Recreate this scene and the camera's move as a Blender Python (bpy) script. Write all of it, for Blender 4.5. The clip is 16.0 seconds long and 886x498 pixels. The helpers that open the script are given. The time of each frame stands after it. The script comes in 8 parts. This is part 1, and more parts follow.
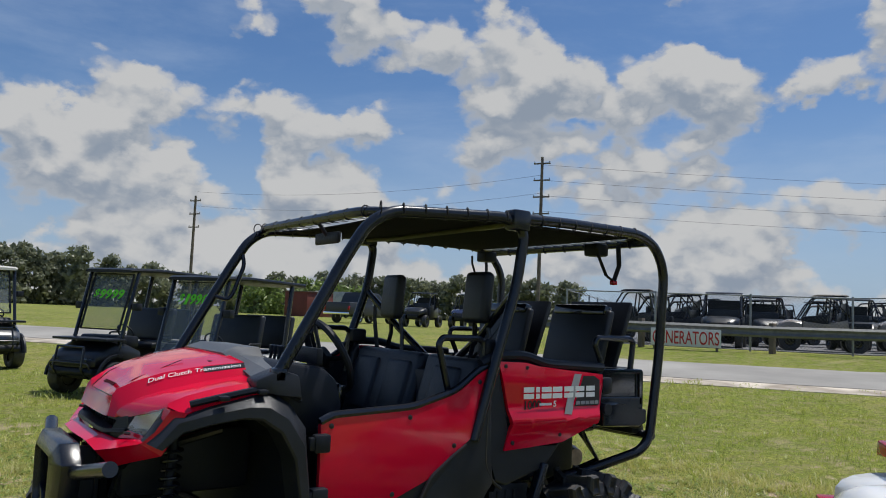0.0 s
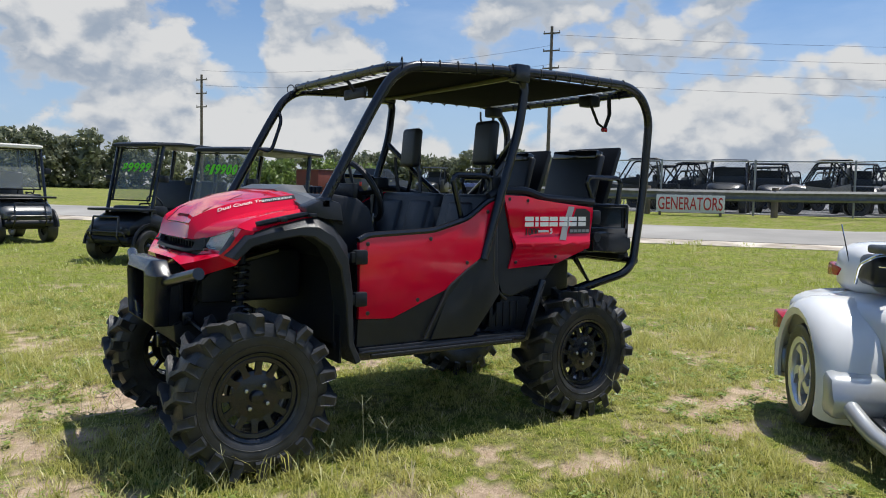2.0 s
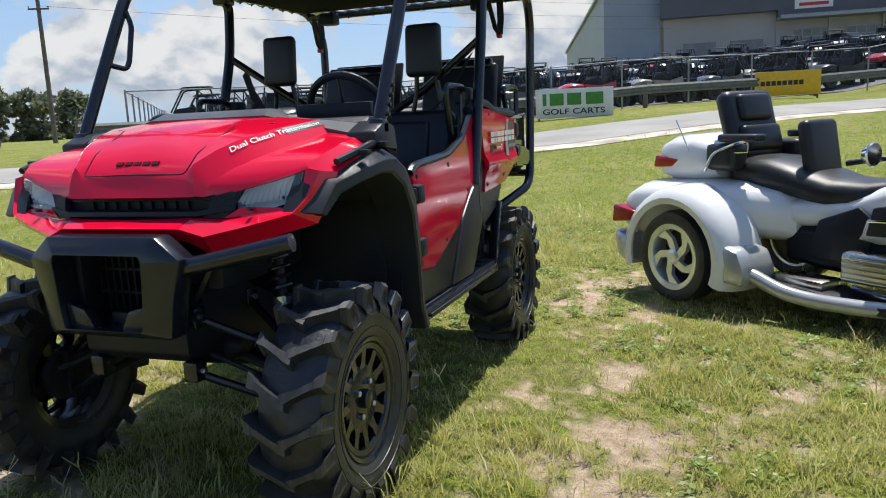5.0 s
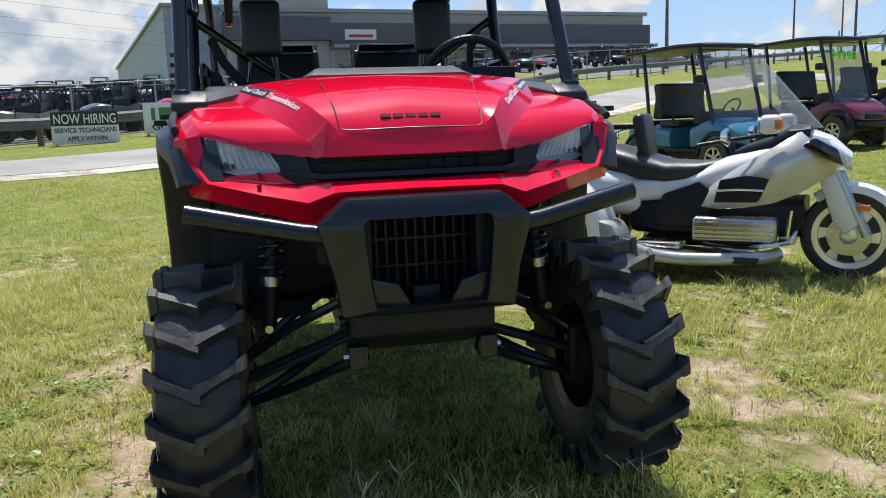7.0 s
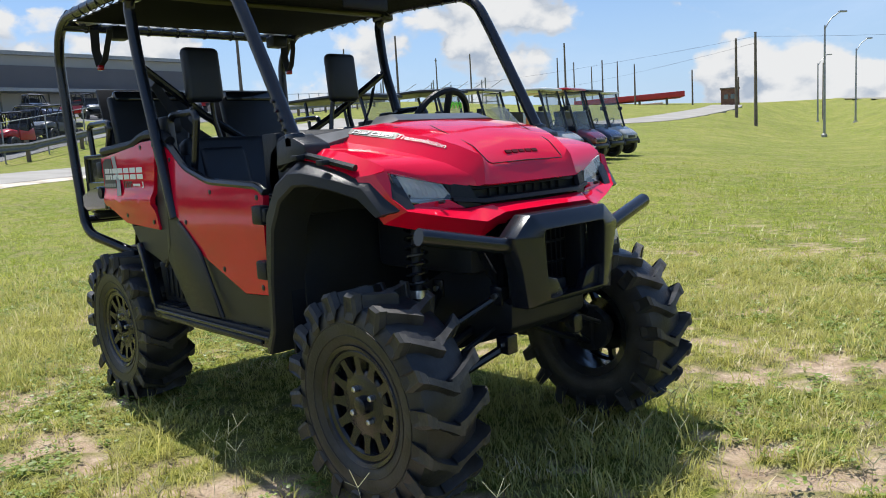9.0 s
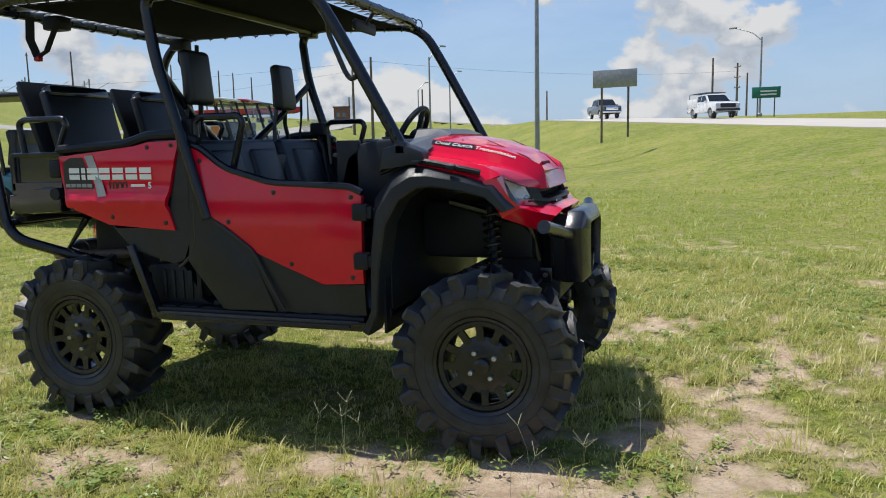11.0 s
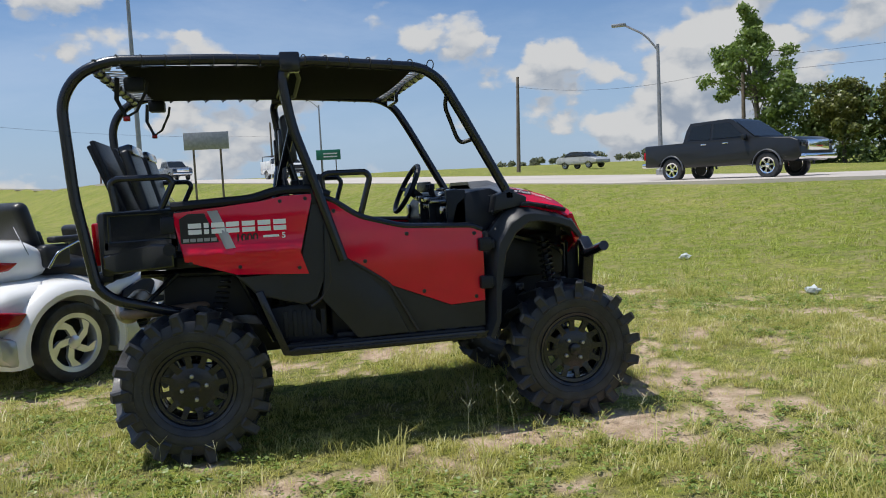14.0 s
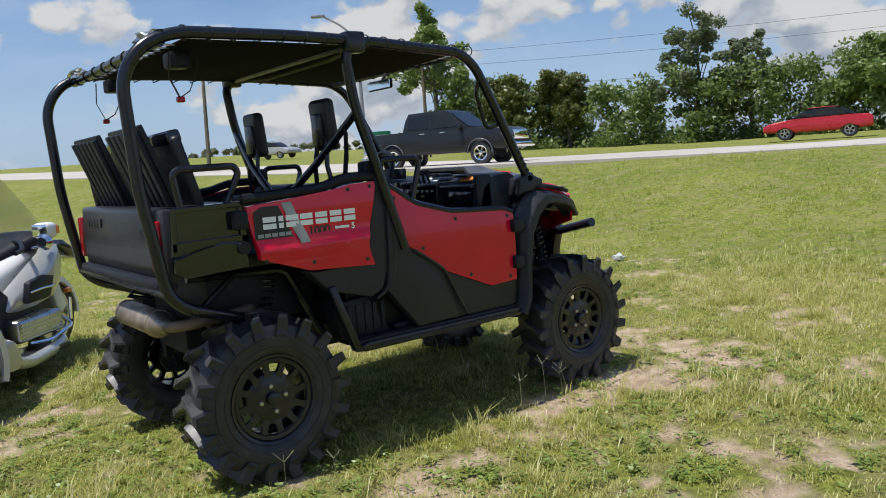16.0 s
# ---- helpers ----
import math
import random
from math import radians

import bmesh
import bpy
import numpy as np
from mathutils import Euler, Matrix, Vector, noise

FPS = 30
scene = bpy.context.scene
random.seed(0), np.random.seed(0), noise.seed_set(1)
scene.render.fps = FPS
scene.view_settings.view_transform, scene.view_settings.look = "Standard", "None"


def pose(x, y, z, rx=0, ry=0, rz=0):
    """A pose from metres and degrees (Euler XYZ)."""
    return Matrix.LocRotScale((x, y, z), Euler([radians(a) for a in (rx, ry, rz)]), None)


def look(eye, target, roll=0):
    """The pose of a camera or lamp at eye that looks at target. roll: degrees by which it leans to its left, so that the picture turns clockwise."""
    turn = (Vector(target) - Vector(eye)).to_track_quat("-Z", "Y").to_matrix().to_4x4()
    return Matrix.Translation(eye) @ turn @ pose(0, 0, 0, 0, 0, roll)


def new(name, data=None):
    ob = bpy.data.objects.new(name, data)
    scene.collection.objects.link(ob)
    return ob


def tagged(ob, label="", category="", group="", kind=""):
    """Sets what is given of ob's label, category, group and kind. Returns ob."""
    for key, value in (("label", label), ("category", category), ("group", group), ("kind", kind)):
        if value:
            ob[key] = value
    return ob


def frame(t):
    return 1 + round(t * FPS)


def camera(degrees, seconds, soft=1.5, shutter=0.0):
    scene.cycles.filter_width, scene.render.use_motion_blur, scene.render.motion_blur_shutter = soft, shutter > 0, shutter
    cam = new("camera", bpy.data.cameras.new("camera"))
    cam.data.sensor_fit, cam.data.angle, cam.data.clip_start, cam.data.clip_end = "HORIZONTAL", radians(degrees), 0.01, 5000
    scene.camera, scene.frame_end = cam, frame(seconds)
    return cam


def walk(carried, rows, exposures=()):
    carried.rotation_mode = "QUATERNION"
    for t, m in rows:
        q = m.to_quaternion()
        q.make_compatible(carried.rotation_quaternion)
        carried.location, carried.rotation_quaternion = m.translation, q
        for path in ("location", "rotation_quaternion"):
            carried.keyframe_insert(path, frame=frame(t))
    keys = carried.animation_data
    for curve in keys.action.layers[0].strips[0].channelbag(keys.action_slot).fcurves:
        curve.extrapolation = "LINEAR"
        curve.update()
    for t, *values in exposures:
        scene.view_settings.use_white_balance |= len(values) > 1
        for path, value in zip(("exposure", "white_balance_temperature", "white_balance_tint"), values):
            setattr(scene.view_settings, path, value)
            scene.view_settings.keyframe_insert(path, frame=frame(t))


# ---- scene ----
cam = camera(59.3, 16.0, soft=1.0)
PATH = [
    (0, (1.958, 3.607, 1.565), (0.822, 1.969, 1.734), 2.4),
    (0.5, (2.132, 3.787, 1.499), (1.017, 2.127, 1.558), 2.6),
    (1, (2.222, 4.007, 1.43), (1.132, 2.33, 1.397), 2.6),
    (1.5, (2.284, 4.164, 1.393), (1.201, 2.486, 1.292), 2.1),
    (2, (2.356, 4.156, 1.366), (1.232, 2.508, 1.22), 1.3),
    (2.5, (2.514, 3.904, 1.316), (1.296, 2.329, 1.134), 0.0),
    (3, (2.73, 3.593, 1.348), (1.366, 2.147, 1.129), -1.1),
    (3.5, (2.87, 3.19, 1.349), (1.355, 1.914, 1.075), -1.9),
    (3.7, (2.941, 3.029, 1.357), (1.364, 1.834, 1.066), -2.0),
    (5.8, (3.431, 0.98, 1.269), (1.478, 0.691, 0.947), -2.4),
    (6, (3.445, 0.73, 1.252), (1.477, 0.56, 0.936), -2.1),
    (6.5, (3.5, 0.162, 1.223), (1.53, 0.275, 0.899), -2.0),
    (7, (3.47, -0.4, 1.2), (1.539, 0.008, 0.873), -2.0),
    (7.5, (3.484, -0.883, 1.221), (1.622, -0.23, 0.891), -2.3),
    (8, (3.445, -1.367, 1.236), (1.692, -0.463, 0.904), -2.6),
    (8.5, (3.272, -1.818, 1.257), (1.661, -0.672, 0.957), -3.1),
    (9, (3.128, -2.256, 1.253), (1.68, -0.902, 0.99), -3.4),
    (9.2, (3.013, -2.411, 1.239), (1.643, -0.977, 0.979), -3.2),
    (11.3, (1.714, -3.958, 1.328), (1.199, -2.043, 1.066), -0.9),
    (11.5, (1.571, -4.072, 1.327), (1.134, -2.136, 1.076), -0.7),
    (12, (1.145, -4.356, 1.301), (0.898, -2.381, 1.1), -0.4),
    (12.5, (0.761, -4.669, 1.348), (0.684, -2.677, 1.178), -0.7),
    (13, (0.313, -4.809, 1.34), (0.404, -2.817, 1.192), -1.3),
    (13.5, (-0.208, -4.91, 1.343), (0.073, -2.935, 1.198), -2.0),
    (14, (-0.708, -4.86, 1.356), (-0.236, -2.923, 1.199), -2.8),
    (14.5, (-1.229, -4.706, 1.391), (-0.572, -2.825, 1.217), -3.3),
    (15, (-1.719, -4.535, 1.427), (-0.877, -2.731, 1.238), -3.7),
    (15.5, (-2.117, -4.278, 1.431), (-1.101, -2.568, 1.223), -4.0),
    (16, (-2.531, -4.036, 1.445), (-1.322, -2.459, 1.215), -4.0),
]
walk(cam, [(t, look(eye, target, roll)) for t, eye, target, roll in PATH],
     exposures=[(0, 0.37), (1.5, 0.66), (3, 0.80), (6, 0.98), (9, 1.00), (11.5, 0.70), (14, 0.58), (16, 0.66)])

# ---- sky and sun ----
SUN_FROM = Vector((-0.36, 0.05, 1.0)).normalized()


def make_world():
    w = bpy.data.worlds.new("sky")
    scene.world = w
    w.use_nodes = True
    nt = w.node_tree
    nt.nodes.clear()
    N, L = nt.nodes.new, nt.links.new

    def math_node(op, a, b=None, clamp=False):
        n = N("ShaderNodeMath")
        n.operation, n.use_clamp = op, clamp
        for i, v in enumerate((a, b)):
            if v is None:
                continue
            if isinstance(v, (int, float)):
                n.inputs[i].default_value = v
            else:
                L(v, n.inputs[i])
        return n.outputs[0]

    def ramp(v, a, b):
        n = N("ShaderNodeMapRange")
        n.interpolation_type = "SMOOTHSTEP"
        L(v, n.inputs["Value"])
        n.inputs["From Min"].default_value, n.inputs["From Max"].default_value = a, b
        return n.outputs["Result"]

    def cloud_noise(vec, scale, detail, rough, off, squash):
        m = N("ShaderNodeMapping")
        m.inputs["Location"].default_value = off
        m.inputs["Scale"].default_value = (1.0, 1.0, squash)
        L(vec, m.inputs["Vector"])
        n = N("ShaderNodeTexNoise")
        n.inputs["Scale"].default_value, n.inputs["Detail"].default_value = scale, detail
        n.inputs["Roughness"].default_value = rough
        n.inputs["Distortion"].default_value = 0.25
        L(m.outputs[0], n.inputs["Vector"])
        return n.outputs["Fac"]

    sky = N("ShaderNodeTexSky")
    sky.sky_type, sky.sun_disc = "NISHITA", False
    sky.sun_elevation = math.asin(SUN_FROM.z)
    sky.sun_rotation = math.atan2(SUN_FROM.x, SUN_FROM.y)
    sky.air_density, sky.dust_density, sky.ozone_density = 1.0, 1.2, 1.5
    tc = N("ShaderNodeTexCoord")
    way = tc.outputs["Generated"]
    sep = N("ShaderNodeSeparateXYZ")
    L(way, sep.inputs[0])
    up = sep.outputs["Z"]

    spread = N("ShaderNodeVectorMath")
    spread.operation = "MULTIPLY"
    L(way, spread.inputs[0])
    spread.inputs[1].default_value = (2.0, 2.0, 2.9)

    def heap(lift):
        """Cumulus: a broad field broken up by rounded heads."""
        m = N("ShaderNodeMapping")
        m.inputs["Location"].default_value = (0.62, 2.35, 0.10 + lift)
        L(spread.outputs[0], m.inputs["Vector"])
        warp = N("ShaderNodeTexNoise")
        warp.inputs["Scale"].default_value, warp.inputs["Detail"].default_value = 11.0, 7.0
        warp.inputs["Roughness"].default_value = 0.6
        L(m.outputs[0], warp.inputs["Vector"])
        shift = N("ShaderNodeVectorMath")
        shift.operation = "MULTIPLY_ADD"
        L(warp.outputs["Color"], shift.inputs[0])
        shift.inputs[1].default_value = (0.085, 0.085, 0.085)
        L(m.outputs[0], shift.inputs[2])
        n = N("ShaderNodeTexNoise")
        n.inputs["Scale"].default_value, n.inputs["Detail"].default_value, n.inputs["Roughness"].default_value = 2.3, 5.0, 0.48
        L(shift.outputs[0], n.inputs["Vector"])
        total = n.outputs["Fac"]
        for scale, weight in ((4.6, 0.20), (10.5, 0.13), (24.0, 0.055)):
            v = N("ShaderNodeTexVoronoi")
            v.feature = "SMOOTH_F1"
            v.inputs["Scale"].default_value, v.inputs["Smoothness"].default_value = scale, 0.30
            L(shift.outputs[0], v.inputs["Vector"])
            total = math_node("ADD", total, math_node("MULTIPLY", math_node("SUBTRACT", 0.45, v.outputs["Distance"]), weight))
        return total

    big, lit = heap(0.0), heap(0.075)
    wisp = cloud_noise(way, 2.1, 8.0, 0.62, (4.0, 0.2, 1.0), 3.5)
    low = ramp(up, 0.46, 0.12)
    cover = math_node("ADD", big, math_node("MULTIPLY", low, 0.115))
    lean = math_node("ADD", math_node("MULTIPLY", sep.outputs["X"], -0.028), math_node("MULTIPLY", sep.outputs["Y"], -0.042))
    cover = math_node("ADD", cover, lean)
    cloud = ramp(cover, 0.585, 0.655)
    veil = math_node("MULTIPLY", ramp(wisp, 0.45, 0.75), 0.30)
    haze = math_node("MULTIPLY", ramp(up, 0.32, -0.02), 0.70)
    body = math_node("SUBTRACT", big, lit)
    rim = math_node("SUBTRACT", 1.0, ramp(cover, 0.60, 0.72))
    bright = math_node("MAXIMUM", ramp(body, -0.085, 0.075), math_node("MULTIPLY", rim, 0.55))
    shade = N("ShaderNodeMixRGB")
    shade.inputs[1].default_value, shade.inputs[2].default_value = (0.200, 0.238, 0.295, 1), (0.415, 0.42, 0.425, 1)
    L(bright, shade.inputs[0])

    def mix(fac, a, b):
        n = N("ShaderNodeMixRGB")
        L(fac, n.inputs[0])
        for i, v in ((1, a), (2, b)):
            if isinstance(v, tuple):
                n.inputs[i].default_value = v
            else:
                L(v, n.inputs[i])
        return n.outputs[0]

    blue = N("ShaderNodeMixRGB")
    blue.blend_type = "MULTIPLY"
    blue.inputs[0].default_value = 1.0
    L(sky.outputs[0], blue.inputs[1])
    blue.inputs[2].default_value = (SKY_GAIN * 0.66, SKY_GAIN * 0.92, SKY_GAIN * 1.22, 1)
    a = mix(haze, blue.outputs[0], (0.30, 0.38, 0.50, 1))
    b = mix(veil, a, (0.36, 0.43, 0.54, 1))
    c = mix(cloud, b, shade.outputs[0])
    bg = N("ShaderNodeBackground")
    bg.inputs["Strength"].default_value = 1.0
    L(c, bg.inputs["Color"])
    out = N("ShaderNodeOutputWorld")
    L(bg.outputs[0], out.inputs[0])


SKY_GAIN = 0.060
make_world()
sun = new("sun", bpy.data.lights.new("sun", "SUN"))
sun.data.energy, sun.data.angle, sun.data.color = 3.1, radians(0.55), (1.0, 0.965, 0.90)
sun.matrix_world = look(SUN_FROM * 40, (0, 0, 0))

# ---- materials ----
def surf(name, col, rough=0.5, metal=0.0, var=0.12, scale=6.0, bump=0.0, bscale=80.0, coat=0.0, alpha=1.0, transmission=0.0,
         emit=None, spec=0.5, tint=None, rvar=0.08, sheen=0.0):
    m = bpy.data.materials.new(name)
    m.use_nodes = True
    nt = m.node_tree
    N, L = nt.nodes.new, nt.links.new
    p = nt.nodes["Principled BSDF"]
    tc = N("ShaderNodeTexCoord")
    big = N("ShaderNodeTexNoise")
    big.inputs["Scale"].default_value, big.inputs["Detail"].default_value = scale, 6.0
    L(tc.outputs["Object"], big.inputs["Vector"])
    cr = N("ShaderNodeValToRGB")
    lo = [max(0.0, c * (1 - var)) for c in col]
    hi = [min(1.0, c * (1 + var)) for c in (tint or col)]
    cr.color_ramp.elements[0].position, cr.color_ramp.elements[1].position = 0.32, 0.68
    cr.color_ramp.elements[0].color, cr.color_ramp.elements[1].color = (*lo, 1), (*hi, 1)
    L(big.outputs["Fac"], cr.inputs[0])
    L(cr.outputs[0], p.inputs["Base Color"])
    fine = N("ShaderNodeTexNoise")
    fine.inputs["Scale"].default_value, fine.inputs["Detail"].default_value = bscale, 4.0
    L(tc.outputs["Object"], fine.inputs["Vector"])
    mr = N("ShaderNodeMapRange")
    mr.inputs["To Min"].default_value, mr.inputs["To Max"].default_value = max(0.0, rough - rvar), min(1.0, rough + rvar)
    L(big.outputs["Fac"], mr.inputs["Value"])
    L(mr.outputs[0], p.inputs["Roughness"])
    p.inputs["Metallic"].default_value = metal
    p.inputs["Specular IOR Level"].default_value = spec
    p.inputs["Coat Weight"].default_value = coat
    p.inputs["Coat Roughness"].default_value = 0.04
    p.inputs["Transmission Weight"].default_value = transmission
    p.inputs["Alpha"].default_value = alpha
    p.inputs["Sheen Weight"].default_value = sheen
    if emit:
        p.inputs["Emission Color"].default_value, p.inputs["Emission Strength"].default_value = (*emit, 1), 1.0
    if bump:
        b = N("ShaderNodeBump")
        b.inputs["Strength"].default_value, b.inputs["Distance"].default_value = bump, 0.004
        L(fine.outputs["Fac"], b.inputs["Height"])
        L(b.outputs[0], p.inputs["Normal"])
    return m


RED = surf("red_plastic", (0.67, 0.003, 0.030), 0.10, var=0.05, scale=3.0, bump=0.05, bscale=7.0, tint=(0.71, 0.004, 0.036), rvar=0.04, spec=0.45, coat=0.25)
BLACK = surf("black_plastic", (0.0125, 0.0150, 0.0215), 0.42, var=0.25, bump=0.25, bscale=420.0, rvar=0.12, spec=0.28)
SATIN = surf("satin_black_steel", (0.0090, 0.0110, 0.0170), 0.24, var=0.2, bump=0.10, bscale=300.0, coat=0.15)
GLOSS = surf("gloss_black_plastic", (0.008, 0.010, 0.014), 0.12, var=0.2, coat=0.6)
GREY = surf("grey_plastic", (0.0230, 0.0250, 0.0300), 0.34, var=0.15, bump=0.25, bscale=420.0, rvar=0.1, spec=0.35)
COWL = surf("cowl_plastic", (0.085, 0.09, 0.098), 0.34, var=0.2, scale=9.0, bump=0.1, bscale=300.0)
RUBBER = surf("tyre_rubber", (0.029, 0.030, 0.034), 0.40, var=0.45, scale=11.0, bump=0.45, bscale=90.0, rvar=0.14, spec=0.45)
WORN = surf("dusty_worn_rubber", (0.060, 0.058, 0.057), 0.60, var=0.4, scale=30.0, bump=0.3, bscale=150.0)
VINYL = surf("black_vinyl", (0.015, 0.017, 0.022), 0.40, var=0.2, bump=0.3, bscale=250.0)
CANVAS = surf("roof_canvas", (0.008, 0.0085, 0.010), 0.9, var=0.15, bump=0.4, bscale=500.0, spec=0.08)
STRAP = surf("black_webbing", (0.012, 0.012, 0.013), 0.8, var=0.2, bump=0.3, bscale=600.0)
STEEL = surf("bright_steel", (0.55, 0.55, 0.54), 0.28, metal=1.0, var=0.1)
CHROME = surf("chrome", (0.88, 0.89, 0.92), 0.09, metal=1.0, var=0.05, rvar=0.03)
ALLOY = surf("polished_alloy", (0.80, 0.81, 0.83), 0.20, metal=0.6, var=0.05, rvar=0.05)
REFLECTOR = surf("silvered_reflector", (0.92, 0.92, 0.91), 0.32, metal=0.15, var=0.05, rvar=0.05)
EXHAUST = surf("heat_stained_steel", (0.30, 0.26, 0.22), 0.42, metal=0.7, var=0.35, scale=9.0, tint=(0.40, 0.31, 0.24))
WHITE = surf("white_decal", (0.93, 0.93, 0.92), 0.3, var=0.02, coat=0.3)
SILVER = surf("silver_decal", (0.36, 0.36, 0.37), 0.35, var=0.08)
BLACKDECAL = surf("black_decal", (0.018, 0.016, 0.018), 0.35, var=0.2)
DARKRED = surf("red_lens", (0.36, 0.003, 0.008), 0.16, var=0.15, coat=0.15)
AMBER = surf("amber_lens", (0.75, 0.20, 0.02), 0.15, var=0.1, coat=0.5)
ORANGE = surf("warning_sticker", (0.75, 0.26, 0.06), 0.5, var=0.1)
PEARL = surf("pearl_white_paint", (0.82, 0.82, 0.81), 0.20, var=0.04, coat=0.6, scale=2.0)
BRONZE = surf("silver_paint", (0.52, 0.53, 0.53), 0.22, metal=0.4, var=0.08, coat=0.4)
GLASS = surf("clear_glass", (0.93, 0.95, 0.95), 0.03, var=0.01, transmission=1.0, rvar=0.01)
CHAMPAGNE = surf("champagne_silver_paint", (0.58, 0.57, 0.53), 0.24, metal=0.35, var=0.05, coat=0.4, scale=2.0)
LEATHER = surf("black_leather", (0.018, 0.018, 0.019), 0.38, var=0.25, bump=0.35, bscale=150.0)


def sheet_glass(name, col, alpha):
    """A thin tinted pane: part clear, part glossy."""
    m = bpy.data.materials.new(name)
    m.use_nodes = True
    nt = m.node_tree
    p = nt.nodes["Principled BSDF"]
    p.inputs["Base Color"].default_value = (*col, 1)
    p.inputs["Roughness"].default_value = 0.06
    tr = nt.nodes.new("ShaderNodeBsdfTransparent")
    mx = nt.nodes.new("ShaderNodeMixShader")
    mx.inputs[0].default_value = alpha
    nt.links.new(tr.outputs[0], mx.inputs[1])
    nt.links.new(p.outputs[0], mx.inputs[2])
    nt.links.new(mx.outputs[0], nt.nodes["Material Output"].inputs[0])
    return m


SHIELD = sheet_glass("windscreen_acrylic", (0.24, 0.27, 0.28), 0.25)
CARGLASS = sheet_glass("dark_car_glass", (0.015, 0.018, 0.02), 0.86)


# ---- mesh tools ----
def finish(name, bm, material, smooth=35):
    bmesh.ops.recalc_face_normals(bm, faces=bm.faces)
    me = bpy.data.meshes.new(name)
    bm.to_mesh(me)
    bm.free()
    for m in material if isinstance(material, (list, tuple)) else (material,):
        me.materials.append(m)
    if smooth:
        me.polygons.foreach_set("use_smooth", [True] * len(me.polygons))
        me.set_sharp_from_angle(angle=radians(smooth))
    return me


def part(name, bm, material, parent, label="", smooth=35):
    ob = new(name, finish(name, bm, material, smooth))
    ob.parent = parent
    if label:
        tagged(ob, label)
    return ob


def thing(name, label, category, m=None, group="", kind=""):
    ob = new(name)
    ob.empty_display_size = 0.2
    if m is not None:
        ob.matrix_world = m
    return tagged(ob, label, category, group, kind)


def BM():
    return bmesh.new()


def box(bm, x0, x1, y0, y1, z0, z1, bevel=0.0, seg=2, m=None):
    vs = [bm.verts.new((x, y, z)) for x in (x0, x1) for y in (y0, y1) for z in (z0, z1)]
    if m is not None:
        for v in vs:
            v.co = m @ v.co
    fs = [bm.faces.new([vs[i] for i in q]) for q in ((0, 1, 3, 2), (4, 6, 7, 5), (0, 4, 5, 1), (2, 3, 7, 6), (0, 2, 6, 4), (1, 5, 7, 3))]
    if bevel:
        bmesh.ops.bevel(bm, geom=list({e for f in fs for e in f.edges}), offset=bevel, segments=seg, affect="EDGES", profile=0.5)
    return vs


def prism(bm, pts, axis, a, b, bevel=0.0, seg=2):
    """A plane outline pushed from a to b along an axis. pts are in the other two axes, in order."""
    def place(p, d):
        return {"x": (d, p[0], p[1]), "y": (p[0], d, p[1]), "z": (p[0], p[1], d)}[axis]
    lo, hi = [bm.verts.new(place(p, a)) for p in pts], [bm.verts.new(place(p, b)) for p in pts]
    fs = [bm.faces.new(lo), bm.faces.new(hi[::-1])]
    n = len(pts)
    for i in range(n):
        j = (i + 1) % n
        fs.append(bm.faces.new((lo[i], hi[i], hi[j], lo[j])))
    if bevel:
        bmesh.ops.bevel(bm, geom=list({e for f in fs for e in f.edges}), offset=bevel, segments=seg, affect="EDGES", profile=0.5)


def rounded(pts, r, steps=5):
    """A polyline whose corners are rounded."""
    pts = [Vector(p) for p in pts]
    out = [pts[0]]
    for a, b, c in zip(pts, pts[1:], pts[2:]):
        u, v = (a - b), (c - b)
        d = min(r, u.length * 0.48, v.length * 0.48)
        p, q = b + u.normalized() * d, b + v.normalized() * d
        for i in range(steps + 1):
            t = i / steps
            out.append((1 - t) ** 2 * p + 2 * t * (1 - t) * b + t * t * q)
    out.append(pts[-1])
    return out


def tube(bm, pts, r, n=10, fillet=0.0, closed=False, flat=1.0):
    pts = rounded(pts, fillet) if fillet else [Vector(p) for p in pts]
    if closed:
        pts = pts + [pts[0]]
    rings, side = [], None
    for i, p in enumerate(pts):
        d = (pts[min(i + 1, len(pts) - 1)] - pts[max(i - 1, 0)])
        if closed and i in (0, len(pts) - 1):
            d = pts[1] - pts[-2]
        d = d.normalized() if d.length > 1e-9 else Vector((0, 0, 1))
        if side is None:
            side = d.orthogonal().normalized()
        else:
            side = (side - d * side.dot(d))
            side = side.normalized() if side.length > 1e-6 else d.orthogonal().normalized()
        up = d.cross(side)
        rings.append([bm.verts.new(p + side * (r * math.cos(2 * math.pi * k / n)) + up * (r * flat * math.sin(2 * math.pi * k / n))) for k in range(n)])
    for a, b in zip(rings, rings[1:]):
        for k in range(n):
            bm.faces.new((a[k], a[(k + 1) % n], b[(k + 1) % n], b[k]))
    if not closed:
        bm.faces.new(rings[0][::-1])
        bm.faces.new(rings[-1])


def ribbon(bm, pts, wide, thick, across):
    """A flat strap along a polyline; across: the direction of its width."""
    w = Vector(across).normalized()
    pts = [Vector(p) for p in pts]
    rings = []
    for i, p in enumerate(pts):
        d = (pts[min(i + 1, len(pts) - 1)] - pts[max(i - 1, 0)]).normalized()
        h = d.cross(w).normalized()
        rings.append([bm.verts.new(p + w * a * wide / 2 + h * b * thick / 2) for a, b in ((-1, -1), (1, -1), (1, 1), (-1, 1))])
    for a, b in zip(rings, rings[1:]):
        for k in range(4):
            bm.faces.new((a[k], a[(k + 1) % 4], b[(k + 1) % 4], b[k]))
    bm.faces.new(rings[0][::-1])
    bm.faces.new(rings[-1])


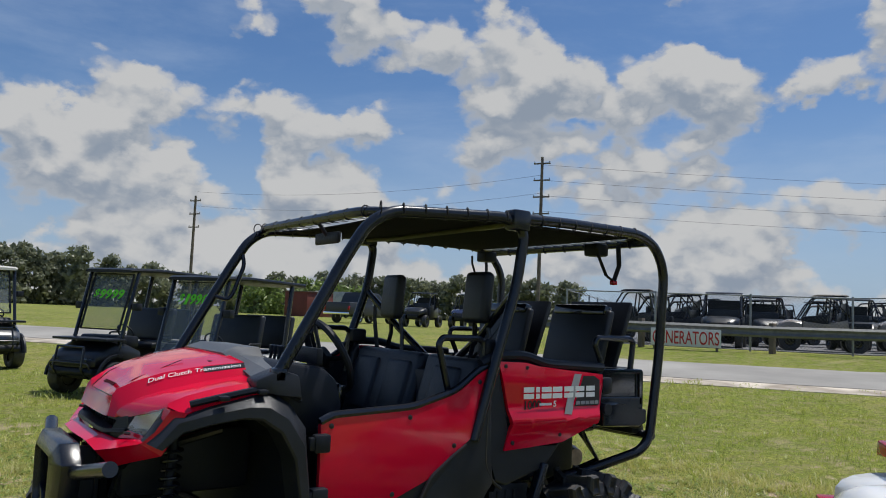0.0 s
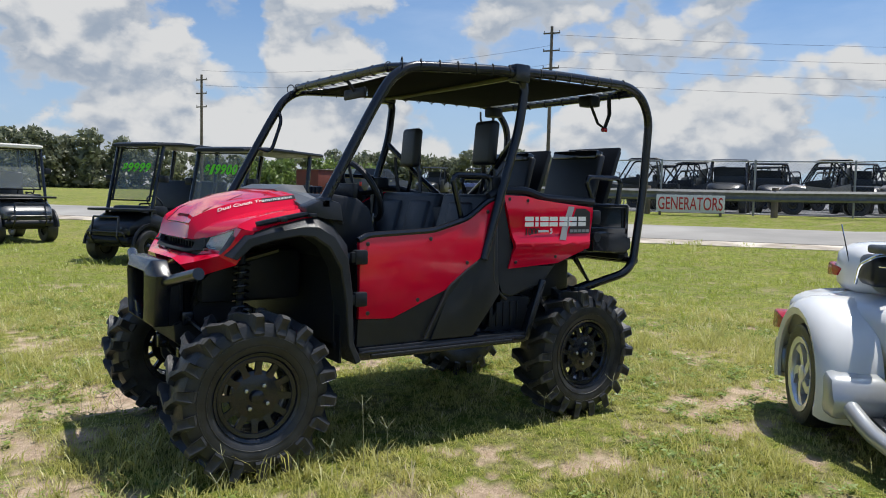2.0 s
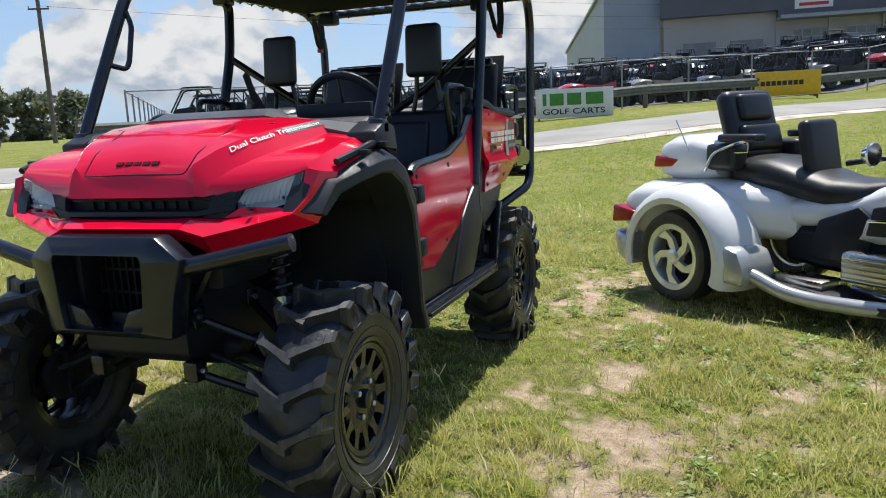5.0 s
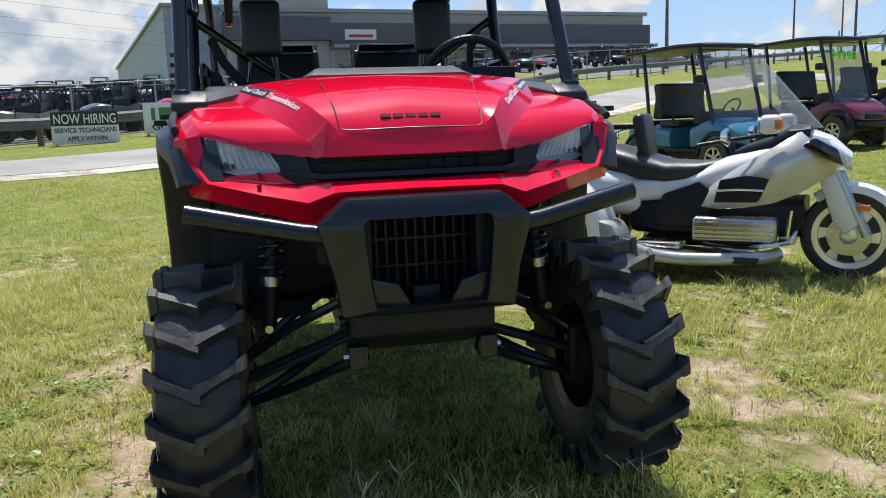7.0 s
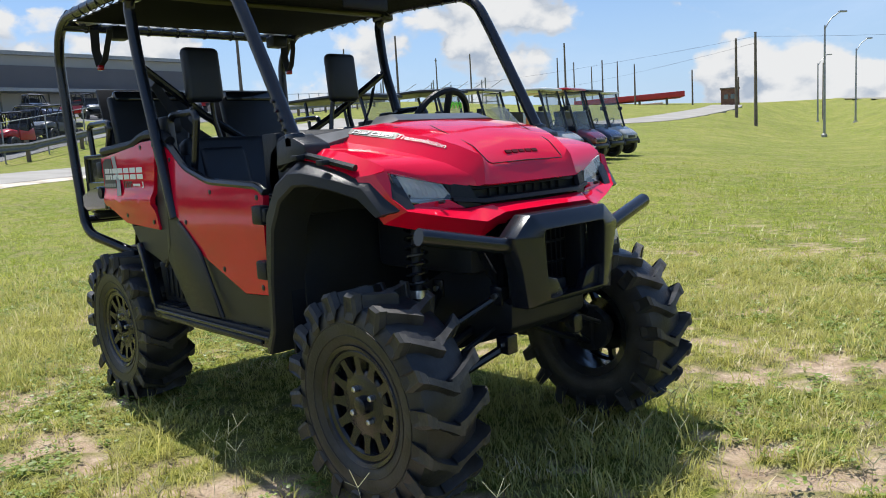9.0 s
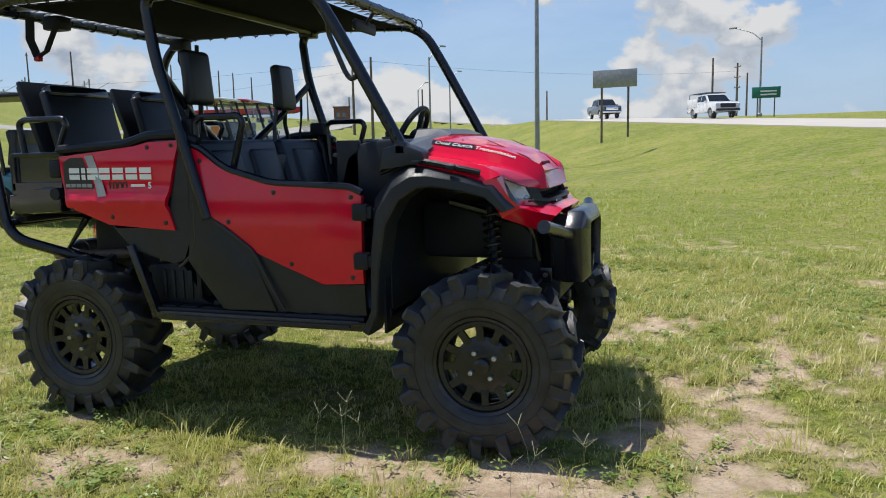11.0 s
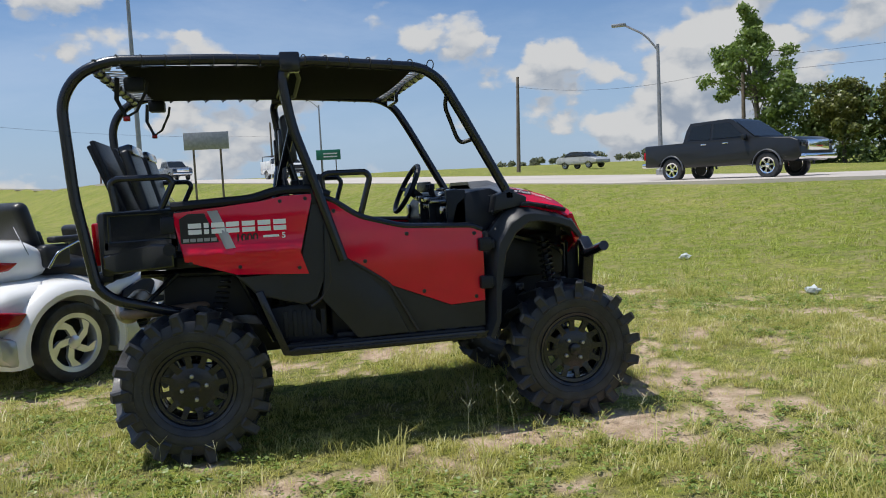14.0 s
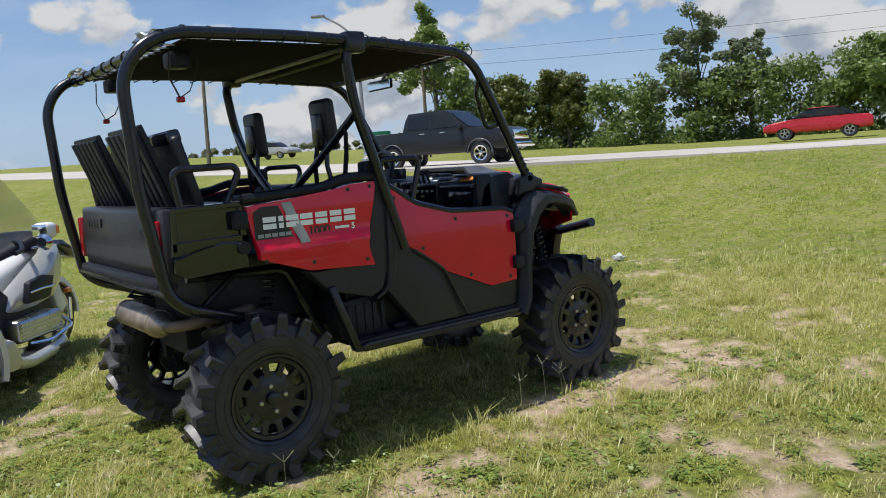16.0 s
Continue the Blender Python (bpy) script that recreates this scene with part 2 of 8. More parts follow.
def lathe(bm, profile, n=32, axis="y", centre=(0, 0, 0), closed=False):
    """profile: (along the axis, radius) pairs."""
    c = Vector(centre)
    rings = []
    for h, r in profile:
        ring = []
        for k in range(n):
            a = 2 * math.pi * k / n
            u, v = r * math.cos(a), r * math.sin(a)
            ring.append(bm.verts.new(c + Vector({"x": (h, u, v), "y": (u, h, v), "z": (u, v, h)}[axis])))
        rings.append(ring)
    pairs = list(zip(rings, rings[1:])) + ([(rings[-1], rings[0])] if closed else [])
    for a, b in pairs:
        for k in range(n):
            bm.faces.new((a[k], b[k], b[(k + 1) % n], a[(k + 1) % n]))
    if not closed:
        if profile[0][1] > 1e-6:
            bm.faces.new(rings[0])
        if profile[-1][1] > 1e-6:
            bm.faces.new(rings[-1][::-1])
    bmesh.ops.remove_doubles(bm, verts=[v for r in rings for v in r], dist=1e-6)


def rod(bm, a, b, r, n=10):
    tube(bm, [a, b], r, n)


def grid(bm, rows, thick=None, both=False):
    """Faces between rows of points."""
    vs = [[bm.verts.new(p) for p in row] for row in rows]
    for a, b in zip(vs, vs[1:]):
        for i in range(len(a) - 1):
            quad = [a[i], a[i + 1], b[i + 1], b[i]]
            if len({tuple(round(c, 5) for c in v.co) for v in quad}) < 3:
                continue
            bm.faces.new(quad)
    bmesh.ops.remove_doubles(bm, verts=[v for r in vs for v in r], dist=1e-5)


def solid(bm, thick):
    """Gives an open sheet thickness, to its inner side."""
    bmesh.ops.recalc_face_normals(bm, faces=bm.faces)
    bmesh.ops.solidify(bm, geom=bm.faces[:], thickness=thick)


def line_at(pts, x):
    for (x0, z0), (x1, z1) in zip(pts, pts[1:]):
        if x0 <= x <= x1:
            return z0 + (z1 - z0) * (x - x0) / max(1e-9, x1 - x0)
    return pts[0][1] if x < pts[0][0] else pts[-1][1]


def shell(bm, top, bottom, yfun, nx=24, nz=8, thick=0.025):
    """A curved side panel between two lines in x and z; yfun(x, z) is its outer face."""
    xs = sorted({p[0] for p in top} | {p[0] for p in bottom} | {top[0][0] + (top[-1][0] - top[0][0]) * i / nx for i in range(nx + 1)})
    xs = [x for i, x in enumerate(xs) if i == 0 or x - xs[i - 1] > 1e-4]
    rows, back = [], []
    for x in xs:
        a, b = line_at(bottom, x), line_at(top, x)
        rows.append([(x, yfun(x, a + (b - a) * k / nz), a + (b - a) * k / nz) for k in range(nz + 1)])
    f = [[bm.verts.new(p) for p in r] for r in rows]
    s = 1 if rows[len(rows) // 2][nz // 2][1] > 0 else -1
    g = [[bm.verts.new((p[0], p[1] - s * thick, p[2])) for p in r] for r in rows]
    for h in (f, g):
        for a, b in zip(h, h[1:]):
            for i in range(nz):
                bm.faces.new((a[i], a[i + 1], b[i + 1], b[i]))
    for a, b, c, d in zip(f, f[1:], g, g[1:]):
        for k in (0, nz):
            bm.faces.new((a[k], b[k], d[k], c[k]))
    for k in (0, -1):
        for i in range(nz):
            bm.faces.new((f[k][i], f[k][i + 1], g[k][i + 1], g[k][i]))
    bmesh.ops.remove_doubles(bm, verts=bm.verts[:], dist=1e-5)
    bmesh.ops.dissolve_degenerate(bm, edges=bm.edges[:], dist=1e-6)


def word(text, height, depth=0.002, bold=0.0, shear=0.0):
    """A bmesh of built-in-font letters in the xy plane, from x = 0, centred on y."""
    cu = bpy.data.curves.new("word", "FONT")
    cu.body, cu.size, cu.extrude, cu.offset, cu.shear = text, height * 1.38, depth / 2, bold, shear
    ob = new("word", cu)
    dg = bpy.context.evaluated_depsgraph_get()
    me = bpy.data.meshes.new_from_object(ob.evaluated_get(dg))
    bpy.data.objects.remove(ob)
    bpy.data.curves.remove(cu)
    bm = bmesh.new()
    bm.from_mesh(me)
    bpy.data.meshes.remove(me)
    xs, ys = [v.co.x for v in bm.verts], [v.co.y for v in bm.verts]
    for v in bm.verts:
        v.co.x -= min(xs)
        v.co.y -= (min(ys) + max(ys)) / 2
    return bm, max(xs) - min(xs), max(ys) - min(ys)


def lay(bm, m):
    bmesh.ops.transform(bm, matrix=m, verts=bm.verts[:])
    return bm


def basis(origin, along, up):
    """A pose whose x runs along, y up and z out of the face."""
    x, y = Vector(along).normalized(), Vector(up).normalized()
    z = x.cross(y).normalized()
    y = z.cross(x)
    m = Matrix((x, y, z)).transposed().to_4x4()
    m.translation = Vector(origin)
    return m


def both_sides():
    return (1, -1)

# ---- ground ----
def lattice(ix, iy, seed):
    n = (ix.astype(np.int64) * 374761393 + iy.astype(np.int64) * 668265263 + seed * 974711) & 0x7FFFFFFF
    n = ((n ^ (n >> 13)) * 1274126177) & 0x7FFFFFFF
    return ((n ^ (n >> 16)) & 0xFFFF) / 65535.0


def value_noise(x, y, seed):
    ix, iy = np.floor(x), np.floor(y)
    u, v = x - ix, y - iy
    u, v = u * u * (3 - 2 * u), v * v * (3 - 2 * v)
    a, b = lattice(ix, iy, seed), lattice(ix + 1, iy, seed)
    c, d = lattice(ix, iy + 1, seed), lattice(ix + 1, iy + 1, seed)
    return (a * (1 - u) + b * u) * (1 - v) + (c * (1 - u) + d * u) * v


def rough_noise(x, y, seed, octaves=4):
    out, amp, f = 0.0, 0.5, 1.0
    for k in range(octaves):
        out, amp, f = out + amp * value_noise(x * f + 17.3 * k, y * f - 9.1 * k, seed + k), amp * 0.5, f * 2.0
    return out


def smooth01(v):
    v = np.clip(v, 0.0, 1.0)
    return v * v * (3 - 2 * v)


def lot_way(x, y):
    """Metres towards the fenced lot."""
    return -0.797 * x - 0.604 * y


def highway_way(x, y):
    """Metres towards the highway."""
    return 0.92 * x + 0.39 * y


def land(x, y):
    """The height of the ground."""
    x, y = np.asarray(x, float), np.asarray(y, float)
    a = np.clip(lot_way(x, y) - 9.0, 0.0, 14.4)
    b = highway_way(x, y)
    rise = 0.52 * smooth01((-0.57 * x + 0.82 * y - 5.0) / 11.0) * smooth01((4.0 - b) / 8.0)
    along = -0.39 * x + 0.92 * y
    nw = -0.57 * x + 0.82 * y
    rise = rise + 0.034 * np.clip(along - 9.0, 0.0, 70.0) * smooth01((b - 7.0) / 10.6) + 0.016 * np.clip(nw - 14.0, 0.0, 110.0) * smooth01((4.0 - b) / 8.0)
    return rise + 0.057 * a * smooth01(a / 4.0) + 1.05 * smooth01((b - 7.0) / 10.6) + 0.012 * np.clip(b - 31.0, 0, 60) + 0.08 * np.clip(-x - 24.0 - 16.0 * smooth01((20.0 - y) / 20.0), 0.0, 75.0) * smooth01((y + 55.0) / 45.0)


BARE = [(1.6, -3.1), (1.3, -1.25), (-3.4, -0.1), (-2.5, 0.8), (-0.5, 1.5), (-1.1, 1.1), (-0.4, -5.5), (-0.6, 2.3), (0.3, 1.6), (-0.7, -1.2), (-1.5, -1.1), (1.9, 0.9),
        (-0.1, -1.35), (2.1, 0.4), (2.1, -0.2), (3.3, 5.2), (3.9, 3.5), (1.5, -1.7), (0.6, -2.3), (0.4, -1.7), (2.3, -1.9), (-4.5, -2.6), (0.9, 1.5), (-0.3, -1.9),
        (1.0, -1.05), (-0.9, -0.95), (0.2, -1.15), (1.9, -1.1), (2.2, -2.6), (0.5, -3.3), (-1.4, -2.2), (3.0, 1.6), (0.4, 2.9), (1.6, 2.2)]


def bareness(x, y):
    """0: grown over, 1: bare sand."""
    near = np.zeros_like(x)
    for k, (px, py) in enumerate(BARE):
        r = 0.24 + 0.20 * ((k * 7) % 5) / 4
        near = np.maximum(near, np.exp(-(((x - px) * 0.8) ** 2 + (y - py) ** 2) / (r * r)))
    n = rough_noise(x * 1.1, y * 1.1, 5)
    fine = rough_noise(x * 5.0, y * 5.0, 11)
    worn = smooth01((rough_noise(x * 0.35, y * 0.35, 23) - 0.42) / 0.12)
    under = np.exp(-((x / 1.5) ** 4 + (y / 0.75) ** 4))
    tiny = rough_noise(x * 16.0, y * 16.0, 41, 3)
    v = n * 0.30 + fine * 0.45 + tiny * 0.30 + near * 0.10 + 0.035 * worn - 0.07 * under
    far = smooth01((np.hypot(x, y) - 4.5) / 5.0)
    return smooth01((v - 0.562 - 0.07 * far) / 0.07) * (1.0 - 0.75 * far)


def stretch(reach, step, grow):
    out, s = [0.0], step
    while out[-1] < reach:
        out.append(out[-1] + s)
        if out[-1] > 6.5:
            s *= grow
    return np.array([-v for v in out[:0:-1]] + out)


def ground_material():
    m = bpy.data.materials.new("field_ground")
    m.use_nodes = True
    nt = m.node_tree
    N, L = nt.nodes.new, nt.links.new
    p = nt.nodes["Principled BSDF"]
    p.inputs["Roughness"].default_value = 0.95
    p.inputs["Specular IOR Level"].default_value = 0.15
    tc = N("ShaderNodeTexCoord")

    def noise_of(scale, detail, rough=0.6):
        n = N("ShaderNodeTexNoise")
        n.inputs["Scale"].default_value, n.inputs["Detail"].default_value, n.inputs["Roughness"].default_value = scale, detail, rough
        L(tc.outputs["Object"], n.inputs["Vector"])
        return n.outputs["Fac"]

    def ramp(fac, *stops):
        r = N("ShaderNodeValToRGB")
        e = r.color_ramp.elements
        while len(e) < len(stops):
            e.new(0.5)
        for el, (pos, col) in zip(e, stops):
            el.position, el.color = pos, (*col, 1)
        L(fac, r.inputs[0])
        return r.outputs[0]

    def mix(fac, a, b, kind="MIX"):
        n = N("ShaderNodeMixRGB")
        n.blend_type = kind
        if isinstance(fac, float):
            n.inputs[0].default_value = fac
        else:
            L(fac, n.inputs[0])
        L(a, n.inputs[1])
        L(b, n.inputs[2])
        return n.outputs[0]

    sand = ramp(noise_of(9.0, 8.0), (0.30, (0.40, 0.285, 0.20)), (0.55, (0.58, 0.44, 0.32)), (0.75, (0.68, 0.55, 0.42)))
    turf = ramp(noise_of(0.35, 8.0, 0.65), (0.30, (0.135, 0.180, 0.028)), (0.50, (0.185, 0.222, 0.038)), (0.70, (0.265, 0.268, 0.066)))
    blades = ramp(noise_of(14.0, 9.0, 0.82), (0.38, (0.38, 0.41, 0.36)), (0.50, (0.95, 0.95, 0.95)), (0.62, (1.65, 1.55, 1.4)))
    thatch = ramp(noise_of(3.1, 7.0, 0.7), (0.46, (0.0, 0.0, 0.0)), (0.60, (1.0, 1.0, 1.0)))
    straw = ramp(noise_of(40.0, 4.0), (0.3, (0.22, 0.175, 0.095)), (0.7, (0.40, 0.325, 0.19)))
    grown = mix(1.0, turf, blades, "MULTIPLY")
    half = N("ShaderNodeMath")
    half.operation = "MULTIPLY"
    half.inputs[1].default_value = 0.50
    L(thatch, half.inputs[0])
    grown = mix(half.outputs[0], grown, straw)
    at = N("ShaderNodeAttribute")
    at.attribute_name = "bare"
    litter = ramp(noise_of(55.0, 5.0, 0.7), (0.50, (0.0, 0.0, 0.0)), (0.58, (1.0, 1.0, 1.0)))
    part_litter = N("ShaderNodeMath")
    part_litter.operation = "MULTIPLY"
    part_litter.inputs[1].default_value = 0.4
    L(litter, part_litter.inputs[0])
    sand = mix(part_litter.outputs[0], sand, straw)
    L(mix(at.outputs["Fac"], grown, sand), p.inputs["Base Color"])
    b = N("ShaderNodeBump")
    b.inputs["Strength"].default_value, b.inputs["Distance"].default_value = 0.9, 0.04
    L(noise_of(30.0, 8.0, 0.7), b.inputs["Height"])
    L(b.outputs[0], p.inputs["Normal"])
    return m


def make_ground():
    ax = stretch(1800.0, 0.06, 1.13)
    gx, gy = np.meshgrid(ax, ax, indexing="ij")
    x, y = gx.ravel(), gy.ravel()
    b = bareness(x, y) * (np.hypot(x, y) < 26)
    z = land(x, y) + (np.hypot(x, y) < 20) * (0.03 * (rough_noise(x * 1.3, y * 1.3, 3) - 0.47) - 0.012 * b)
    n = len(ax)
    i = np.arange(n * n).reshape(n, n)
    quads = np.stack([i[:-1, :-1], i[1:, :-1], i[1:, 1:], i[:-1, 1:]], -1).reshape(-1, 4)
    me = bpy.data.meshes.new("ground")
    me.vertices.add(n * n)
    me.vertices.foreach_set("co", np.stack([x, y, z], -1).ravel().astype(np.float32))
    me.loops.add(quads.size)
    me.loops.foreach_set("vertex_index", quads.ravel().astype(np.int32))
    me.polygons.add(len(quads))
    me.polygons.foreach_set("loop_start", np.arange(0, quads.size, 4, dtype=np.int32))
    me.update(calc_edges=True)
    me.polygons.foreach_set("use_smooth", np.ones(len(quads), bool))
    a = me.attributes.new("bare", "FLOAT", "POINT")
    a.data.foreach_set("value", b.astype(np.float32))
    me.materials.append(ground_material())
    tagged(new("ground", me), "green field with worn sandy patches", "ground", kind="structure")


make_ground()


def strip(name, material, way, a, b, s0, s1, n, lift, label, thick=0.06):
    """A road laid on the land: from a to b metres along way, s0 to s1 across it."""
    w = Vector((way[0], way[1])).normalized()
    d = Vector((-w.y, w.x))
    bm = BM()
    rows = []
    for i in range(n + 1):
        s = s0 + (s1 - s0) * i / n
        row = []
        for k in range(5):
            o = a + (b - a) * k / 4
            q = w * o + d * s
            row.append((q.x, q.y, float(land(q.x, q.y)) + lift + (0.02 if 0 < k < 4 else 0.0)))
        lo = [(p[0], p[1], p[2] - 0.25) for p in (row[0], row[-1])]
        rows.append([lo[0], *row, lo[1]])
    grid(bm, rows)
    ob = new(name, finish(name, bm, material))
    return tagged(ob, label, "road", kind="structure")


ASPHALT = surf("pale_worn_asphalt", (0.30, 0.285, 0.26), 0.92, var=0.18, scale=0.6, bump=0.5, bscale=60.0)
CONCRETE = surf("sunlit_concrete_road", (0.45, 0.41, 0.37), 0.9, var=0.10, scale=0.3, bump=0.4, bscale=40.0)
LOT = surf("lot_asphalt", (0.16, 0.16, 0.165), 0.92, var=0.2, scale=0.5, bump=0.5, bscale=60.0)
strip("road", ASPHALT, (-0.797, -0.604), 15.0, 18.5, -62, 170, 70, 0.03, "narrow pale asphalt road beside the field")
VERGE = surf("sandy_gravel", (0.44, 0.37, 0.29), 0.95, var=0.3, scale=1.5, bump=0.6, bscale=40.0, tint=(0.52, 0.46, 0.38))
strip("road_verge", VERGE, (-0.797, -0.604), 14.1, 15.05, -62, 170, 70, 0.015, "pale sandy gravel verge along the narrow road")
strip("highway", CONCRETE, (0.92, 0.39), 17.6, 30.5, -200, 600, 60, 0.03, "wide pale concrete highway on a low bank")
strip("parking_lot", LOT, (-0.797, -0.604), 24.5, 76.0, -98, 3.0, 40, 0.02, "grey asphalt yard behind the chain fence")


# ---- the red utility vehicle ----
utv = thing("utility_vehicle", "red five-seat utility vehicle with black cage parked on grass", "utility vehicle")
AXLE, TRACK, HUB = 1.050, 0.642, 0.393


def tyre_mesh(s):
    bm = BM()
    prof = [(-0.098, 0.205), (-0.112, 0.225), (-0.124, 0.27), (-0.122, 0.315), (-0.108, 0.348), (-0.07, 0.362), (0.0, 0.366),
            (0.07, 0.362), (0.108, 0.348), (0.122, 0.315), (0.124, 0.27), (0.112, 0.225), (0.098, 0.205), (0.07, 0.20), (-0.07, 0.20)]
    lathe(bm, prof, 60, "y", closed=True)
    return finish("tyre", bm, RUBBER, 40)


def ring_mesh(r0):
    bm = BM()
    tube(bm, [(r0 * math.cos(2 * math.pi * i / 48), 0.1185 if r0 < 0.26 else 0.1235, r0 * math.sin(2 * math.pi * i / 48)) for i in range(48)], 0.0028, 5, closed=True)
    return finish("sidewall_rib", bm, RUBBER, 40)


RIBS = [ring_mesh(r0) for r0 in (0.248, 0.292)]


def lug_mesh(side):
    bm = BM()
    st = []
    for w, rin, rout, lean, half in ((0.126, 0.296, 0.364, -1.6, 2.2), (0.133, 0.308, 0.386, -0.6, 2.9), (0.126, 0.335, 0.398, 0.8, 2.9), (0.106, 0.350, 0.400, 2.4, 2.4),
                                     (0.100, 0.352, 0.394, 2.9, 1.8), (0.060, 0.357, 0.395, 6.0, 1.7), (0.028, 0.358, 0.397, 8.4, 1.9), (0.016, 0.359, 0.400, 9.3, 2.3), (-0.010, 0.360, 0.397, 10.6, 2.3)):
        ring = []
        for r, h in ((rin, 1.9), (rout, 1.0), (rout, -1.0), (rin, -1.4)):
            a = radians(lean + h * half)
            ring.append(bm.verts.new((r * math.cos(-a), side * w, r * math.sin(-a))))
        st.append(ring)
    for a, b in zip(st, st[1:]):
        for i in range(4):
            j = (i + 1) % 4
            bm.faces.new((a[i], a[j], b[j], b[i]))
    bm.faces.new(st[0])
    bm.faces.new(st[-1][::-1])
    bmesh.ops.bevel(bm, geom=[e for e in bm.edges if len(e.link_faces) == 2 and e.calc_face_angle() > 0.9 and min(math.hypot(v.co.x, v.co.z) for v in e.verts) > 0.36], offset=0.004, segments=1, affect="EDGES")
    for f in bm.faces:
        if sum(math.hypot(v.co.x, v.co.z) for v in f.verts) / len(f.verts) > 0.392:
            f.material_index = 1
    return finish("tread_lug", bm, (RUBBER, WORN), 30)


LUGS = {side: lug_mesh(side) for side in (1, -1)}
LUG_COUNT = 18


def rim_mesh(s):
    bm = BM()
    o = s * 1.0
    lathe(bm, [(o * 0.104, 0.198), (o * 0.110, 0.212), (o * 0.100, 0.218), (o * 0.085, 0.200), (o * 0.02, 0.178), (-o * 0.09, 0.178),
               (-o * 0.104, 0.212), (-o * 0.095, 0.216), (-o * 0.085, 0.190), (o * 0.02, 0.168), (o * 0.085, 0.188)], 48, "y", closed=True)
    lathe(bm, [(o * 0.06, 0.0), (o * 0.078, 0.0), (o * 0.083, 0.112), (o * 0.076, 0.124), (o * 0.055, 0.124), (o * 0.05, 0.0)], 32, "y")
    lathe(bm, [(o * 0.075, 0.034), (o * 0.104, 0.032), (o * 0.108, 0.026), (o * 0.108, 0.0)], 20, "y")
    lathe(bm, [(o * 0.090, 0.205), (o * 0.099, 0.190), (o * 0.096, 0.172), (o * 0.086, 0.166), (o * 0.070, 0.168), (o * 0.07, 0.190)], 48, "y", closed=True)
    return finish("wheel", bm, SATIN, 35)


def spoke_mesh(s):
    bm = BM()
    o = s * 1.0
    c, d = Vector((1, 0, 0)), Vector((0, 0, 1))
    ring = []
    for r, w, y in ((0.10, 0.022, 0.082), (0.135, 0.0145, 0.088), (0.170, 0.016, 0.092), (0.196, 0.028, 0.094)):
        ring.append([bm.verts.new(c * r + d * (e * w) + Vector((0, o * (y + f), 0))) for e, f in ((-1, 0), (1, 0), (0.8, -0.026), (-0.8, -0.026))])
    for a_, b_ in zip(ring, ring[1:]):
        for i in range(4):
            bm.faces.new((a_[i], a_[(i + 1) % 4], b_[(i + 1) % 4], b_[i]))
    bm.faces.new(ring[0][::-1])
    bm.faces.new(ring[-1])
    return finish("spoke", bm, SATIN, 35)


def nut_mesh(s):
    bm = BM()
    lathe(bm, [(s * 0.075, 0.012), (s * 0.098, 0.011), (s * 0.101, 0.007), (s * 0.101, 0.0)], 6, "y")
    return finish("wheel_nut", bm, STEEL, 30)


for s in both_sides():
    meshes = rim_mesh(s), tyre_mesh(s), nut_mesh(s), spoke_mesh(s)
    for x in (AXLE, -AXLE):
        w = new("wheel", meshes[0])
        w.parent, w.location = utv, (x, s * TRACK, HUB)
        w.rotation_euler = (0, radians(11 if x > 0 else 37), 0)
        tagged(w, "matt black twelve-window wheel")
        t = new("tyre", meshes[1])
        t.parent = w
        tagged(t, "deep-lugged black mud tyre")
        for k in range(12):
            sp = new("spoke", meshes[3])
            sp.parent = w
            sp.rotation_euler = (0, 2 * math.pi * (k + 0.5) / 12, 0)
        for rib in RIBS:
            r_ = new("sidewall_rib", rib)
            r_.parent = w
            r_.scale = (1, s, 1)
        for k in range(LUG_COUNT):
            for side in (1, -1):
                lug = new("tread_lug", LUGS[side])
                lug.parent = w
                lug.rotation_euler = (0, 2 * math.pi * (k + (0.12 if side < 0 else 0.0)) / LUG_COUNT, 0)
        for k in range(4):
            a = math.pi / 4 + k * math.pi / 2
            nt_ = new("wheel_nut", meshes[2])
            nt_.parent, nt_.location = w, (0.062 * math.cos(a), 0, 0.062 * math.sin(a))

# body: hood
HOOD = [  # centre, panel edge, crest, valley, shoulder, outer edge, from the cowl to the nose
    [(.765, 0, 1.362), (.765, .26, 1.358), (.765, .472, 1.337), (.765, .525, 1.290), (.765, .635, 1.272), (.765, .70, 1.235)],
    [(.93, 0, 1.338), (.93, .25, 1.328), (.93, .392, 1.312), (.93, .462, 1.256), (.93, .640, 1.250), (.93, .70, 1.205)],
    [(1.06, 0, 1.300), (1.06, .228, 1.286), (1.05, .328, 1.283), (1.05, .40, 1.222), (1.04, .63, 1.222), (1.06, .682, 1.160)],
    [(1.14, 0, 1.256), (1.14, .219, 1.244), (1.13, .286, 1.252), (1.13, .345, 1.190), (1.098, .602, 1.192), (1.10, .612, 1.180)],
    [(1.215, 0, 1.183), (1.212, .213, 1.178), (1.205, .246, 1.212), (1.19, .300, 1.150), (1.14, .48, 1.155), (1.142, .485, 1.143)],
    [(1.222, 0, 1.163), (1.219, .218, 1.160), (1.220, .250, 1.190), (1.205, .288, 1.130), (1.17, .40, 1.135), (1.172, .404, 1.123)],
    [(1.248, 0, 1.108), (1.244, .246, 1.108), (1.236, .264, 1.110), (1.212, .282, 1.104), (1.198, .312, 1.112), (1.20, .316, 1.10)],
]


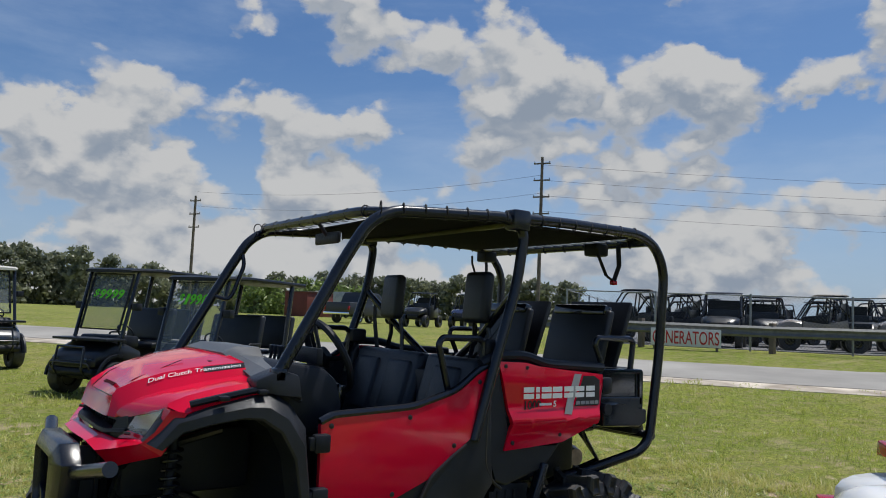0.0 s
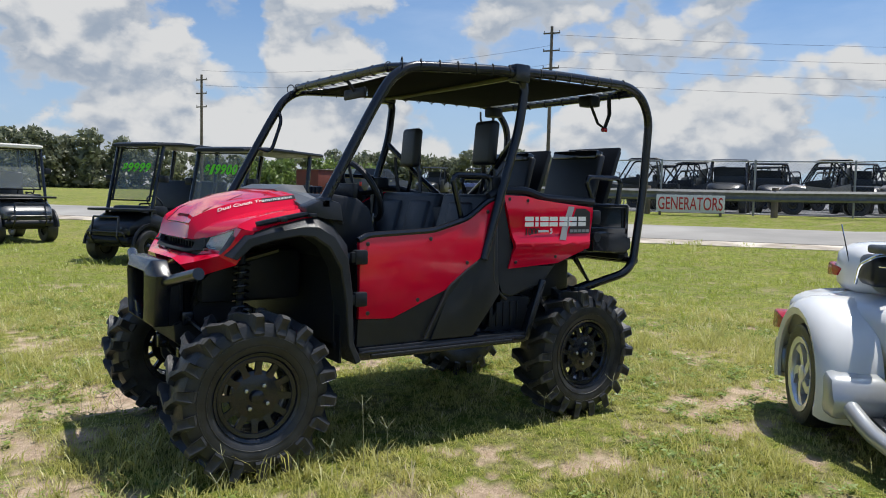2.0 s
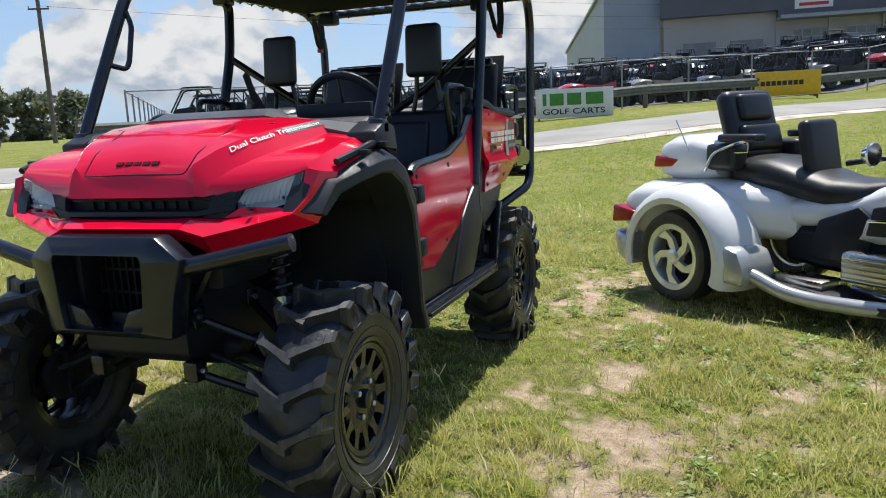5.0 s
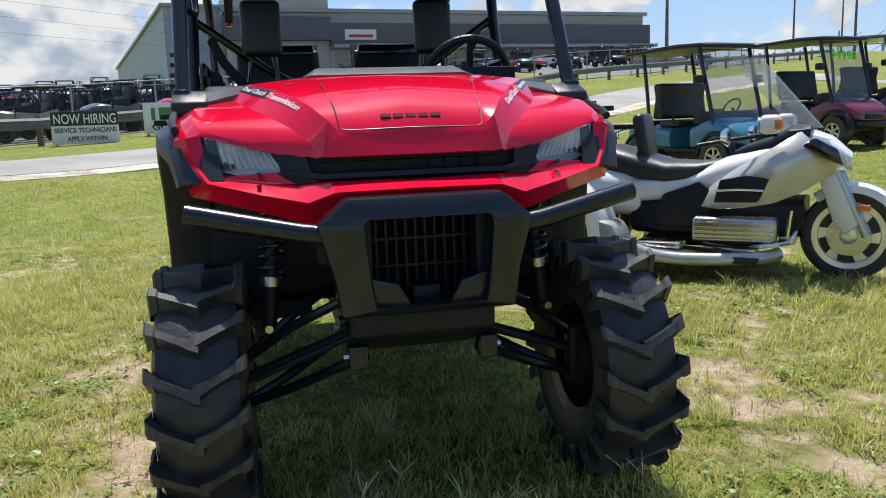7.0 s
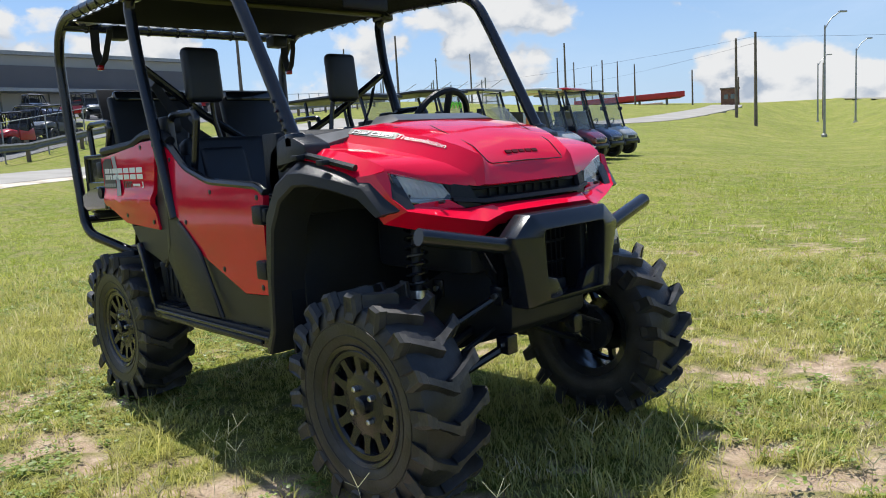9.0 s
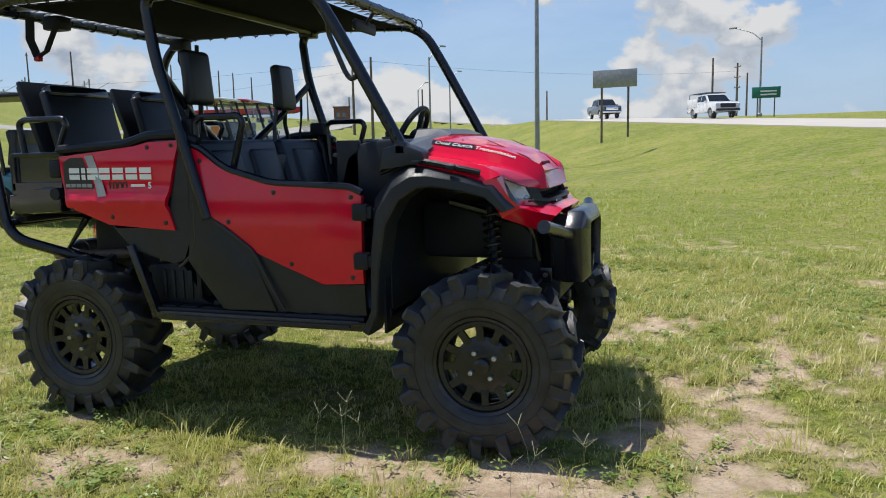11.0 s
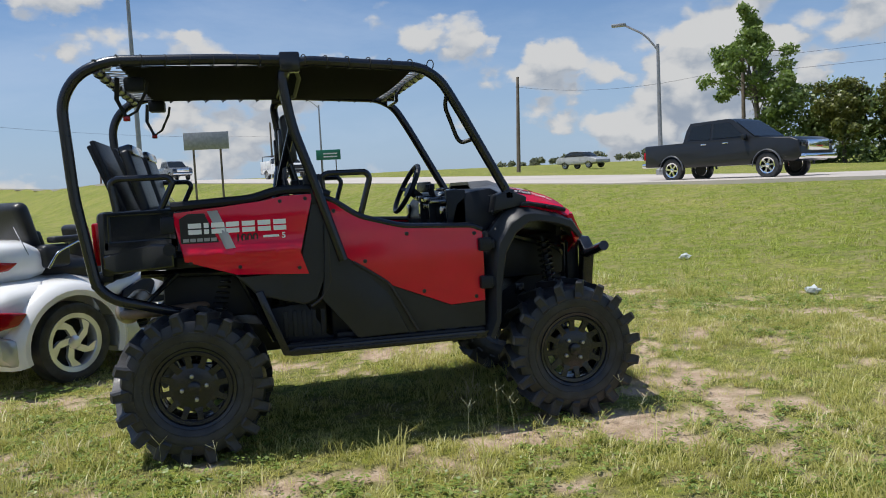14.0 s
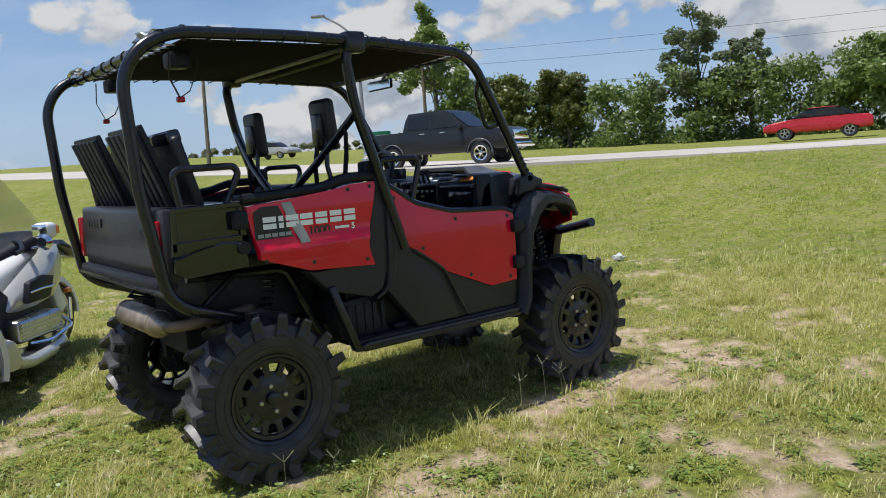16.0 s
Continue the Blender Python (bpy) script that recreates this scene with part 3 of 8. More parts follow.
def hood_point(u, v, s, col=2):
    """A point on the slope between two lines of the hood: u along it, v across."""
    rows = HOOD[:5]
    xs = [r[col][0] for r in rows]
    x = xs[0] + (xs[-1] - xs[0]) * u
    for r, q in zip(rows, rows[1:]):
        if r[col][0] <= x <= q[col][0] + 1e-9:
            f = (x - r[col][0]) / (q[col][0] - r[col][0])
            a = Vector(r[col]).lerp(Vector(q[col]), f)
            b = Vector(r[col + 1]).lerp(Vector(q[col + 1]), f)
            p = a.lerp(b, v)
            return Vector((p.x, s * p.y, p.z))
    return Vector((rows[-1][col][0], s * rows[-1][col][1], rows[-1][col][2]))


bm = BM()
rows = [[(x, -y, z) for x, y, z in r[:0:-1]] + list(r) for r in HOOD]
grid(bm, rows)
solid(bm, 0.012)
hood = part("hood", bm, RED, utv, "glossy red faceted hood", smooth=27)
bm = BM()
for sy in both_sides():
    for q in ((0.857, 0.332),):
        box(bm, q[0] - .012, q[0] + .012, sy * q[1] - .018, sy * q[1] + .018, 1.318, 1.333, 0.004)
part("hood_clip", bm, BLACK, hood, "small black clip")
DARKBADGE = surf("dark_badge", (0.07, 0.005, 0.010), 0.75, var=0.1, spec=0.2)
# embossed dark badge on the nose panel: plain bars
for k in range(5):
    bm = BM()
    y0 = -0.088 + k * 0.037
    m = basis((1.181, y0, 1.2185), (0, 1, 0), (-0.72, 0, 0.69))
    box(bm, 0, 0.029, -0.007, 0.007, -0.004, 0.0006, m=m)
    part("badge_bar", bm, DARKBADGE, hood)
# the gap line round the nose panel
bm = BM()
tube(bm, [(0.95, -0.245, 1.330), (1.14, -0.219, 1.247), (1.212, -0.210, 1.180), (1.2165, 0, 1.183), (1.212, 0.210, 1.180), (1.14, 0.219, 1.247), (0.95, 0.245, 1.330)], 0.0018, 6, fillet=0.02)
part("hood_seam", bm, BLACKDECAL, hood)


def hood_sticker(s):
    # dark strip behind the letters, then the words, both following the slope
    bm = BM()
    rows = []
    for i in range(13):
        u = (0.0 + 0.33 * i / 12) if s > 0 else (0.0 + 0.40 * i / 12)
        rows.append([hood_point(u, v, s) + Vector((0.3, s * .75, .6)) * 0.0016 for v in (0.06, 0.44)])
    grid(bm, rows)
    solid(bm, 0.001)
    part("sticker", bm, BLACKDECAL, hood, "black sticker strip")
    bm, w, h = word("Dual Clutch Transmission", 0.036, 0.0015, bold=0.0002, shear=0.25)
    bmesh.ops.triangulate(bm, faces=bm.faces[:])
    for v in bm.verts:
        f, g = v.co.x / w, v.co.y / h
        u = (0.77 - 0.74 * f) if s > 0 else (0.03 + 0.74 * f)
        v.co = hood_point(u, 0.25 - g * 0.23, s) + Vector((0.3, s * .75, .6)) * (0.0036 + v.co.z)
    part("lettering", bm, WHITE, hood, "white slanted lettering", smooth=0)


for s in both_sides():
    hood_sticker(s)

# front cover below the lamps
COVER = [
    [(1.05, .690, 1.165), (1.10, .650, 1.172), (1.112, .604, 1.180)],
    [(1.085, .672, 1.080), (1.145, .622, 1.090), (1.128, .594, 1.090)],
    [(1.12, .640, 1.005), (1.185, .588, 1.045), (1.150, .568, 1.058)],
    [(1.17, .45, .955), (1.245, .44, 1.010), (1.190, .44, 1.040)],
    [(1.215, .30, .912), (1.285, .315, .985), (1.215, .345, 1.032)],
    [(1.255, .225, .965), (1.305, .240, 1.012), (1.245, .250, 1.040)],
    [(1.27, 0, .968), (1.318, 0, 1.015), (1.262, 0, 1.036)],
]
bm = BM()
grid(bm, COVER + [[(x, -y, z) for x, y, z in r] for r in COVER[-2::-1]])
solid(bm, 0.010)
cover = part("front_cover", bm, RED, utv, "red front bumper cover", smooth=19)
for s in both_sides():
    bm = BM()
    rod(bm, (1.188, s * .445, 1.062), (1.212, s * .445, 1.066), 0.0065, 8)
    part("rivet", bm, BLACKDECAL, cover)
    # red cheek under each lamp
    bm = BM()
    vs = [bm.verts.new(p) for p in ((1.19, s * .44, 1.04), (1.15, s * .568, 1.058), (1.162, s * .50, 1.064), (1.186, s * .40, 1.068), (1.21, s * .345, 1.034))]
    bm.faces.new(vs)
    solid(bm, 0.008)
    part("lamp_cheek", bm, RED, cover, smooth=0)

# grille
bm = BM()
box(bm, 1.10, 1.185, -.385, .385, 1.03, 1.118, 0.006)
grille = part("grille", bm, BLACK, utv, "black slotted grille")
for z, x in ((1.098, 1.212), (1.052, 1.255)):
    bm = BM()
    pr = [(x - .06, -.385, z + .012), (x - .012, -.27, z - .002), (x, -.21, z), (x, .21, z), (x - .012, .27, z - .002), (x - .06, .385, z + .012)]
    for a, b in zip(pr, pr[1:]):
        v = [bm.verts.new((p[0] + dx, p[1], p[2] + dz)) for p in (a, b) for dx, dz in ((0, .010), (.004, -.004), (-.05, -.012), (-.05, .012))]
        for q in ((0, 4, 5, 1), (1, 5, 6, 2), (2, 6, 7, 3), (3, 7, 4, 0)):
            bm.faces.new([v[i] for i in q])
    bmesh.ops.remove_doubles(bm, verts=bm.verts[:], dist=1e-5)
    part("grille_bar", bm, BLACK, grille)
for s in both_sides():
    bm = BM()
    grid(bm, [[(1.205, s * .31, 1.106), (1.168, s * .405, 1.128)], [(1.222, s * .30, 1.068), (1.188, s * .378, 1.066)], [(1.225, s * .275, 1.036), (1.205, s * .35, 1.034)]])
    solid(bm, 0.02)
    part("grille_wing", bm, BLACK, grille, smooth=20)
for k in range(9):
    bm = BM()
    y = -0.2 + k * 0.05
    box(bm, 1.18, 1.196, y - .003, y + .003, 1.06, 1.095)
    part("grille_rib", bm, BLACK, grille)

# headlamps
for s in both_sides():
    quad = [(1.112, .594, 1.172), (1.160, .415, 1.132), (1.186, .376, 1.066), (1.160, .497, 1.060), (1.128, .580, 1.084)]
    bm = BM()
    front = [bm.verts.new((x, s * y, z)) for x, y, z in quad]
    back = [bm.verts.new((x - .05, s * y * 0.985, z)) for x, y, z in quad]
    bm.faces.new(back)
    for i in range(5):
        bm.faces.new((front[i], front[(i + 1) % 5], back[(i + 1) % 5], back[i]))
    lamp = part("headlight", bm, REFLECTOR, utv, "clear headlight with a ribbed chrome reflector", smooth=20)
    bm = BM()
    for k in range(11):
        f0, f1 = k / 11, (k + 0.92) / 11
        top0, top1 = Vector(quad[0]).lerp(Vector(quad[1]), f0), Vector(quad[0]).lerp(Vector(quad[1]), f1)
        bot0, bot1 = Vector(quad[4]).lerp(Vector(quad[2]), f0), Vector(quad[4]).lerp(Vector(quad[2]), f1)
        rows = []
        for e in range(5):
            a = top0.lerp(top1, e / 4)
            b = bot0.lerp(bot1, e / 4)
            d = 0.022 + 0.012 * math.sin(math.pi * e / 4)
            rows.append([(a.x - d, s * a.y, a.z - .004), ((a.x + b.x) / 2 - d + .012, s * (a.y + b.y) / 2, (a.z + b.z) / 2), (b.x - d, s * b.y, b.z + .004)])
        grid(bm, rows)
    part("reflector", bm, REFLECTOR, lamp, "ribbed chrome reflector")
    bm = BM()
    vs = [bm.verts.new((x + .002, s * y, z)) for x, y, z in quad]
    bm.faces.new(vs)
    solid(bm, 0.003)
    ob = part("lens", bm, GLASS, lamp, "clear lens", smooth=0)
    ob.visible_shadow = False

# grey cowl in front of the cabin
bm = BM()
grid(bm, [[(.60, -.62, 1.30), (.60, -.27, 1.345), (.60, -.22, 1.385), (.60, .22, 1.385), (.60, .27, 1.345), (.60, .62, 1.30)],
          [(.72, -.63, 1.315), (.72, -.29, 1.358), (.72, -.24, 1.388), (.72, .24, 1.388), (.72, .29, 1.358), (.72, .63, 1.315)],
          [(.775, -.60, 1.285), (.78, -.30, 1.352), (.785, -.26, 1.362), (.785, .26, 1.362), (.78, .30, 1.352), (.775, .60, 1.285)]])
solid(bm, 0.02)
part("cowl", bm, COWL, utv, "grey plastic cowl", smooth=25)

# side panels, both sides
DOOR_TOP = [(-.335, 1.328), (-.28, 1.305), (-.151, 1.214), (.079, 1.150), (.47, 1.130), (.525, 1.105)]
DOOR_LOW = [(-.335, 1.28), (-.24, 1.02), (-.144, .950), (-.002, .848), (.331, .712), (.525, .722)]
BLACK_LOW = [(-.22, .985), (-.13, .78), (.0, .62), (.094, .578), (.525, .578)]
for s in both_sides():
    side_y = lambda x, z, s=s: s * (0.722 + 0.020 * math.sin(max(0, min(1, (z - 0.55) / 0.7)) * math.pi) - 0.02 * max(0, z - 1.1))
    bm = BM()
    shell(bm, DOOR_TOP, DOOR_LOW, side_y, 24, 8)
    door = part("door", bm, RED, utv, "glossy red half door", smooth=30)
    bm = BM()
    shell(bm, [(x, z - .012) for x, z in DOOR_TOP], [(x, z - .01) for x, z in DOOR_LOW], lambda x, z: side_y(x, z) - s * .028, 16, 4, 0.012)
    part("door_liner", bm, BLACK, door, "black inner door liner")
    bm = BM()
    shell(bm, [(x, z - .004) for x, z in DOOR_LOW[1:]], BLACK_LOW, lambda x, z: side_y(x, z) - s * .006, 20, 6)
    part("lower_panel", bm, GREY, door, "dark grey lower door panel")
    bm = BM()
    tube(bm, [(x, side_y(x, z) - s * .012, z + .010) for x, z in DOOR_TOP], 0.017, 8, fillet=0.05)
    part("edge_trim", bm, SATIN, door)
    for bx, bz in ((-.285, 1.262), (.10, 1.118), (.478, 1.098), (-.135, .985), (.18, .80), (.475, .748)):
        bm = BM()
        y = side_y(bx, bz)
        lathe(bm, [(s * -.004, 0.011), (s * .002, 0.011), (s * .004, 0.007), (s * .004, 0.0)], 12, "y", (bx, y, bz))
        part("door_bolt", bm, BLACKDECAL, door)
    for z in (1.035, .825):
        bm = BM()
        box(bm, .495, .565, s * .728, s * .775, z - .036, z + .036, 0.009)
        box(bm, .545, .585, s * .74, s * .768, z - .026, z + .026, 0.006)
        h = part("hinge", bm, BLACK, door, "black door hinge")
    # body behind the door
    bm = BM()
    prism(bm, [(-.345, 1.30), (-.265, 1.02), (-.17, .975), (-.01, .80), (.09, .578), (-.19, .572), (-.375, .80), (-.35, .95)], "y", s * .66, s * .737, 0.012)
    part("side_panel", bm, GREY, utv, "dark grey plastic side panel")
    bm = BM()
    prism(bm, [(-.385, 1.385), (-.40, 1.29), (-.475, 1.03), (-.445, .94), (-.81, .958), (-.70, .84), (-.46, .775), (-.385, .80), (-.36, .93), (-.30, 1.05), (-.345, 1.32)], "y", s * .63, s * .722, 0.012)
    part("quarter_panel", bm, GREY, utv, "dark grey plastic quarter panel", smooth=20)
    bm = BM()
    tube(bm, [(-.335, s * .728, 1.25), (-.322, s * .731, 1.05), (-.322, s * .731, .88), (-.375, s * .729, .80), (-.43, s * .722, .765)], 0.008, 8, fillet=.04)
    part("panel_seam", bm, BLACKDECAL, utv, "black recessed panel seam")
    bm = BM()
    tube(bm, [(-.20, s * .745, .985), (-.135, s * .745, .945), (-.011, s * .748, .858), (.134, s * .742, .589)], 0.008, 8, fillet=.03)
    part("panel_seam", bm, BLACKDECAL, utv)
    bm = BM()
    quarter_y = lambda x, z, s=s: s * (0.728 + 0.022 * math.exp(-((z - 1.075) / 0.035) ** 2) - 0.10 * max(0, z - 1.27) + 0.012 * math.sin((x + 1.08) * 4.0))
    shell(bm, [(-1.088, 1.292), (-.86, 1.312), (-.637, 1.335), (-.56, 1.352), (-.40, 1.358)], [(-1.088, 1.24), (-1.05, 1.045), (-.80, .962), (-.40, .940)], quarter_y, 30, 14)
    for v in bm.verts:
        if v.co.x > -.70:
            edge = line_at([(.93, -.430), (1.06, -.470), (1.30, -.405), (1.37, -.387)], v.co.z)
            v.co.x = -.70 + (v.co.x + .70) * (edge + .70) / .30
    quarter = part("quarter_cover", bm, RED, utv, "glossy red rear quarter cover", smooth=30)
    bm = BM()
    shell(bm, [(-1.08, 1.285), (-.86, 1.302), (-.637, 1.325), (-.56, 1.345), (-.43, 1.348)], [(-1.08, 1.10), (-.43, 1.0)], lambda x, z: quarter_y(x, z) - s * .032, 12, 4, 0.012)
    part("quarter_liner", bm, BLACK, utv, "black inner quarter liner")
    for bx, bz in ((-.56, 1.328), (-.43, 1.335), (-1.02, 1.035), (-.78, 1.0), (-.48, .975)):
        bm = BM()
        lathe(bm, [(s * -.004, 0.010), (s * .003, 0.010), (s * .004, 0.0)], 12, "y", (bx, quarter_y(bx, bz), bz))
        part("panel_bolt", bm, BLACKDECAL, quarter)
    # black rail above it
    bm = BM()
    tube(bm, [(-1.10, s * .705, 1.325), (-.70, s * .705, 1.345), (-.57, s * .70, 1.385), (-.39, s * .70, 1.385), (-.30, s * .70, 1.345)], 0.024, 8, fillet=0.05)
    part("rail_trim", bm, BLACK, utv, "black plastic rail")

    # decals on the quarter cover: dark field, silver slash, plain white blocks
    def decal(pts, material, lift, name, label=""):
        bm = BM()
        vs = [bm.verts.new((x, 0, z)) for x, z in pts]
        bm.faces.new(vs)
        bmesh.ops.triangulate(bm, faces=bm.faces[:])
        bmesh.ops.subdivide_edges(bm, edges=bm.edges[:], cuts=2)
        for v in bm.verts:
            v.co.y = quarter_y(v.co.x, v.co.z) + s * lift
        bmesh.ops.solidify(bm, geom=bm.faces[:], thickness=0.0008)
        part(name, bm, material, quarter, label)
    decal([(-1.062, 1.135), (-1.062, 1.262), (-1.02, 1.285), (-.94, 1.285), (-.875, 1.135)], BLACKDECAL, 0.002, "decal_field", "black graphic")
    decal([(-.925, 1.295), (-.875, 1.297), (-.795, 1.102), (-.845, 1.098)], SILVER, 0.0035, "decal_slash", "silver slash")
    order = list(range(7))
    x0, x1 = -1.022, -.532
    for k in order:
        wide = 0.024 if k == 1 else 0.064
        # plain blocks, each split by a thin gap
        xa = x0 + (0, .076, .112, .184, .262, .340, .418)[k] * (x1 - x0) / 0.486
        xb = xa + wide * (x1 - x0) / 0.486
        z0, z1 = 1.180, 1.236
        mid = (x0 + x1) / 2
        bars = [[(xa, z0), (xb, z0), (xb, z0 + .024), (xa, z0 + .024)], [(xa, z0 + .031), (xb, z0 + .031), (xb, z1), (xa, z1)]]
        for pts in bars:
            pts = [(2 * mid - x, z) for x, z in pts[::-1]] if s > 0 else pts
            decal(pts, WHITE, 0.008, "decal_block", "white block of a model badge")
    for k in range(5):
        xa = (-1.05 + k * .034) if s < 0 else (-1.05 + k * .034)
        decal([(xa, 1.143), (xa, 1.160), (xa + .028, 1.160), (xa + .028, 1.143)], SILVER, 0.006, "decal_bar")
    bm, w, h = word("1000", 0.03, 0.001, bold=0.001)
    lay(bm, Matrix.Scale(0.105 / w, 4))
    if s < 0:
        lay(bm, basis((-.785, s * .7405, 1.150), (1, 0, 0), (0, 0, 1)))
    else:
        lay(bm, basis((-.545, s * .7405, 1.150), (-1, 0, 0), (0, 0, 1)))
    part("decal_number", bm, BLACKDECAL, quarter, smooth=0)
    bm, w, h = word("5", 0.03, 0.001, bold=0.001)
    lay(bm, basis((-.56, s * .742, 1.152), (1, 0, 0), (0, 0, 1)) if s < 0 else basis((-.73, s * .742, 1.152), (-1, 0, 0), (0, 0, 1)))
    part("decal_number", bm, WHITE, quarter, smooth=0)
    xa = -.655 if s < 0 else -.715
    decal([(xa, 1.146), (xa, 1.158), (xa + .08, 1.158), (xa + .08, 1.146)], WHITE, 0.006, "decal_bar")

    # front fender flare with its pillar
    bm = BM()
    outer = [(1.172, 1.05), (1.10, 1.168), (.98, 1.203), (.80, 1.236), (.735, 1.236), (.655, 1.195), (.572, 1.09), (.552, .92), (.545, .62), (.505, .535)]
    inner = [(1.125, 1.030), (1.06, 1.092), (.97, 1.122), (.86, 1.142), (.79, 1.138), (.71, 1.085), (.648, .98), (.616, .80), (.602, .60), (.560, .505)]
    rows = []
    for (xo, zo), (xi, zi) in zip(outer, inner):
        def at(f, y):
            x = xo + (xi - xo) * f
            return (x, s * y * line_at([(.5, 1.0), (.72, 1.0), (.95, .955), (1.10, .88), (1.18, .845)], x), zo + (zi - zo) * f)
        rows.append([at(0, .64), at(0, .692), at(.06, .70), at(.42, .770), at(.52, .779), at(.92, .782), at(1, .774), at(1, .63)])
    grid(bm, rows)
    solid(bm, 0.012)
    fender = part("fender", bm, GREY, utv, "dark grey plastic front fender flare", smooth=26)
    bm = BM()
    tube(bm, [(1.04, s * .680, 1.196), (.97, s * .695, 1.213), (.80, s * .705, 1.247), (.72, s * .70, 1.25), (.60, s * .69, 1.20)], 0.013, 6, fillet=0.05)
    part("fender_lip", bm, BLACK, fender)
    for bx, bz in ((.78, 1.238), (.93, 1.217)):
        bm = BM()
        box(bm, bx - .018, bx + .018, s * .715, s * .75, bz - .006, bz + .012, 0.004)
        part("fender_clip", bm, BLACK, fender)
    # corner plate under the windscreen pillar
    bm = BM()
    prism(bm, [(.60, 1.20), (.62, 1.30), (.70, 1.325), (.80, 1.285), (.80, 1.235), (.70, 1.235)], "y", s * .60, s * .715, 0.01)
    part("pillar_plate", bm, GREY, utv, "dark grey corner plate")
    # wheel well
    bm = BM()
    grid(bm, [[(.60, s * y, z) for y in (.30, .50, .70)] for z in (.50, .80, 1.08)] + [[(.74, s * y, 1.20) for y in (.30, .50, .70)], [(1.03, s * y, 1.17) for y in (.30, .50, .68)], [(1.12, s * y, 1.09) for y in (.30, .50, .62)]])
    solid(bm, 0.012)
    part("wheel_liner", bm, BLACK, utv, "black wheel-well liner")
    # sill step: a flat folded sill with a strut behind it
    bm = BM()
    prism(bm, [(.575, .60), (.535, .545), (.50, .558), (-.52, .558), (-.565, .545), (-.545, .512), (.515, .512), (.585, .56)], "y", s * .70, s * .752, 0.006)
    sill = part("sill_step", bm, SATIN, utv, "black flat sill step")
    bm = BM()
    prism(bm, [(-.565, .560), (-.540, .512), (-.590, .518), (-.715, .86), (-.675, .87)], "y", s * .695, s * .742, 0.006)
    part("sill_strut", bm, SATIN, sill)
    bm = BM()
    box(bm, -.45, .46, s * .752, s * .762, .524, .540, 0.003)
    part("sill_edge", bm, GREY, sill)
    bm = BM()
    box(bm, -.60, .52, s * .56, s * .735, .545, .572, 0.008)
    for k in range(9):
        box(bm, -.55 + k * .12, -.47 + k * .12, s * .60, s * .72, .572, .578, 0.002)
    part("step_board", bm, BLACK, utv, "black step board")
    # recessed storage step ahead of the rear wheel
    bm = BM()
    prism(bm, [(-.62, .57), (-.66, .76), (-.45, .78), (-.36, .60), (-.30, .575)], "y", s * .54, s * .66, 0.01)
    for k in range(5):
        box(bm, -.58 + k * .05, -.555 + k * .05, s * .655, s * .668, .60, .74, 0.003)
    part("rear_kick_panel", bm, BLACK, utv, "black ribbed kick panel")

# cargo box
bm = BM()
prism(bm, [(-1.10, 1.315), (-1.43, 1.315), (-1.455, 1.29), (-1.465, 1.02), (-1.40, 1.0), (-1.10, 1.0)], "y", -.60, .60, 0.0)
bmesh.ops.delete(bm, geom=[f for f in bm.faces if f.normal.z > 0.9 and f.calc_center_median().z > 1.3], context="FACES")
solid(bm, 0.03)
bed = part("cargo_box", bm, BLACK, utv, "black plastic cargo box")
bm = BM()
box(bm, -1.42, -.62, -.60, .60, 1.0, 1.06, 0.01)
box(bm, -.66, -.60, -.62, .62, 1.0, 1.31, 0.015)
part("bed_floor", bm, BLACK, utv)
for s in both_sides():
    bm = BM()
    prism(bm, [(-1.082, 1.318), (-1.425, 1.312), (-1.435, 1.10), (-1.082, 1.10)], "y", s * .615, s * .682, 0.006)
    sidebox = part("bed_side", bm, GLOSS, utv, "glossy black bed side", smooth=18)
    for q in ([(-1.082, 1.318), (-1.425, 1.312), (-1.425, 1.290), (-1.082, 1.294)], [(-1.082, 1.17), (-1.43, 1.165), (-1.435, 1.10), (-1.082, 1.10)],
              [(-1.40, 1.30), (-1.425, 1.30), (-1.43, 1.12), (-1.405, 1.12)], [(-1.082, 1.30), (-1.115, 1.30), (-1.115, 1.12), (-1.082, 1.12)]):
        bm = BM()
        prism(bm, q, "y", s * .675, s * .700, 0.005)
        part("side_rib", bm, GLOSS, sidebox, smooth=18)
    bm = BM()
    prism(bm, [(-1.10, 1.135), (-1.20, 1.145), (-1.30, 1.115), (-1.435, 1.10), (-1.435, 1.03), (-1.38, 1.005), (-1.10, 1.02)], "y", s * .64, s * .728, 0.010)
    part("lower_flare", bm, GLOSS, sidebox, smooth=18)
    bm = BM()
    box(bm, -1.155, -1.085, s * .685, s * .735, 1.19, 1.275, 0.012)
    latch = part("bed_latch", bm, BLACK, sidebox)
    bm = BM()
    rod(bm, (-1.12, s * .70, 1.11), (-1.12, s * .742, 1.11), 0.030, 14)
    part("latch_pivot", bm, BLACK, sidebox)
    bm = BM()
    box(bm, -1.492, -1.44, s * .590, s * .650, 1.045, 1.262, 0.012)
    part("tail_light", bm, DARKRED, utv, "red vertical tail light")
    bm = BM()
    box(bm, -1.455, -1.39, s * .585, s * .69, .99, 1.312, 0.018)
    part("corner_post", bm, GREY, utv)
bm = BM()
prism(bm, [(-1.455, 1.315), (-1.475, 1.30), (-1.482, 1.18), (-1.475, 1.13), (-1.485, 1.06), (-1.46, 1.0), (-1.43, 1.0), (-1.43, 1.315)], "y", -.585, .585, 0.010)
gate = part("tailgate", bm, GREY, utv, "dark grey moulded tailgate")
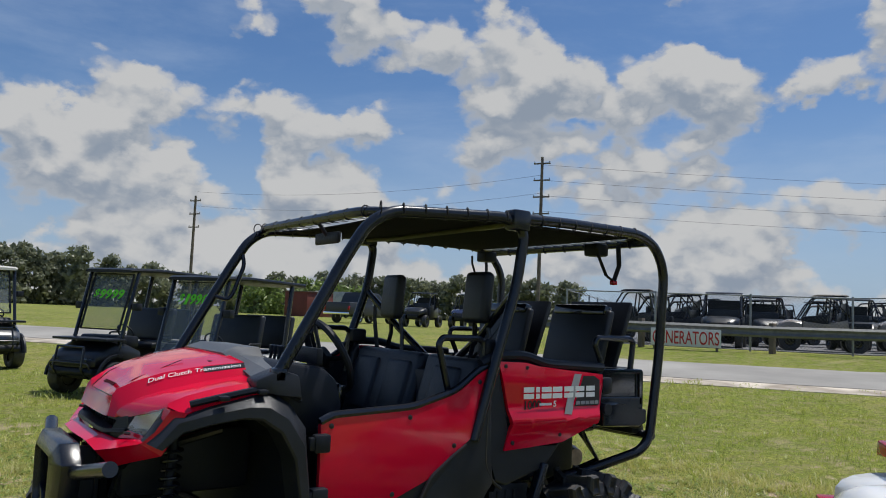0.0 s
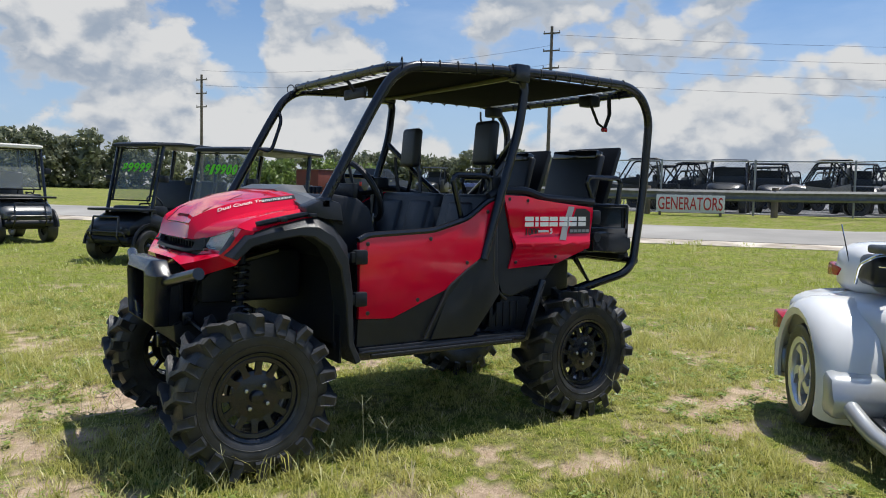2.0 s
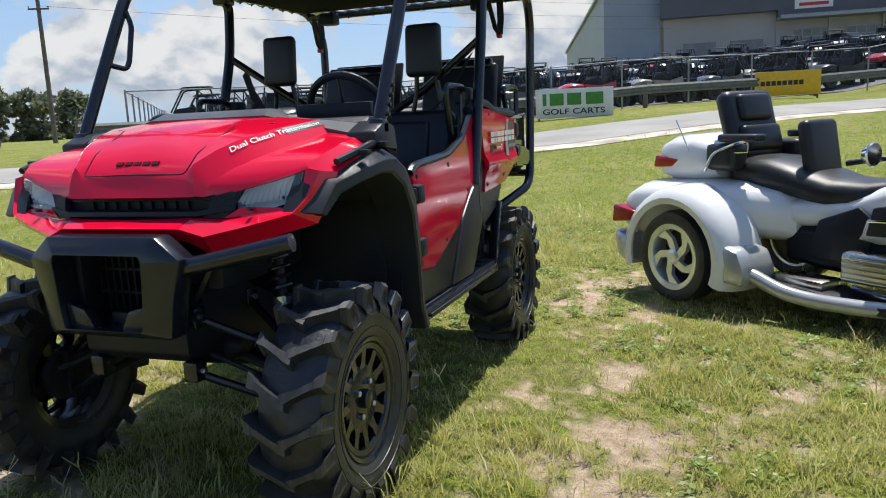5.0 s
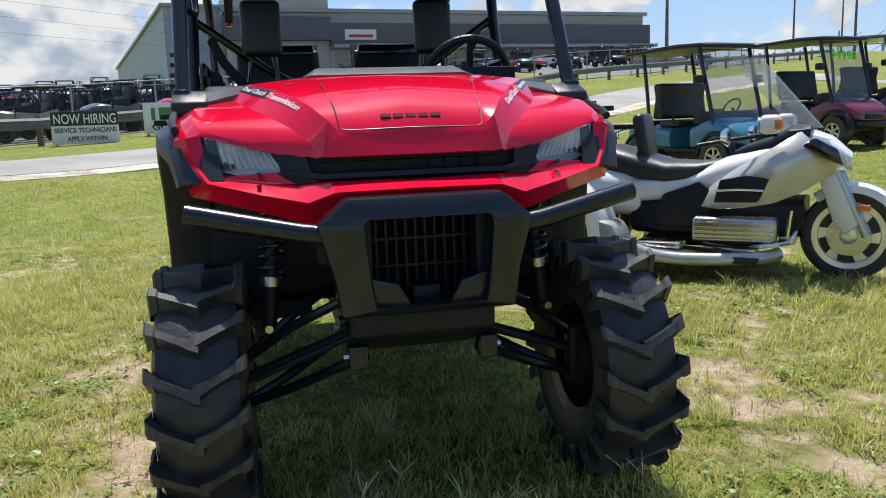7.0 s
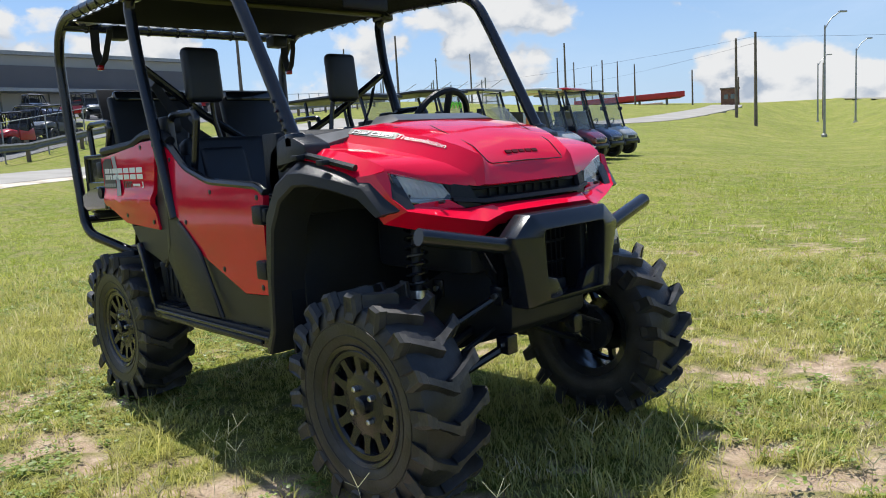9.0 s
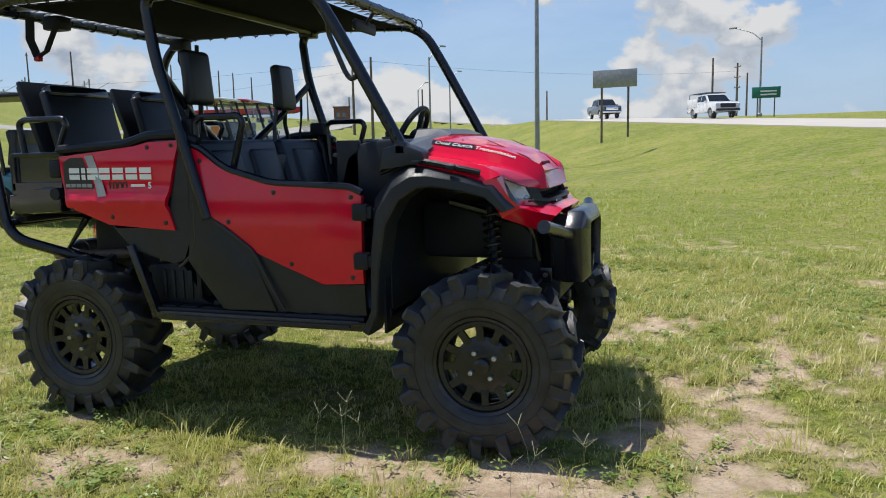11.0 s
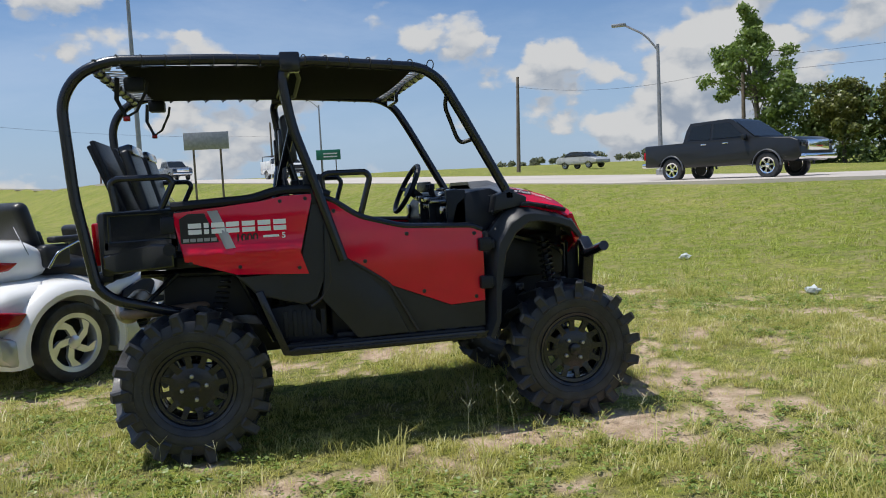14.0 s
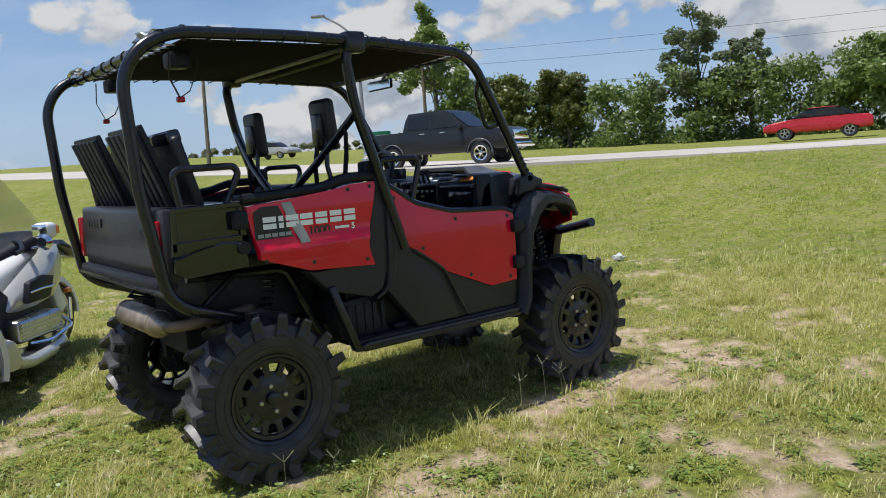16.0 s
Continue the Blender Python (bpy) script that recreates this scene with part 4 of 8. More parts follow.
for k in range(5):
    bm = BM()
    y = 0.46 - k * 0.056
    box(bm, -1.486, -1.478, y - .042, y, 1.215, 1.262, 0.003)
    part("badge_bar", bm, GREY, gate)
bm = BM()
box(bm, -1.488, -1.47, -.55, -.44, 1.20, 1.245, 0.006)
box(bm, -1.492, -1.478, -.52, -.46, 1.214, 1.23, 0.004)
part("tailgate_latch", bm, BLACK, gate)
bm = BM()
box(bm, -1.50, -1.40, -.66, .66, .955, 1.01, 0.02)
part("rear_sill", bm, BLACK, utv, "black rear sill")

# rear jump seats: padded back, ribbed outer shell, cushion
for y0, y1 in ((-.575, -.10), (.10, .575)):
    bm = BM()
    lean = Matrix.Translation((-1.255, 0, 1.30)) @ Matrix.Rotation(radians(-15), 4, "Y")
    box(bm, -.005, .045, y0, y1, 0.0, .335, 0.02, 3, m=lean)
    seat = part("jump_seat_back", bm, VINYL, utv, "black padded jump seat back")
    bm = BM()
    lean2 = Matrix.Translation((-1.325, 0, 1.28)) @ Matrix.Rotation(radians(-20), 4, "Y")
    box(bm, -.012, .012, y0, y1, 0.02, .425, 0.006, m=lean2)
    for k in range(6):
        yy = y0 + (k + .5) * (y1 - y0) / 6
        rib_ = BM()
        box(rib_, -.036, -.010, yy - .026, yy + .026, 0.04, .41, 0.008, m=lean2)
        part("shell_rib", rib_, BLACK, seat)
    part("seat_shell", bm, BLACK, seat, "ribbed black plastic seat shell")
    bm = BM()
    box(bm, -.012, .06, y0 + .03, y1 - .03, .30, .36, 0.015, 2, m=lean)
    part("seat_top", bm, GLOSS, seat)
    bm = BM()
    box(bm, -1.22, -.86, y0, y1, 1.19, 1.25, 0.025, 3)
    part("jump_seat_cushion", bm, VINYL, utv, "black padded jump seat cushion")
for s in both_sides():
    for xa, xb, z0, z1, yy in ((-1.385, -1.085, 1.31, 1.478, .665), (-.335, -.075, 1.20, 1.462, .672)):
        bm = BM()
        tube(bm, [(xa + .02, s * yy, z0), (xa, s * yy, z1 - .02), (xa + .03, s * yy, z1), (xb - .02, s * yy, z1), (xb, s * yy, z1 - .03), (xb - .07, s * yy, z0)], 0.016, 8, fillet=0.05)
        part("grab_bar", bm, SATIN, utv, "black tubular grab bar")

# front seats
for y0, y1, nm in ((.14, .60, "driver"), (-.60, .10, "bench")):
    bm = BM()
    lean = Matrix.Translation((-.30, 0, .93)) @ Matrix.Rotation(radians(-16), 4, "Y")
    box(bm, -.05, .055, y0, y1, 0.0, .44, 0.035, 3, m=lean)
    for k in range(2 if nm == "bench" else 1):
        yc = (y0 + y1) / 2 + (k - .5) * .34 if nm == "bench" else (y0 + y1) / 2
        box(bm, .03, .072, yc - .12, yc + .12, 0.06, .38, 0.025, 3, m=lean)
    part("seat_back", bm, VINYL, utv, "black vinyl seat back")
    bm = BM()
    box(bm, -.28, .20, y0, y1, .86, .97, 0.035, 3)
    part("seat_cushion", bm, VINYL, utv, "black vinyl seat cushion")
bm = BM()
box(bm, -.32, .18, -.60, .60, .55, .87, 0.02)
box(bm, -.56, -.34, -.62, .62, .60, 1.28, 0.02)
part("seat_base", bm, BLACK, utv)
for s in both_sides():
    # head rest pad on its stalk
    bm = BM()
    pad = Matrix.Translation((-.48, s * .42, 1.53)) @ Matrix.Rotation(radians(-5), 4, "Y")
    box(bm, -.025, .04, -.095, .095, 0.0, .265, 0.028, 4, m=pad)
    rest = part("head_rest", bm, VINYL, utv, "black oblong head rest")
    bm = BM()
    for yy in (-.045, .045):
        tube(bm, [(-.50, s * .42 + yy, 1.60), (-.52, s * .42 + yy * 1.4, 1.45), (-.50, s * .42 + yy * 2.2, 1.27)], 0.013, 8)
    box(bm, -.535, -.495, s * .42 - .05, s * .42 + .05, 1.55, 1.72, 0.008)
    part("stalk", bm, SATIN, rest)
    bm = BM()
    ribbon(bm, [(-.50, s * .66, 1.62), (-.47, s * .60, 1.50), (-.44, s * .52, 1.40), (-.38, s * .38, 1.28), (-.32, s * .22, 1.10), (-.28, s * .16, .98)], 0.046, 0.004, (0, .6, .6))
    part("seat_belt", bm, STRAP, utv, "black seat belt")
    bm = BM()
    box(bm, -.43, -.33, s * .62, s * .70, 1.38, 1.46, 0.015)
    box(bm, -.40, -.36, s * .66, s * .73, 1.30, 1.40, 0.01)
    part("belt_reel", bm, BLACK, utv, "black seat belt reel")

# floor and cabin
bm = BM()
box(bm, -.30, .62, -.66, .66, .56, .60, 0.01)
box(bm, .56, .62, -.64, .64, .56, 1.10, 0.01)
part("cabin_floor", bm, BLACK, utv)
bm = BM()
prism(bm, [(.40, 1.06), (.37, 1.16), (.40, 1.27), (.47, 1.325), (.62, 1.345), (.70, 1.30), (.66, 1.02)], "y", -.62, .62, 0.02)
dash = part("dashboard", bm, BLACK, utv, "black plastic dashboard")
for y0, y1, z in ((-.56, -.30, 1.15), (-.26, -.02, 1.16), (.02, .18, 1.17), (.50, .60, 1.15)):
    bm = BM()
    box(bm, .366, .385, y0, y1, z, z + .10, 0.01)
    part("dash_pocket", bm, GLOSS, dash)
# moulded pods, shelf lips and vents over the dash
for y0, y1, z0, z1, x0, mat in ((-.60, -.31, 1.265, 1.285, .33, SATIN), (-.60, -.31, 1.075, 1.10, .335, SATIN), (-.285, -.265, 1.08, 1.29, .335, BLACK), (-.25, -.03, 1.27, 1.30, .34, GLOSS),
                                (-.25, -.03, 1.09, 1.12, .335, SATIN), (-.01, .01, 1.10, 1.30, .34, BLACK), (.03, .19, 1.28, 1.31, .345, GLOSS), (-.47, -.33, 1.325, 1.345, .42, GLOSS),
                                (-.27, -.08, 1.335, 1.355, .43, SATIN), (.22, .55, 1.33, 1.40, .44, BLACK), (-.62, -.59, 1.10, 1.34, .36, BLACK)):
    bm = BM()
    box(bm, x0, .47, y0, y1, z0, z1, 0.006)
    part("dash_moulding", bm, mat, dash)
for k in range(4):
    bm = BM()
    box(bm, .345, .40, -.235 + k * .05, -.20 + k * .05, 1.225, 1.262, 0.006)
    part("switch", bm, GLOSS, dash)
for y0, y1 in ((-.50, -.38), (-.16, -.05)):
    bm = BM()
    m = Matrix.Translation((.445, 0, 1.314)) @ Matrix.Rotation(radians(-38), 4, "Y")
    box(bm, -.02, .02, y0, y1, 0.0, .004, m=m)
    part("warning_label", bm, ORANGE if y0 < -.3 else WHITE, dash, "small warning label")
bm = BM()
for k in range(3):
    tube(bm, [(.42, -.10 + k * .05, 1.28), (.40, -.10 + k * .05, 1.36)], 0.008, 6)
    lathe(bm, [(0, .0), (.0, .018), (.03, .018), (.035, .0)], 10, "z", (.40, -.10 + k * .05, 1.35))
part("lever", bm, BLACK, dash)
# steering wheel
wm = Matrix.Translation((.335, .385, 1.36)) @ Matrix.Rotation(radians(-62), 4, "Y")
bm = BM()
tube(bm, [wm @ Vector((.172 * math.cos(2 * math.pi * k / 36), .172 * math.sin(2 * math.pi * k / 36), 0)) for k in range(36)], 0.0165, 8, closed=True)
wheel = part("steering_wheel", bm, BLACK, utv, "black three-spoke steering wheel")
for a in (0, 180, 270):
    bm = BM()
    tube(bm, [wm @ Vector((.03 * math.cos(radians(a + 90)), .03 * math.sin(radians(a + 90)), -.03)), wm @ Vector((.165 * math.cos(radians(a + 90)), .165 * math.sin(radians(a + 90)), 0))], 0.016, 6, flat=.5)
    part("steering_spoke", bm, BLACK, wheel)
bm = BM()
lathe(bm, [(-.05, .03), (-.03, .055), (-.005, .05), (0, .0)], 16, "z")
lay(bm, wm)
part("steering_hub", bm, BLACK, wheel)
bm = BM()
tube(bm, [wm @ Vector((0, 0, -.03)), (.52, .385, 1.22)], 0.03, 10)
part("steering_column", bm, BLACK, wheel)

# roll cage
for s in both_sides():
    bm = BM()
    tube(bm, [(.708, s * .685, 1.29), (.425, s * .69, 1.80), (.335, s * .695, 1.945), (.225, s * .705, 2.010), (-.10, s * .72, 2.028), (-.40, s * .735, 2.045), (-.515, s * .735, 1.995), (-.478, s * .73, 1.72), (-.385, s * .735, 1.44), (-.25, s * .735, 1.0)],
         0.0265, 12, fillet=0.10)
    cage = part("cage_tube", bm, SATIN, utv, "black steel roll cage tube")
    bm = BM()
    tube(bm, [(-.44, s * .735, 2.045), (-.80, s * .735, 2.055), (-1.34, s * .735, 2.050), (-1.485, s * .728, 1.99), (-1.566, s * .72, 1.86), (-1.545, s * .712, 1.40), (-1.475, s * .715, .945), (-1.40, s * .715, .875), (-1.12, s * .60, .775), (-1.0, s * .50, .73)],
         0.0265, 12, fillet=0.09)
    part("cage_tube", bm, SATIN, utv, "black steel rear cage tube")
    bm = BM()
    box(bm, -.52, -.415, s * .695, s * .775, 1.985, 2.085, 0.012)
    part("cage_clamp", bm, SATIN, utv, "black cage clamp block")
    bm = BM()
    box(bm, .67, .73, s * .655, s * .715, 1.27, 1.33, 0.012)
    for k in range(4):
        rod(bm, (.680 - k * .02, s * .70, 1.345 + k * .035), (.680 - k * .02, s * .722, 1.345 + k * .035), 0.008, 8)
    part("pillar_foot", bm, SATIN, cage)
    # brace from the hoop down to the middle of the cabin
    bm = BM()
    tube(bm, [(-.475, s * .73, 1.70), (-.53, s * .40, 1.47), (-.56, s * .10, 1.30)], 0.02, 10)
    part("cage_brace", bm, SATIN, utv, "black diagonal cage brace")
    bm = BM()
    tube(bm, [(-1.10, s * .56, .98), (-1.30, s * .50, .80), (-1.0, s * .45, .70)], 0.018, 8)
    part("rear_brace", bm, SATIN, utv)
for pts, nm in (([(.25, -.70, 2.0), (.29, -.55, 2.012), (.29, .55, 2.012), (.25, .70, 2.0)], "cross_tube"), ([(-.47, -.71, 2.03), (-.47, .71, 2.03)], "cross_tube"),
                ([(-1.40, -.735, 2.01), (-1.40, .735, 2.01)], "cross_tube"), ([(-1.475, -.735, .955), (-1.475, .735, .955)], "cross_tube"), ([(-.55, -.62, 1.29), (-.55, .62, 1.29)], "cross_tube")):
    bm = BM()
    tube(bm, pts, 0.024, 10, fillet=0.1)
    part(nm, bm, SATIN, utv, "black cage cross tube")
bm = BM()
tube(bm, [(-.44, -.70, 2.018), (-.40, -.40, 2.0), (-.38, .40, 2.0), (-.44, .70, 2.018)], 0.012, 8)
part("roof_bow", bm, surf("olive_cord", (0.085, 0.09, 0.03), 0.6), utv, "olive-yellow edge of the roof bow")


# canvas roof laced to the cage
def roof_edge(x):
    return line_at([(-1.42, .70), (-.45, .70), (.25, .67), (.30, .66)], x)


def roof_z(x, y):
    w = roof_edge(x)
    base = line_at([(-1.42, 2.0), (-1.30, 2.03), (-.45, 2.028), (.2, 2.008), (.30, 1.998)], x)
    sag = 0.028 * (0.5 - 0.5 * math.cos(2 * math.pi * ((x + 1.4) / 0.93 % 1.0)))
    return base - sag * (1 - (y / w) ** 2)


bm = BM()
rows = []
for i in range(37):
    x = -1.29 + 1.48 * i / 36
    w = roof_edge(x)
    rows.append([(x, w * (k / 10 - 1), roof_z(x, w * (k / 10 - 1))) for k in range(21)])
grid(bm, rows)
solid(bm, 0.006)
roof = part("canvas_roof", bm, CANVAS, utv, "dark brown canvas roof laced to the cage")
for s in both_sides():
    for k in range(15):
        bm = BM()
        x = -1.30 + k * 0.113
        w = roof_edge(x)
        tw = line_at([(-1.42, .73), (-.45, .735), (-.10, .72), (.25, .705)], x)
        tz = line_at([(-1.42, 2.03), (-1.31, 2.052), (-.40, 2.047), (.235, 2.018)], x)
        tube(bm, [(x + .012 * math.cos(a), s * (tw + .0285 * math.cos(a)), tz + .0285 * math.sin(a)) for a in [2 * math.pi * i / 12 for i in range(12)]], 0.0032, 5, closed=True)
        tube(bm, [(x + .03, s * (w - .02), roof_z(x, w) - .004), (x, s * tw, tz - .036)], 0.0035, 5)
        part("lacing", bm, STRAP, roof)
for x, z, n in ((.285, 2.012, 8), (-1.40, 2.01, 8)):
    for k in range(n):
        bm = BM()
        y = (k - (n - 1) / 2) * (0.165 if x > 0 else 0.175)
        tube(bm, [(x + .0265 * math.cos(a), y + .008 * math.cos(a), z + .0265 * math.sin(a)) for a in [2 * math.pi * i / 10 for i in range(10)]], 0.0032, 5, closed=True)
        part("lacing", bm, STRAP, roof)
# pale webbing net at the rear edge
for xa, xb, za, zb in ((-1.385, -1.28, 2.02, 2.022), (.275, .185, 2.005, 2.003)):
    for k in range(14):
        y = -.62 + k * .0885
        bm = BM()
        tube(bm, [(xa, y, za), (xb, y + .044, zb), (xa, y + .0885, za)], 0.0032, 5)
        part("lashing_cord", bm, SILVER, roof, "pale lashing cord")
for s in both_sides():
    bm = BM()
    box(bm, -1.30, -1.20, s * .50 - .05, s * .50 + .05, 1.93, 2.0, 0.012)
    reel = part("belt_reel", bm, BLACK, utv, "black overhead belt reel")
    bm = BM()
    ribbon(bm, [(-1.32, s * .60, 1.99), (-1.33, s * .60, 1.88), (-1.29, s * .60, 1.79)], 0.045, 0.004, (.3, 1, 0))
    ribbon(bm, [(-1.29, s * .60, 1.79), (-1.24, s * .59, 1.82), (-1.19, s * .58, 1.92), (-1.18, s * .57, 1.97)], 0.03, 0.004, (.3, 1, 0))
    part("hanging_belt", bm, STRAP, reel, "black hanging belt loop")
    bm = BM()
    box(bm, -1.305, -1.272, s * .60 - .015, s * .60 + .015, 1.770, 1.795, 0.005)
    part("buckle", bm, DARKRED, reel, "red belt buckle")
    # crumpled lump in bright steel, standing for glinting clear plastic wrap
    bm = BM()
    bmesh.ops.create_icosphere(bm, subdivisions=3, radius=.062)
    for v in bm.verts:
        v.co *= .75 + .7 * noise.noise(v.co * 26 + Vector((s, 0, 0)))
        v.co = Vector((v.co.x * .9 - 1.40, v.co.y * 2.0 + s * .62, v.co.z * .55 + 2.045))
    part("crumpled_wrap", bm, STEEL, utv)
# mirror below the roof
bm = BM()
box(bm, .205, .225, -.06, .20, 1.895, 1.955, 0.012)
rod(bm, (.22, .07, 1.94), (.27, .07, 2.0), 0.010)
mirror = part("rear_view_mirror", bm, BLACK, utv, "wide rear-view mirror")
bm = BM()
box(bm, .199, .2035, -.052, .192, 1.902, 1.948, 0.0)
part("mirror_glass", bm, CHROME, mirror)
bm = BM()
tube(bm, [(.375, -.69, 1.89), (.365, -.66, 1.80), (.43, -.64, 1.63), (.455, -.64, 1.60), (.54, -.685, 1.625)], 0.012, 8, fillet=0.03)
part("grab_handle", bm, SATIN, utv, "black grab handle on the windscreen pillar")

# front bumper: folded plate with an opening, and two side tubes
OUT = [(-.215, 1.0), (.215, 1.0), (.30, .928), (.262, .79), (.245, .672), (-.245, .672), (-.262, .79), (-.30, .928)]
INN = [(-.170, .943), (.170, .943), (.178, .92), (.165, .76), (.155, .70), (-.155, .70), (-.165, .76), (-.178, .92)]
bm = BM()
fo, fi, bo, bi = ([bm.verts.new((x, y * k, z)) for y, z in src] for src, x, k in ((OUT, 1.395, 1.0), (INN, 1.425, 1.0), (OUT, 1.32, 1.02), (INN, 1.335, 1.0)))
for i in range(8):
    j = (i + 1) % 8
    for q in ((fo[i], fo[j], fi[j], fi[i]), (bo[i], bi[i], bi[j], bo[j]), (fo[i], bo[i], bo[j], fo[j]), (fi[i], fi[j], bi[j], bi[i])):
        bm.faces.new(q)
bmesh.ops.bevel(bm, geom=bm.edges[:], offset=0.006, segments=2, affect="EDGES", profile=0.5)
bumper = part("front_bumper", bm, SATIN, utv, "black folded steel front bumper", smooth=25)
for s in both_sides():
    bm = BM()
    tube(bm, [(1.345, s * .24, .895), (1.34, s * .34, .908), (1.295, s * .645, .972)], 0.029, 14)
    part("bumper_tube", bm, SATIN, bumper)
    bm = BM()
    box(bm, 1.25, 1.33, s * .17 - .02, s * .17 + .02, .66, .98, 0.006)
    part("bumper_bracket", bm, BLACK, bumper)
    bm = BM()
    prism(bm, [(s * .05, .69), (s * .155, .70), (s * .165, .78), (s * .09, .76)], "x", 1.36, 1.40, 0.004)
    part("bumper_gusset", bm, SATIN, bumper)
bm = BM()
box(bm, 1.20, 1.23, -.19, .19, .68, .96, 0.006)
screen = part("radiator_screen", bm, surf("black_mesh", (0.003, 0.004, 0.006), 0.7, spec=0.08), utv, "black radiator screen")
for k in range(12):
    bm = BM()
    y = -.16 + k * .029
    box(bm, 1.23, 1.244, y, y + .008, .71, .94)
    part("screen_fin", bm, BLACK, screen)
for z in (.78, .86):
    bm = BM()
    box(bm, 1.23, 1.246, -.165, .165, z, z + .008)
    part("screen_bar", bm, BLACK, screen)
bm = BM()
box(bm, 1.27, 1.34, -.04, .04, .69, .74, 0.008)
tube(bm, [(1.34, -.03, .70), (1.375, 0, .69), (1.34, .03, .70)], 0.008, 8, fillet=.01)
part("winch_hook", bm, BLACK, utv)

# chassis and suspension
bm = BM()
prism(bm, [(1.29, .675), (1.285, .585), (1.23, .545), (.95, .45), (-.9, .45), (-1.25, .56), (-1.25, .72), (-.7, .60), (.6, .58), (1.0, .80), (1.17, .90), (1.19, .70)], "y", -.215, .215, 0.01)
for v in bm.verts:
    if v.co.x > 1.1 and v.co.z < .56:
        v.co.y *= .86
part("chassis", bm, BLACK, utv, "black underbody")
bm = BM()
box(bm, -1.2, -.62, -.42, .42, .70, .98, 0.03)
part("engine_cover", bm, BLACK, utv)
bm = BM()
box(bm, .64, 1.18, -.30, .30, .78, 1.05, 0.03)
part("front_bulkhead", bm, BLACK, utv)
for s in both_sides():
    for x in (AXLE, -AXLE):
        f = 1 if x > 0 else -1
        for dx in (-.10, .12):
            bm = BM()
            tube(bm, [(x + dx * 1.6, s * .17, .52), (x + dx * .6, s * .40, .40), (x, s * .56, .335)], 0.016, 8, fillet=.05)
            part("lower_arm", bm, SATIN, utv)
            bm = BM()
            tube(bm, [(x + dx * 1.4, s * .20, .70), (x + dx * .5, s * .40, .585), (x, s * .55, .47)], 0.015, 8, fillet=.05)
            part("upper_arm", bm, SATIN, utv)
        for bx, bz in ((x + .19, .52), (x + .17, .70), (x - .16, .52), (x - .14, .70)):
            bm = BM()
            rod(bm, (bx, s * .205, bz), (bx, s * .240, bz), 0.011, 6)
            part("arm_bolt", bm, STEEL, utv)
            bm = BM()
            box(bm, bx - .03, bx + .03, s * .17, s * .225, bz - .035, bz + .035, 0.006)
            part("arm_bracket", bm, SATIN, utv)
        bm = BM()
        rod(bm, (x, s * .15, .56), (x, s * .60, .40), 0.018)
        lathe(bm, [(0, .03), (.03, .055), (.08, .05), (.12, .03)], 12, "y", (x, s * .15, .55))
        part("drive_shaft", bm, BLACK, utv)
        bm = BM()
        lathe(bm, [(-.05, .03), (-.04, .10), (.0, .10), (.03, .06), (.07, .06)] if s > 0 else [(.05, .03), (.04, .10), (.0, .10), (-.03, .06), (-.07, .06)], 20, "y", (x, s * .60, HUB))
        box(bm, x - .035, x + .035, s * .53, s * .60, .30, .50, 0.012)
        part("hub", bm, BLACK, utv)
        bot, top = Vector((x - .005, s * .45, .585)), Vector((x - .045, s * .40, 1.03))
        if f < 0:
            bot, top = Vector((x + .10, s * .43, .60)), Vector((x + .20, s * .38, .98))
        bm = BM()
        rod(bm, bot, top, 0.018, 10)
        rod(bm, bot, bot.lerp(top, .28), 0.025, 12)
        shock = part("shock_absorber", bm, BLACK, utv, "black coil-over shock absorber")
        bm = BM()
        rod(bm, bot.lerp(top, .28), bot.lerp(top, .345), 0.036, 14)
        part("spring_seat", bm, STEEL, shock, "bright metal spring seat")
        bm = BM()
        d = (top - bot).normalized()
        u = d.orthogonal().normalized()
        v = d.cross(u)
        pts = []
        for i in range(8 * 14 + 1):
            t = i / (8 * 14)
            a = 2 * math.pi * 8 * t
            pts.append(bot.lerp(top, .35 + .60 * t) + u * (.038 * math.cos(a)) + v * (.038 * math.sin(a)))
        tube(bm, pts, 0.0065, 6)
        part("coil_spring", bm, SATIN, shock)
        bm = BM()
        rod(bm, bot + Vector((-.05, 0, 0)), bot + Vector((.05, 0, 0)), 0.013, 8)
        part("shock_bolt", bm, STEEL, shock)
    bm = BM()
    tube(bm, [(1.18, s * .05, .62), (AXLE + .10, s * .50, .45)], 0.010, 8)
    part("tie_rod", bm, BLACK, utv)
    bm = BM()
    tube(bm, [(1.20, s * .10, .60), (1.16, s * .30, .95), (.80, s * .36, 1.05)], 0.02, 8, fillet=.05)
    part("front_frame", bm, SATIN, utv)
    bm = BM()
    tube(bm, [(-.62, s * .50, .56), (-.80, s * .45, .95), (-1.30, s * .45, .97)], 0.02, 8, fillet=.05)
    part("rear_frame", bm, SATIN, utv)
bm = BM()
lathe(bm, [(-.44, .0), (-.44, .026), (-.41, .032), (-.34, .060), (-.32, .064), (.20, .064), (.235, .052), (.235, 0)], 28, "y", (-1.40, 0, .76))
muffler = part("muffler", bm, EXHAUST, utv, "dull heat-stained steel muffler")
for y in (-.30, .18):
    bm = BM()
    lathe(bm, [(y - .012, .064), (y - .010, .068), (y + .010, .068), (y + .012, .064)], 28, "y", (-1.40, 0, .76))
    part("muffler_band", bm, EXHAUST, muffler)
bm = BM()
tube(bm, [(-1.40, -.42, .76), (-1.39, -.49, .765), (-1.30, -.52, .77), (-1.05, -.46, .775), (-.85, -.30, .77)], 0.026, 12, fillet=.06)
